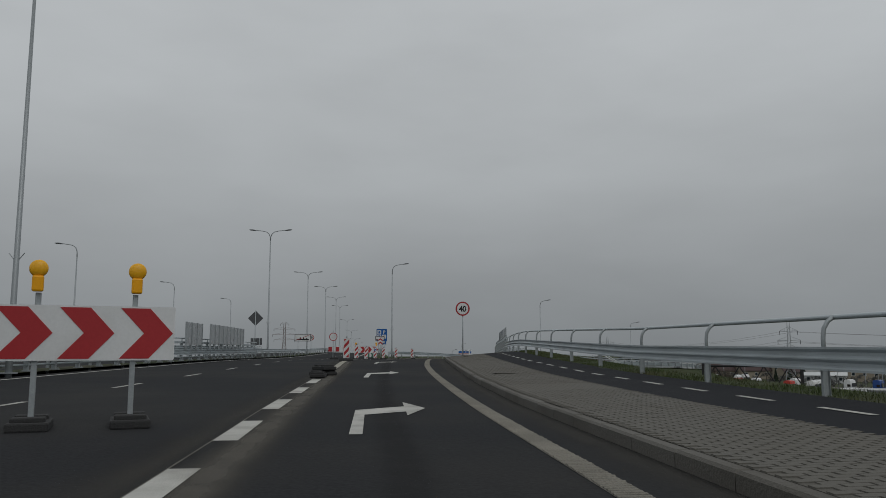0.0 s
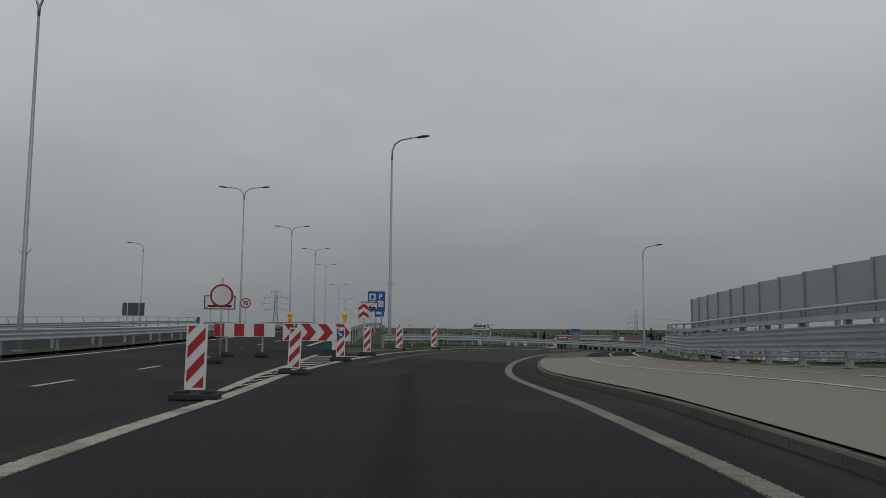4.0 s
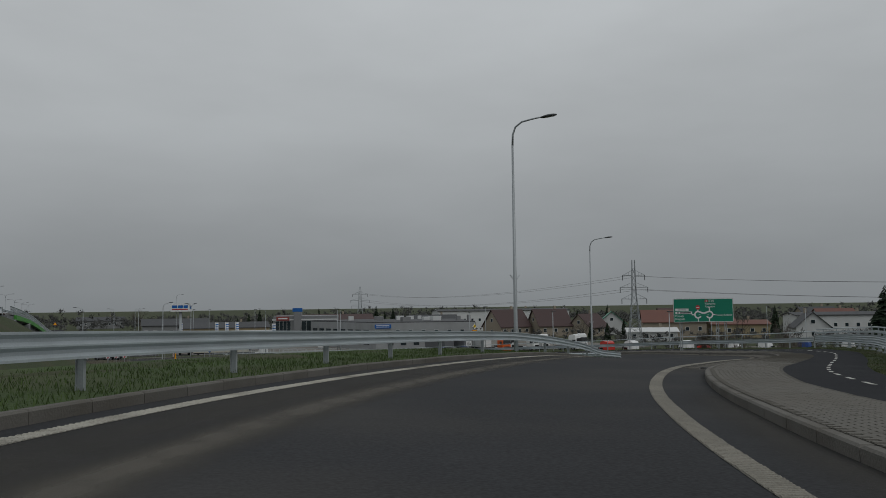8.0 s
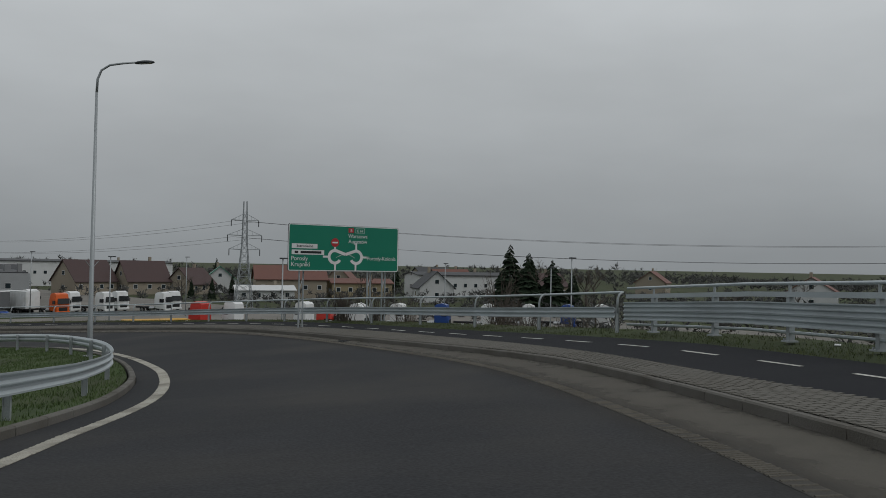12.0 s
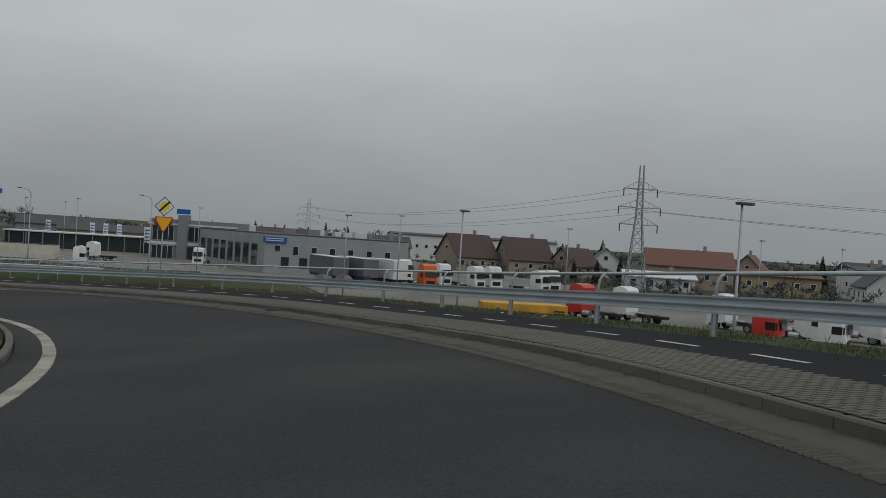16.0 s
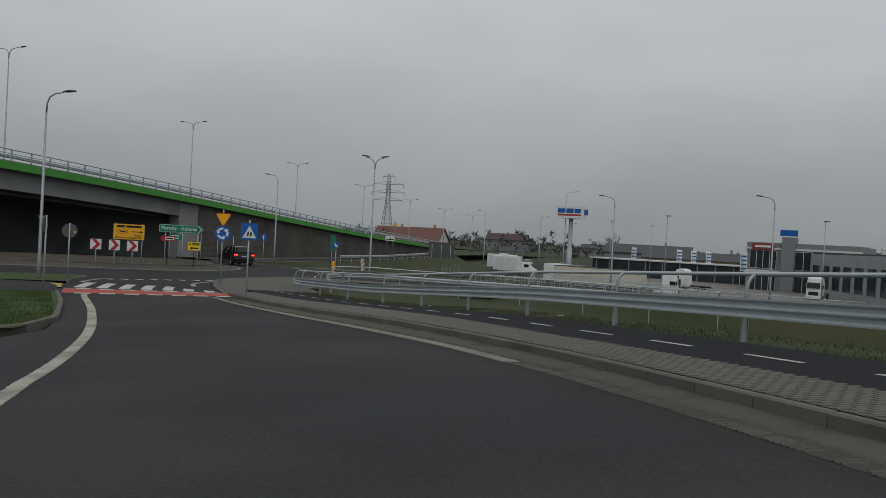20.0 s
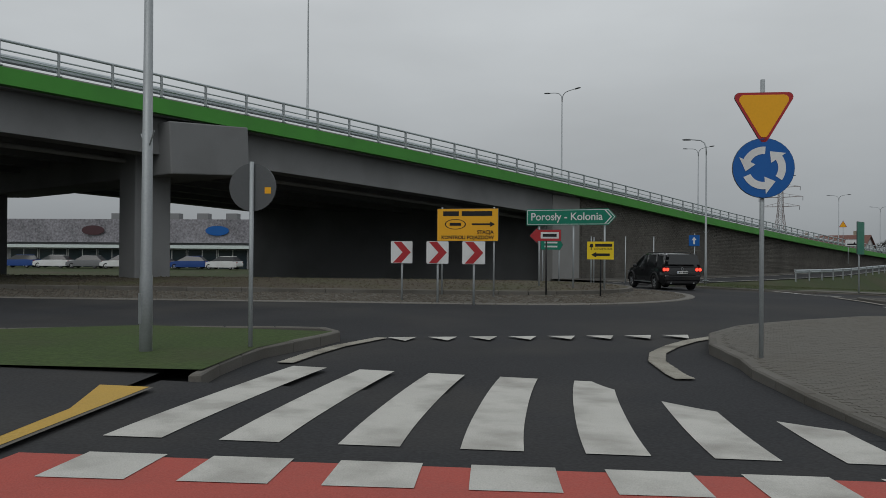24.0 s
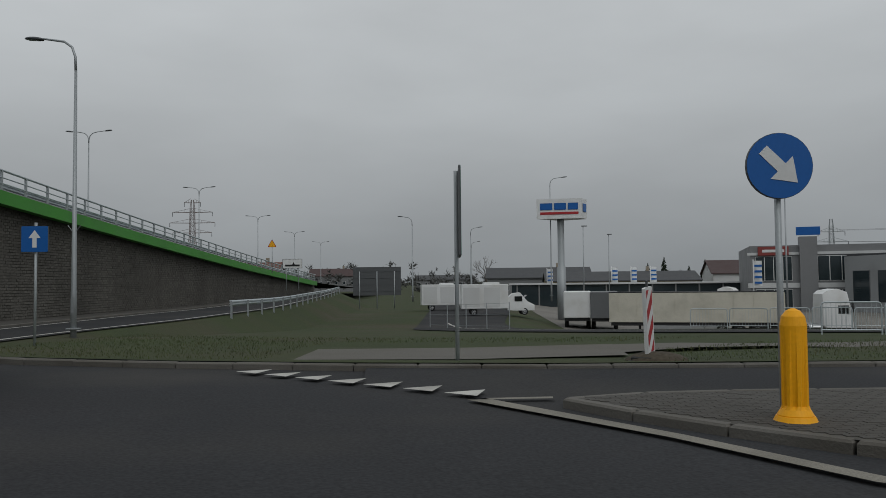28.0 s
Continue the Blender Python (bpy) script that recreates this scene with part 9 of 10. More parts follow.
# ---------------------------------------------------------------- trees and far woods
def bare_tree(x, y, h, label, seed, z=None):
    rnd = random.Random(seed)
    t = thing("bare_tree", pose(x, y, gz_(x, y) if z is None else z), label, "tree")
    bm_t, bm_b = bmesh.new(), bmesh.new()
    add_tube(bm_t, [(0, 0, -0.3), (0.05, 0, h * 0.2), (0, 0.08, h * 0.4)], [h * 0.024, h * 0.018, h * 0.013], 8)
    def grow(p, d, l_, r, depth):
        q = p + d * l_
        add_tube(bm_b, [p, (p + q) / 2 + Vector((rnd.uniform(-1, 1), rnd.uniform(-1, 1), 0)) * l_ * 0.06, q], [r, r * 0.8, r * 0.6], 4, False)
        if depth:
            for _ in range(3 if depth > 1 else 4):
                nd = (d + Vector((rnd.uniform(-0.8, 0.8), rnd.uniform(-0.8, 0.8), rnd.uniform(-0.15, 0.5)))).normalized()
                grow(q if rnd.random() < 0.6 else p.lerp(q, 0.6), nd, l_ * rnd.uniform(0.55, 0.8), r * 0.58, depth - 1)
    for k in range(5):
        a = 2 * math.pi * (k + rnd.random() * 0.5) / 5
        grow(Vector((0, 0.05, h * (0.22 + 0.045 * k))), Vector((math.cos(a) * 0.7, math.sin(a) * 0.7, 0.8)).normalized(), h * 0.2, h * 0.009, 3)
    part("trunk", done(bm_t, "trunk", BARK, True), BARK, t)
    part("crown", done(bm_b, "crown", TWIG), TWIG, t, "leafless brown twigs")
    return t


def conifer(x, y, h, label, seed, wide=0.22, z=None):
    rnd = random.Random(seed)
    t = thing("conifer", pose(x, y, gz_(x, y) if z is None else z), label, "tree", "conifers")
    part("trunk", done(tube([(0, 0, -0.3), (0, 0, h * 0.95)], [h * 0.02, 0.02], 6), "trunk", BARK), BARK, t)
    bm = bmesh.new()
    n = 190
    for k in range(n):
        u = (k + rnd.random()) / n
        z_ = h * (0.06 + 0.92 * u)
        r = h * wide * (1 - u) ** 0.8 * rnd.uniform(0.75, 1.1) + 0.1
        a = rnd.uniform(0, 2 * math.pi)
        c, s = math.cos(a), math.sin(a)
        w = r * 0.32 + 0.1
        tip = Vector((c * r, s * r, z_ - r * 0.28))
        root = Vector((c * r * 0.15, s * r * 0.15, z_ + r * 0.1))
        side = Vector((-s, c, 0)) * w
        mid = root.lerp(tip, 0.6)
        bm.faces.new([bm.verts.new(p) for p in (root, mid + side + Vector((0, 0, -0.15 * w)), tip, mid - side + Vector((0, 0, -0.15 * w)))])
        bm.faces.new([bm.verts.new(p) for p in (root + Vector((0, 0, 0.05)), mid + Vector((0, 0, w * 0.6)), tip, mid + Vector((0, 0, -w * 0.5)))])
    part("crown", done(bm, "crown", CONIFER), CONIFER, t)
    return t


conifer(171, 233, 13.0, "dark green broad conifer", 1, 0.36)
conifer(180, 227, 8.0, "dark green broad conifer", 2, 0.4)
conifer(174, 236, 10.0, "dark green broad conifer", 3, 0.42)
conifer(167.5, 231, 12.4, "tall dark green broad conifer", 4, 0.34)
conifer(168.5, 236.5, 15.0, "tall dark green broad conifer", 5, 0.36)
conifer(174.5, 229, 11.5, "dark green broad conifer", 6, 0.42)
bare_tree(184, 226, 13, "bare tree beside the conifers", 4)
for k, (x, y, h_) in enumerate(((150, 352, 9), (163, 322, 8), (136, 300, 6.5), (132, 303, 5.5), (128, 306, 5), (205, 312, 10), (168, 360, 11))):
    conifer(x, y, h_, "slim dark conifer among the houses", 20 + k)
for k in range(16):
    conifer(40 + k * 5.5, 470 + (k % 3) * 4, 8 + (k * 7 % 5), "dark conifer in a far row", 40 + k)
for k, (x, y, h_) in enumerate(((-2, 470, 14), (-60, 400, 11), (-50, 330, 9), (150, 265, 9), (210, 240, 12), (122, 300, 8), (60, 420, 9), (95, 110, 9), (104, 118, 10), (176, 236, 13), (169, 230, 12), (181, 232, 11), (130, 190, 8), (145, 175, 9), (160, 150, 8), (190, 180, 10), (140, 120, 9), (112, 104, 8), (88, 95, 7.5))):
    bare_tree(x, y, h_, "bare spring tree in the distance", 60 + k)


def clumps(name, places, material, label, seed):
    """Leafless scrub and far woodland: one mesh of many thin twigs fanning out of each clump."""
    r = np.random.RandomState(seed)
    p = np.asarray(places)
    n = 22
    c = np.repeat(p[:, :3], n, 0)
    size = np.repeat(p[:, 3], n)[:, None]
    d = r.normal(0, 1, (len(c), 3))
    d[:, 2] = np.abs(d[:, 2]) * 0.9 + 0.15
    d /= np.linalg.norm(d, axis=1)[:, None]
    root = c + r.normal(0, 0.32, (len(c), 3)) * size
    tip = root + d * size * r.uniform(0.5, 1.5, (len(c), 1))
    side = np.cross(d, r.normal(0, 1, (len(c), 3)))
    side /= np.linalg.norm(side, axis=1)[:, None]
    w = size * r.uniform(0.06, 0.2, (len(c), 1))
    v = np.stack([root - side * w, root + side * w, tip], 1).reshape(-1, 3)
    f = np.arange(len(v)).reshape(-1, 3)
    return solo(name, mesh_from(name, v, f.tolist(), material), label, "woodland", "stuff")


rs = np.random.RandomState(11)
spots = []
for k in range(6000):
    a = radians(rs.uniform(-75, 110))
    d = rs.uniform(360, 620)
    x, y = 40 + d * math.cos(math.pi / 2 - a) * 1.0, 180 + d * math.sin(math.pi / 2 - a)
    tall = 3 + 8 * (0.5 + 0.5 * math.sin(a * 9 + d * 0.01)) * rs.uniform(0.4, 1.0)
    g = -9 + max(0, (math.hypot(x - 40, y - 200) - 350) / 400)
    spots.append((x, y, g + rs.uniform(0.1, 1.0) * tall, rs.uniform(0.8, 2.4)))
clumps("far_woods", spots, FARWOOD_HAZED, "brown-grey belt of leafless woods and gardens, distance haze in its colour", 5)
spots = []
for k in range(900):
    x, y = rs.uniform(110, 240), rs.uniform(225, 380)
    spots.append((x, y, -9 + rs.uniform(0.2, 2.6), rs.uniform(0.4, 1.3)))
for k in range(1500):
    x, y = rs.uniform(115, 300), rs.uniform(60, 235)
    spots.append((x, y, -9 + rs.uniform(0.1, 3.4) * (0.5 + 0.5 * math.sin(x * 0.11 + y * 0.07)), rs.uniform(0.4, 1.5)))
for k in range(260):
    x, y = rs.uniform(14, 40), rs.uniform(10, 48)
    spots.append((x + 6, y, gz_(x + 6, y) + rs.uniform(0, 0.9), rs.uniform(0.15, 0.5)))
clumps("garden_hedges", spots, FARWOOD_HAZED, "brown bare hedges and shrubs between the houses", 6)


# ---------------------------------------------------------------- pieces: pavers, cobbles, wall blocks
def block_mesh(name, l, w, h, material, inset=0.008):
    """One block, its top face slightly smaller than its foot."""
    a, b = l / 2, w / 2
    v = [(-a, -b, -h), (a, -b, -h), (a, b, -h), (-a, b, -h), (-a, -b, -inset), (a, -b, -inset), (a, b, -inset), (-a, b, -inset)]
    a, b = a - inset, b - inset
    v += [(-a, -b, 0), (a, -b, 0), (a, b, 0), (-a, b, 0)]
    f = [(8, 9, 10, 11)]
    for k in range(4):
        j = (k + 1) % 4
        f += [(k, j, 4 + j, 4 + k), (4 + k, 4 + j, 8 + j, 8 + k)]
    return mesh_from(name, v, f, material)


def joined_blocks(name, c, u, n, l, w, h, material, parent, rnd, inset=0.003, uneven=0.0008, shift=0.0):
    """Many blocks in one mesh: middles c, long axes u, upward axes n (arrays)."""
    c, u, n = np.asarray(c), np.asarray(u), np.asarray(n)
    u = u + np.cross(n, u) * rnd.normal(0, shift * 8, (len(c), 1))
    s = np.cross(n, u)
    c = c + u * rnd.normal(0, shift, (len(c), 1)) + s * rnd.normal(0, shift, (len(c), 1)) + n * rnd.normal(0, uneven, (len(c), 1))
    tilt = rnd.normal(0, 0.004, (len(c), 2))
    u2, s2 = u + n * tilt[:, :1], s + n * tilt[:, 1:]
    v = []
    for z, k in ((-h, 0.0), (0.0, inset)):
        for sx, sy in ((-1, -1), (1, -1), (1, 1), (-1, 1)):
            v.append(c + u2 * (sx * (l / 2 - k)) + s2 * (sy * (w / 2 - k)) + n * z)
    v = np.stack(v, 1).reshape(-1, 3)
    f = [(4, 5, 6, 7)] + [(k, (k + 1) % 4, 4 + (k + 1) % 4, 4 + k) for k in range(4)]
    faces = (np.array(f)[None] + (np.arange(len(c)) * 8)[:, None, None]).reshape(-1, 4)
    ob = part(name, mesh_from(name, v, faces.tolist(), material), material, parent)
    tagged(ob, kind="stuff")
    return ob


def single_blocks(name, mesh, c, u, n, parent, material):
    for a, b, d in zip(c, u, n):
        a, b, d = Vector(a), Vector(b).normalized(), Vector(d).normalized()
        s = d.cross(b)
        m = Matrix((b, s, d)).transposed().to_4x4()
        m.translation = a
        part(name, mesh, material, parent, m=m)


rnd = np.random.RandomState(21)
PL, PW = 0.17, 0.09
# running bond along the slip road's pavement
ts, step = stations(-1.2, 24.4, PW)
near_c, near_u, far_c, far_u = [], [], [], []
near_n, far_n = [], []
speed_dir = np.stack([np.interp(ts, FT, FD[:, 0]), np.interp(ts, FT, FD[:, 1])], -1)
slope = np.gradient(np.interp(ts, FT, FP[:, 2]), np.interp(ts, FT, FL))
for i, t in enumerate(ts):
    if 4.1 < t < 7.05:
        continue
    a, b = float(KERB_R(t)) + 0.16, float(SW_OUT(t)) - 0.01
    count = int((b - a) / PL)
    if count < 1:
        continue
    size = (b - a) / count
    base, tilt, rise = S(t, 0.0, SIDE_H), float(fall(t)), float(LIFT(t))
    kerb_o = float(KERB_R(t))
    dx, dy = speed_dir[i]
    ahead = Vector((dx, dy, slope[i]))
    up = Vector((dy, -dx, tilt + rise)).cross(ahead).normalized()[:]
    for k in range(count):
        o = a + (k + 0.5 + (0.25 if i % 2 else -0.25)) * size
        p = (base.x + dy * o, base.y - dx * o, base.z + tilt * o + rise * (o - kerb_o) + 0.004)
        if 1.05 < t < 1.2:
            near_c.append(p)
            near_u.append((dy, -dx, tilt + rise))
            near_n.append(up)
        else:
            far_c.append(p)
            far_u.append((dy, -dx, tilt + rise))
            far_n.append(up)
joined_blocks("paver_bed", far_c, far_u, far_n, PL - 0.003, PW - 0.003, 0.03, PAVER, sw, rnd)
single_blocks("paver", block_mesh("paver", PL - 0.003, PW - 0.003, 0.03, PAVER, 0.003), near_c[:300], near_u[:300], near_n[:300], sw, PAVER)


def inside(px, py, poly):
    hit = np.zeros(len(px), bool)
    for (x0, y0), (x1, y1) in zip(poly, poly[1:] + poly[:1]):
        cross = (y0 > py) != (y1 > py)
        hit ^= cross & (px < (x1 - x0) * (py - y0) / (y1 - y0 + 1e-9) + x0)
    return hit


def pave(poly, z, turn, parent, material=PAVER):
    """Blocks over a level patch."""
    xs, ys = [p[0] for p in poly], [p[1] for p in poly]
    cx, cy, r = sum(xs) / len(xs), sum(ys) / len(ys), max(max(xs) - min(xs), max(ys) - min(ys)) * 0.75
    a = radians(turn)
    i, j = np.meshgrid(np.arange(-int(r / PL), int(r / PL)), np.arange(-int(r / PW), int(r / PW)))
    lx_, ly_ = ((i + 0.5 * (j % 2)) * PL).ravel(), (j * PW).ravel()
    px, py = cx + lx_ * math.cos(a) - ly_ * math.sin(a), cy + lx_ * math.sin(a) + ly_ * math.cos(a)
    ok = inside(px, py, poly)
    px, py = px[ok], py[ok]
    pz = np.array([z(x, y) for x, y in zip(px, py)]) if callable(z) else np.full(len(px), z)
    c = np.stack([px, py, pz + 0.012], -1)
    u = np.tile((math.cos(a), math.sin(a), 0.0), (len(px), 1))
    n = np.tile((0.0, 0.0, 1.0), (len(px), 1))
    joined_blocks("paver_bed", c, u, n, PL - 0.003, PW - 0.003, 0.03, material, parent, rnd)


pave([(4.0, 245.15), (4.35, 244.68), (5.22, 243.74), (6.17, 242.9), (7.85, 242.02), (14, 242.42), (23.8, 243.7), (23.8, 245.5), (14, 245.7), (8.0, 245.9), (5.6, 245.65), (4.45, 245.4)], -7.005, 8, split_isle, PAVER_D)
corner_poly = [(p.x + 0.22, p.y) for p in corner] + [(p.x, p.y) for p in out_c[::-1]]
pave(corner_poly, lambda x, y: corner_z(x, y) - 0.006, 40, pave_corner)

# cobbled apron round the traffic island
COB = mat("granite_cobble", (0.082, 0.073, 0.06), 0.85, 0, 0.35, 6, 50, 0.5, piece=0.6, island=0.9)
cc, cu, cn = [], [], []
nc, nu, nn = [], [], []
for row in range(11):
    r = 5.28 + row * 0.172
    ring_pts = np.array([p[:] for p in isle_ring(r, 0.0, 60, 36.0)])
    ln = np.concatenate([[0], np.cumsum(np.linalg.norm(np.diff(ring_pts, axis=0), axis=1))])
    at_ = np.arange(0.08 * (row % 2), ln[-1], 0.172)
    q = np.stack([np.interp(at_, ln, ring_pts[:, k]) for k in range(2)], -1)
    d = np.gradient(q, axis=0)
    d /= np.linalg.norm(d, axis=1)[:, None]
    f_ = (r - ISLE_R) / (APRON_R - ISLE_R)
    z = (ring_z(5) + 0.12) * (1 - f_) + (ring_z(8) + 0.02) * f_ + 0.018
    for p, e in zip(q, d):
        single = p[0] > -2.2 and 233.6 < p[1] < 238.6 and r > 6.0
        (nc if single else cc).append((p[0], p[1], z))
        (nu if single else cu).append((e[0], e[1], 0))
        (nn if single else cn).append((0, 0, 1))
cc, cu, cn = cc + nc[300:], cu + nu[300:], cn + nn[300:]
joined_blocks("cobble_bed", cc, cu, cn, 0.155, 0.155, 0.06, COB, apron, rnd, 0.03, 0.011, 0.016)
single_blocks("cobble", block_mesh("cobble", 0.155, 0.155, 0.06, COB, 0.022), nc[:300], nu[:300], nn[:300], apron, COB)

# clods of earth on the bare island
r_ = np.random.RandomState(14)
n_ = 7000
along_ = r_.uniform(-4.6, 30, n_)
across = r_.uniform(-4.7, 4.7, n_)
ok_ = np.where(along_ < 0, np.hypot(along_, across), np.abs(across)) < 4.8
along_, across = along_[ok_], across[ok_]
d_ = np.where(along_ < 0, np.hypot(along_, across), np.abs(across))
cx_ = LOBE.x + ISLE_DIR.x * along_ - ISLE_DIR.y * across
cy_ = LOBE.y + ISLE_DIR.y * along_ + ISLE_DIR.x * across
cz_ = ring_z(5) + 0.42 - 0.18 * d_ / ISLE_R
size = r_.uniform(0.015, 0.07, len(cx_)) * r_.uniform(0.5, 1.3, len(cx_))
oct_v = np.array([(1, 0, 0), (-1, 0, 0), (0, 1, 0), (0, -1, 0), (0, 0, 0.7), (0, 0, -0.6)])
v = np.stack([cx_, cy_, cz_], -1)[:, None] + oct_v[None] * size[:, None, None] * r_.uniform(0.6, 1.4, (len(cx_), 6, 1))
f = np.array([(0, 2, 4), (2, 1, 4), (1, 3, 4), (3, 0, 4), (2, 0, 5), (1, 2, 5), (3, 1, 5), (0, 3, 5)])
f = (f[None] + (np.arange(len(cx_)) * 6)[:, None, None]).reshape(-1, 3)
solo("earth_clods", mesh_from("earth_clods", v.reshape(-1, 3), f.tolist(), SOIL), "loose brown clods of earth on the traffic island", "earth", "stuff")

# split-faced blocks of the near retaining wall
WALLB = mat("split_block", (0.105, 0.099, 0.088), 0.92, 0, 0.4, 0.6, 18, 0.8, piece=0.7, island=0.9, dirt=(0.05, 0.047, 0.042), dirt_scale=0.25, dirt_amount=0.55)
k_ = 1 / math.hypot(1, 0.067)
wu, wn = (-0.067 * k_, k_, 0.0), (k_, 0.067 * k_, 0.0)
cc, nc = [], []
for course in range(66):
    z = -7.7 + course * 0.135
    for i in range(290):
        y = Y1 + 1.4 + (i + 0.5 * (course % 2)) * 0.325
        p = D(y, 10.95)
        if z > p.z - 0.5:
            continue
        (nc if 262.0 < y < 265.0 and len(nc) < 300 else cc).append((p.x, p.y, z))
joined_blocks("wall_block_bed", cc, np.tile(wu, (len(cc), 1)), np.tile(wn, (len(cc), 1)), 0.32, 0.13, 0.12, WALLB, near_wall, rnd, 0.012, 0.008)
single_blocks("wall_block", block_mesh("wall_block", 0.32, 0.13, 0.12, WALLB, 0.012), nc, [wu] * len(nc), [wn] * len(nc), near_wall, WALLB)


# ---------------------------------------------------------------- grass blades near the way
BLADE = mat("grass_blades", (0.05, 0.068, 0.022), 0.8, 0, 0.45, 0.9, 20, island=1.2, dirt=(0.085, 0.072, 0.04), dirt_scale=0.7, dirt_amount=0.8)


BLADE_LUSH = mat("lush_grass_blades", (0.047, 0.076, 0.02), 0.8, 0, 0.4, 0.9, 20, island=1.2)


def blades(name, c, label, tall, seed, material=BLADE):
    r = np.random.RandomState(seed)
    c = np.asarray(c)
    n = len(c)
    a = r.uniform(0, 2 * np.pi, n)
    h = tall * r.uniform(0.5, 1.3, n)
    side = np.stack([np.cos(a), np.sin(a), np.zeros(n)], -1) * (0.0035 + 0.004 * r.rand(n))[:, None]
    b = a + r.uniform(0.5, 2.5, n)
    lean = np.stack([np.cos(b) * h * 0.5, np.sin(b) * h * 0.5, h], -1)
    v = np.stack([c - side, c + side, c + lean * 0.55 + side * 0.7, c + lean * 0.55 - side * 0.7, c + lean], 1).reshape(-1, 3)
    k = (np.arange(n) * 5)[:, None]
    f = (k + np.array([0, 1, 2, 3])).tolist() + (k + np.array([3, 2, 4])).tolist()
    return solo(name, mesh_from(name, v, f, material), label, "grass", "stuff")


def scatter(t0, t1, oa, ob, count, h, seed, ground_z=False, keep=0.35):
    """Places strewn in patches between two offsets of the way."""
    r = np.random.RandomState(seed)
    l = np.interp([t0, t1], FT, FL)
    t = np.interp(r.uniform(l[0], l[1], count), FL, FT)
    a, b = oa(t), ob(t)
    o = a + (b - a) * r.rand(count)
    x, y, z = (np.interp(t, FT, FP[:, k]) for k in range(3))
    dx, dy = np.interp(t, FT, FD[:, 0]), np.interp(t, FT, FD[:, 1])
    px, py = x + dy * o, y - dx * o
    pz = ground_height(px, py) if ground_z else z + fall(t) * np.clip(o, -14, 15) + lifted(t, o) + h(t, o)
    patch_ = np.sin(px * 2.1 + np.sin(py * 1.3) * 2) + np.sin(py * 1.7 + px) + r.normal(0, 0.9, count)
    ok = patch_ > -keep * 3
    return np.stack([px, py, pz], -1)[ok]


verge_h = lambda t, o: SIDE_H - 0.03
blades("verge_grass", np.concatenate([
    scatter(-1.0, 4.0, CYC_OUT, lambda t: RAIL_R(t) + 0.9, 26000, verge_h, 1),
    scatter(9.6, 25.5, CYC_OUT, lambda t: RAIL_R(t) + 0.95, 60000, verge_h, 2)]), "thin straggly grass under the safety barrier", 0.06, 5)
blades("island_grass", np.concatenate([
    scatter(7.4, 20.2, lambda t: KERB_L(t) - 3.6, lambda t: KERB_L(t) - 0.2, 75000, lambda t, o: 0.1, 3),
    scatter(22.35, 24.1, lambda t: -10.0 + 0 * t, lambda t: np.interp(t, (22.3, 22.6, 24.2), (-4.2, -3.6, -3.5)), 45000, lambda t, o: 0.11, 4)]), "bright green grass of the islands beside the slip road", 0.065, 6, BLADE_LUSH)
blades("bank_grass", scatter(10, 24, lambda t: RAIL_R(t) + 0.9, lambda t: RAIL_R(t) + 5, 40000, None, 7, True), "rough brown-green grass on the embankment", 0.13, 8)
r_ = np.random.RandomState(9)
u_, w_ = r_.rand(26000), r_.rand(26000)
nl = np.array(north_line)
lx_ = -7.4 + u_ * 40
ly_ = np.interp(lx_, nl[:, 0], nl[:, 1]) + 0.25 + w_ * 8
keep_ = ~((lx_ > -0.9) & (lx_ < 5.8) & (ly_ < 255)) & ~((lx_ > 4.8) & (np.abs(ly_ - np.interp(lx_, (5.2, 9, 20, 40), (253, 256.4, 259.2, 261.5))) < 1.5))
lz_ = np.interp(lx_, nl[:, 0], nl[:, 2]) + 0.08 - w_ * 8 / 11 * 0.25
blades("verge_grass", np.stack([lx_, ly_, lz_], -1)[keep_], "patchy grass of the verge north of the roundabout", 0.05, 10)

# ---------------------------------------------------------------- small things
# steel truss railing of a footbridge below the embankment
tr = thing("truss_railing", Matrix.Identity(4), "dark steel truss railing below the embankment", "railing")
pa, pb = Vector((15.6, 47.6, -0.5)), Vector((20.6, 45.7, -0.5))
for z in (0.0, 1.1):
    part("chord", done(tube([pa + Vector((0, 0, z)), pb + Vector((0, 0, z))], 0.06, 8), "chord", CAR_TRIM, True), CAR_TRIM, tr)
for k in range(8):
    p, q = pa.lerp(pb, k / 8), pa.lerp(pb, (k + 1) / 8)
    part("diagonal", done(tube([p + Vector((0, 0, 1.1 * (k % 2))), q + Vector((0, 0, 1.1 * ((k + 1) % 2)))], 0.035, 6), "diagonal", CAR_TRIM), CAR_TRIM, tr)
for p in (pa, pb):
    part("post", box((p.x, p.y, -1.4), (0.14, 0.14, 5.0)), CAR_TRIM, tr)

# round manhole cover in the pavement, and litter along the verge
mh = thing("manhole_cover", place(1.6, 3.12, SIDE_H + 0.006), "round manhole cover with a pale concrete lid in the pavement", "manhole cover", "manhole covers")
IRON = mat("rusty_cast_iron", (0.045, 0.04, 0.036), 0.65, 0.5, 0.3, 8, 40, 0.4)
bm = bmesh.new()
add_tube(bm, [(0, 0, -0.05), (0, 0, 0.012)], 0.27, 28)
part("lid", bm, KERB, mh, "pale dusty concrete lid")
bm = bmesh.new()
ring_mesh(bm, 0.28, 0.36, 0.0, 36)
for v_ in bm.verts:
    v_.co = Vector((v_.co.x, v_.co.z, 0.01))
part("rim", bm, IRON, mh, "dark iron rim")
copy_thing(mh, place(3.27, 3.95, SIDE_H + 0.006))
lit_ = np.random.RandomState(31)
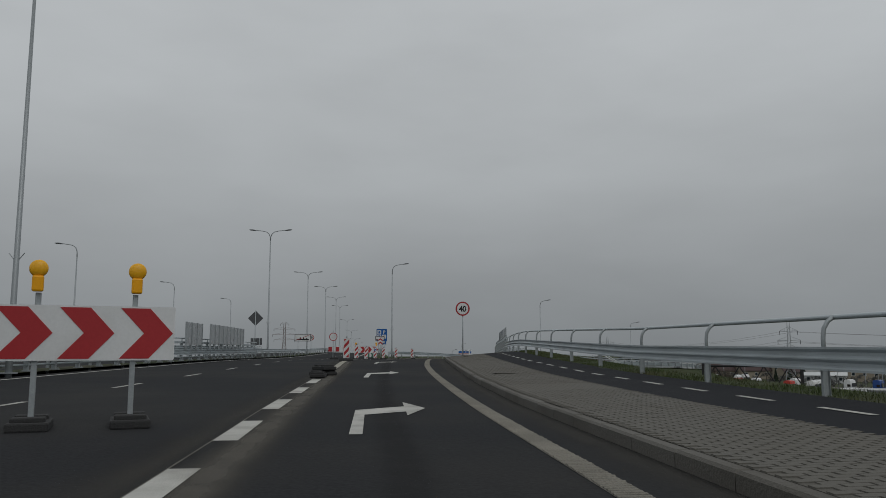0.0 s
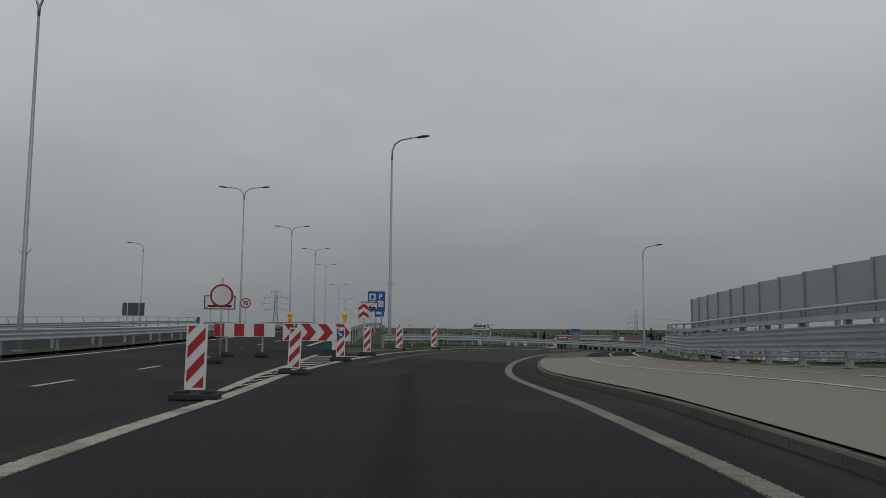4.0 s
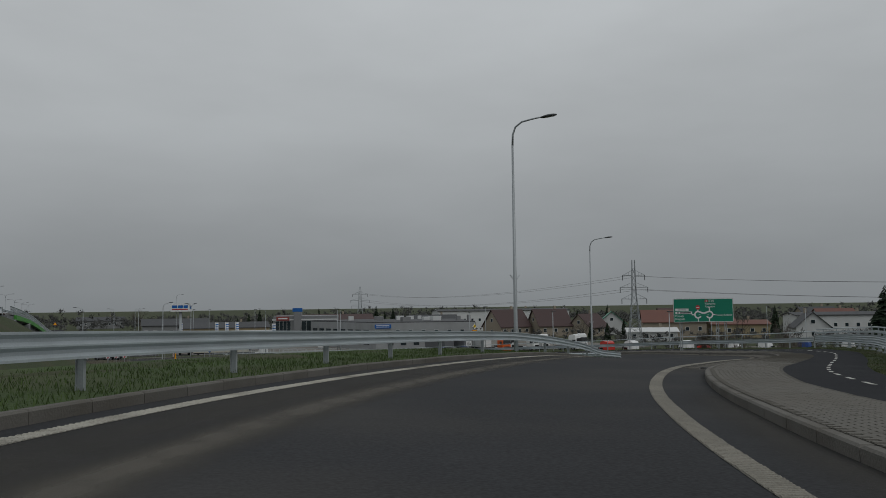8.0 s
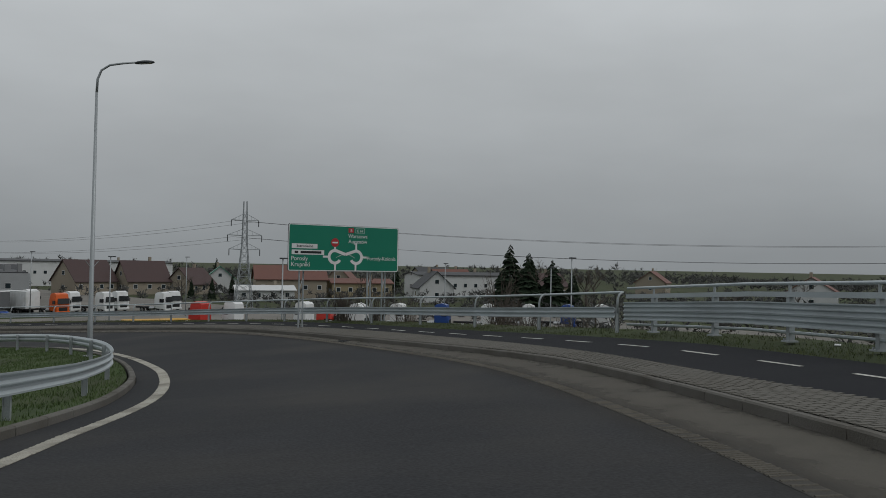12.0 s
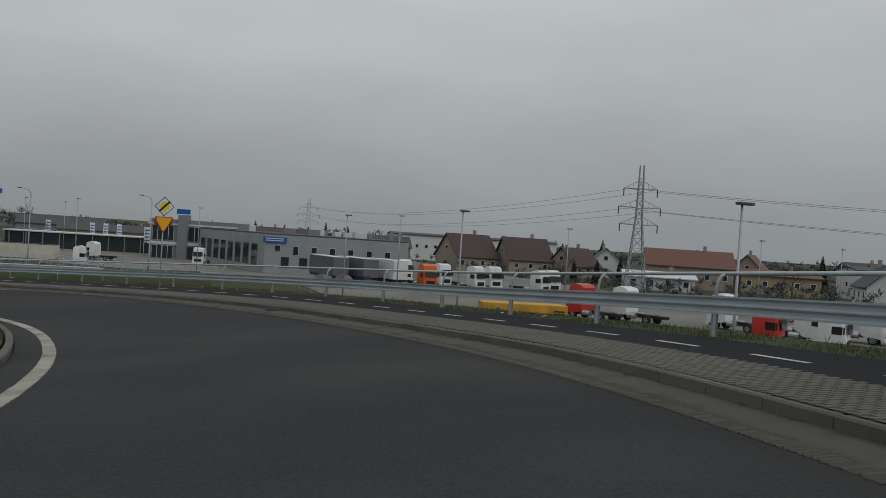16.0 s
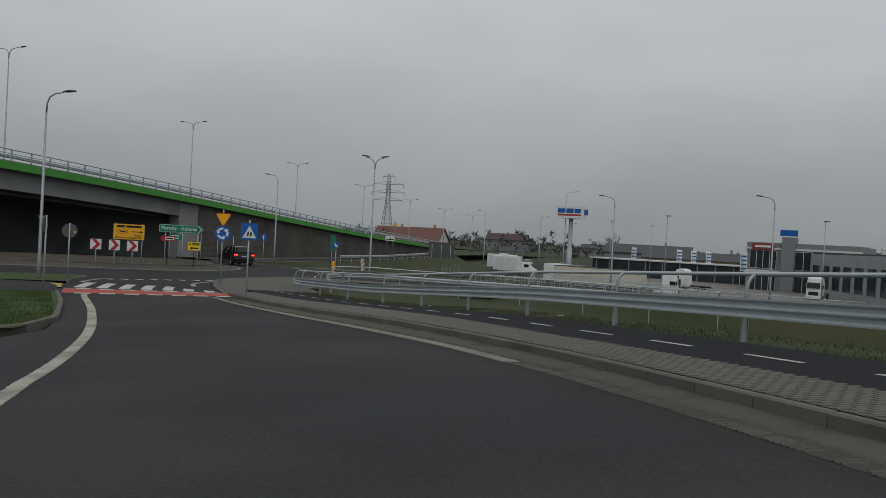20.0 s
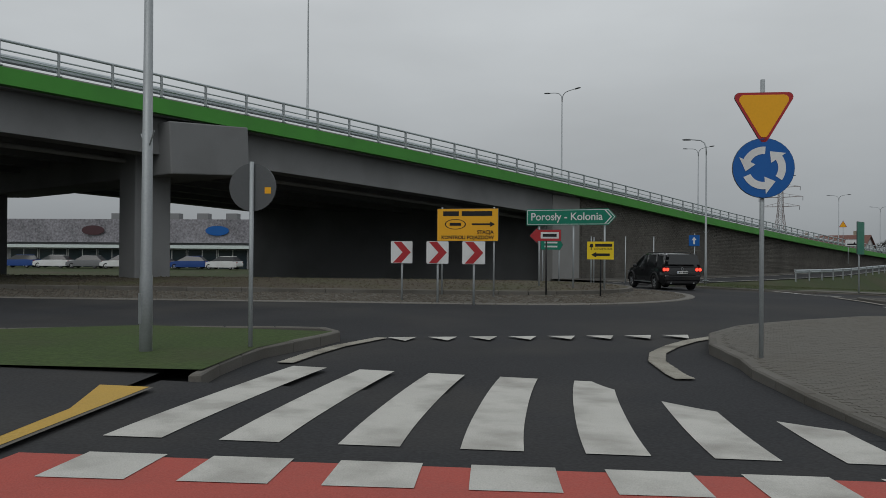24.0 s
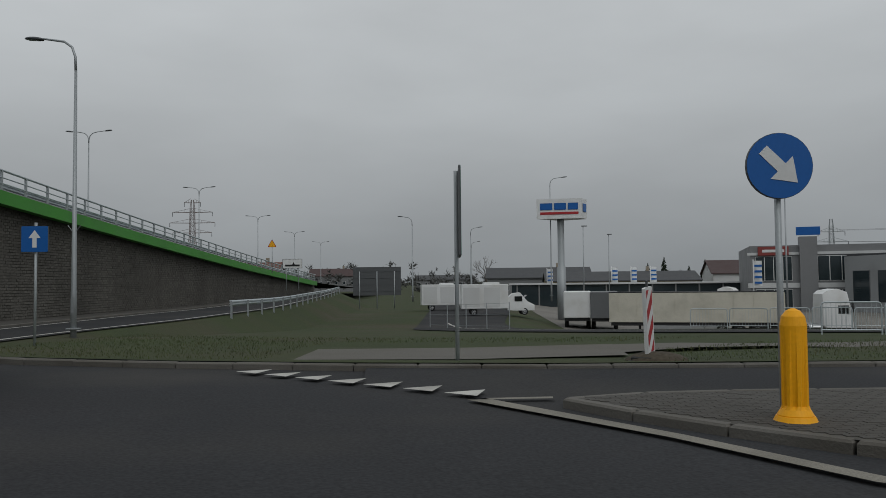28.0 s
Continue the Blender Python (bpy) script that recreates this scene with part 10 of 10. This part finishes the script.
for k in range(14):
    t = lit_.uniform(12, 24)
    p = S(t, float(RAIL_R(t)) + lit_.uniform(0.1, 0.7), 0.14)
    solo("litter", done(box((0, 0, 0), (lit_.uniform(0.08, 0.2), lit_.uniform(0.05, 0.12), 0.02), 0.006), "litter", SIGN_WHITE), "scrap of white litter in the verge grass", "litter", m=pose(p.x, p.y, p.z, lit_.uniform(-20, 20), 0, lit_.uniform(0, 180)))

# cast-iron gullies in the gutter
GULLY = bmesh.new()
add_box(GULLY, (0, 0, 0), (0.36, 0.46, 0.03))
for k in range(7):
    add_box(GULLY, (0, -0.18 + k * 0.06, 0.018), (0.28, 0.025, 0.012))
GULLY_M = done(GULLY, "gully_grate", mat("cast_iron", (0.03, 0.03, 0.032), 0.6, 0.6, 0.3, 8, 40, 0.3))
for t in (10.4, 15.5, 19.0):
    solo("gully_grate", GULLY_M, "cast-iron drain grate in the gutter", "drain", m=place(t, float(KERB_R(t)) - 0.28, 0.0))


# leafless shrubs on the embankment beside the first stretch
def bare_shrub(x, y, h, seed):
    r = random.Random(seed)
    t = thing("shrub", pose(x, y, gz_(x, y) - 0.1), "leafless brown shrub on the embankment", "shrub", "bare shrubs")
    bm = bmesh.new()
    for k in range(26):
        a, l_ = r.uniform(0, 2 * math.pi), h * r.uniform(0.6, 1.0)
        p = Vector((r.uniform(-0.3, 0.3), r.uniform(-0.3, 0.3), 0))
        d = Vector((math.cos(a) * r.uniform(0.1, 0.5), math.sin(a) * r.uniform(0.1, 0.5), 1)).normalized()
        q = p + d * l_
        add_tube(bm, [p, p.lerp(q, 0.5) + Vector((r.uniform(-0.1, 0.1), r.uniform(-0.1, 0.1), 0)), q], [0.018, 0.012, 0.004], 4, False)
        for j in range(7):
            s_ = p.lerp(q, r.uniform(0.25, 0.95))
            e = s_ + (d + Vector((r.uniform(-1, 1), r.uniform(-1, 1), r.uniform(-0.2, 0.6)))).normalized() * l_ * r.uniform(0.12, 0.3)
            add_tube(bm, [s_, e], [0.008, 0.003], 3, False)
    tagged(part("twig_tangle", done(bm, "twig_tangle", TWIG), TWIG, t), kind="stuff")


sh = random.Random(77)
for k in range(22):
    bare_shrub(11.6 + sh.uniform(0, 6.5), 20 + k * 0.75 + sh.uniform(-0.6, 0.6), sh.uniform(2.0, 3.2), 200 + k)
for k in range(26):
    bare_shrub(52 + sh.uniform(-3, 6), 128 + k * 1.1, sh.uniform(1.6, 3.0), 300 + k)
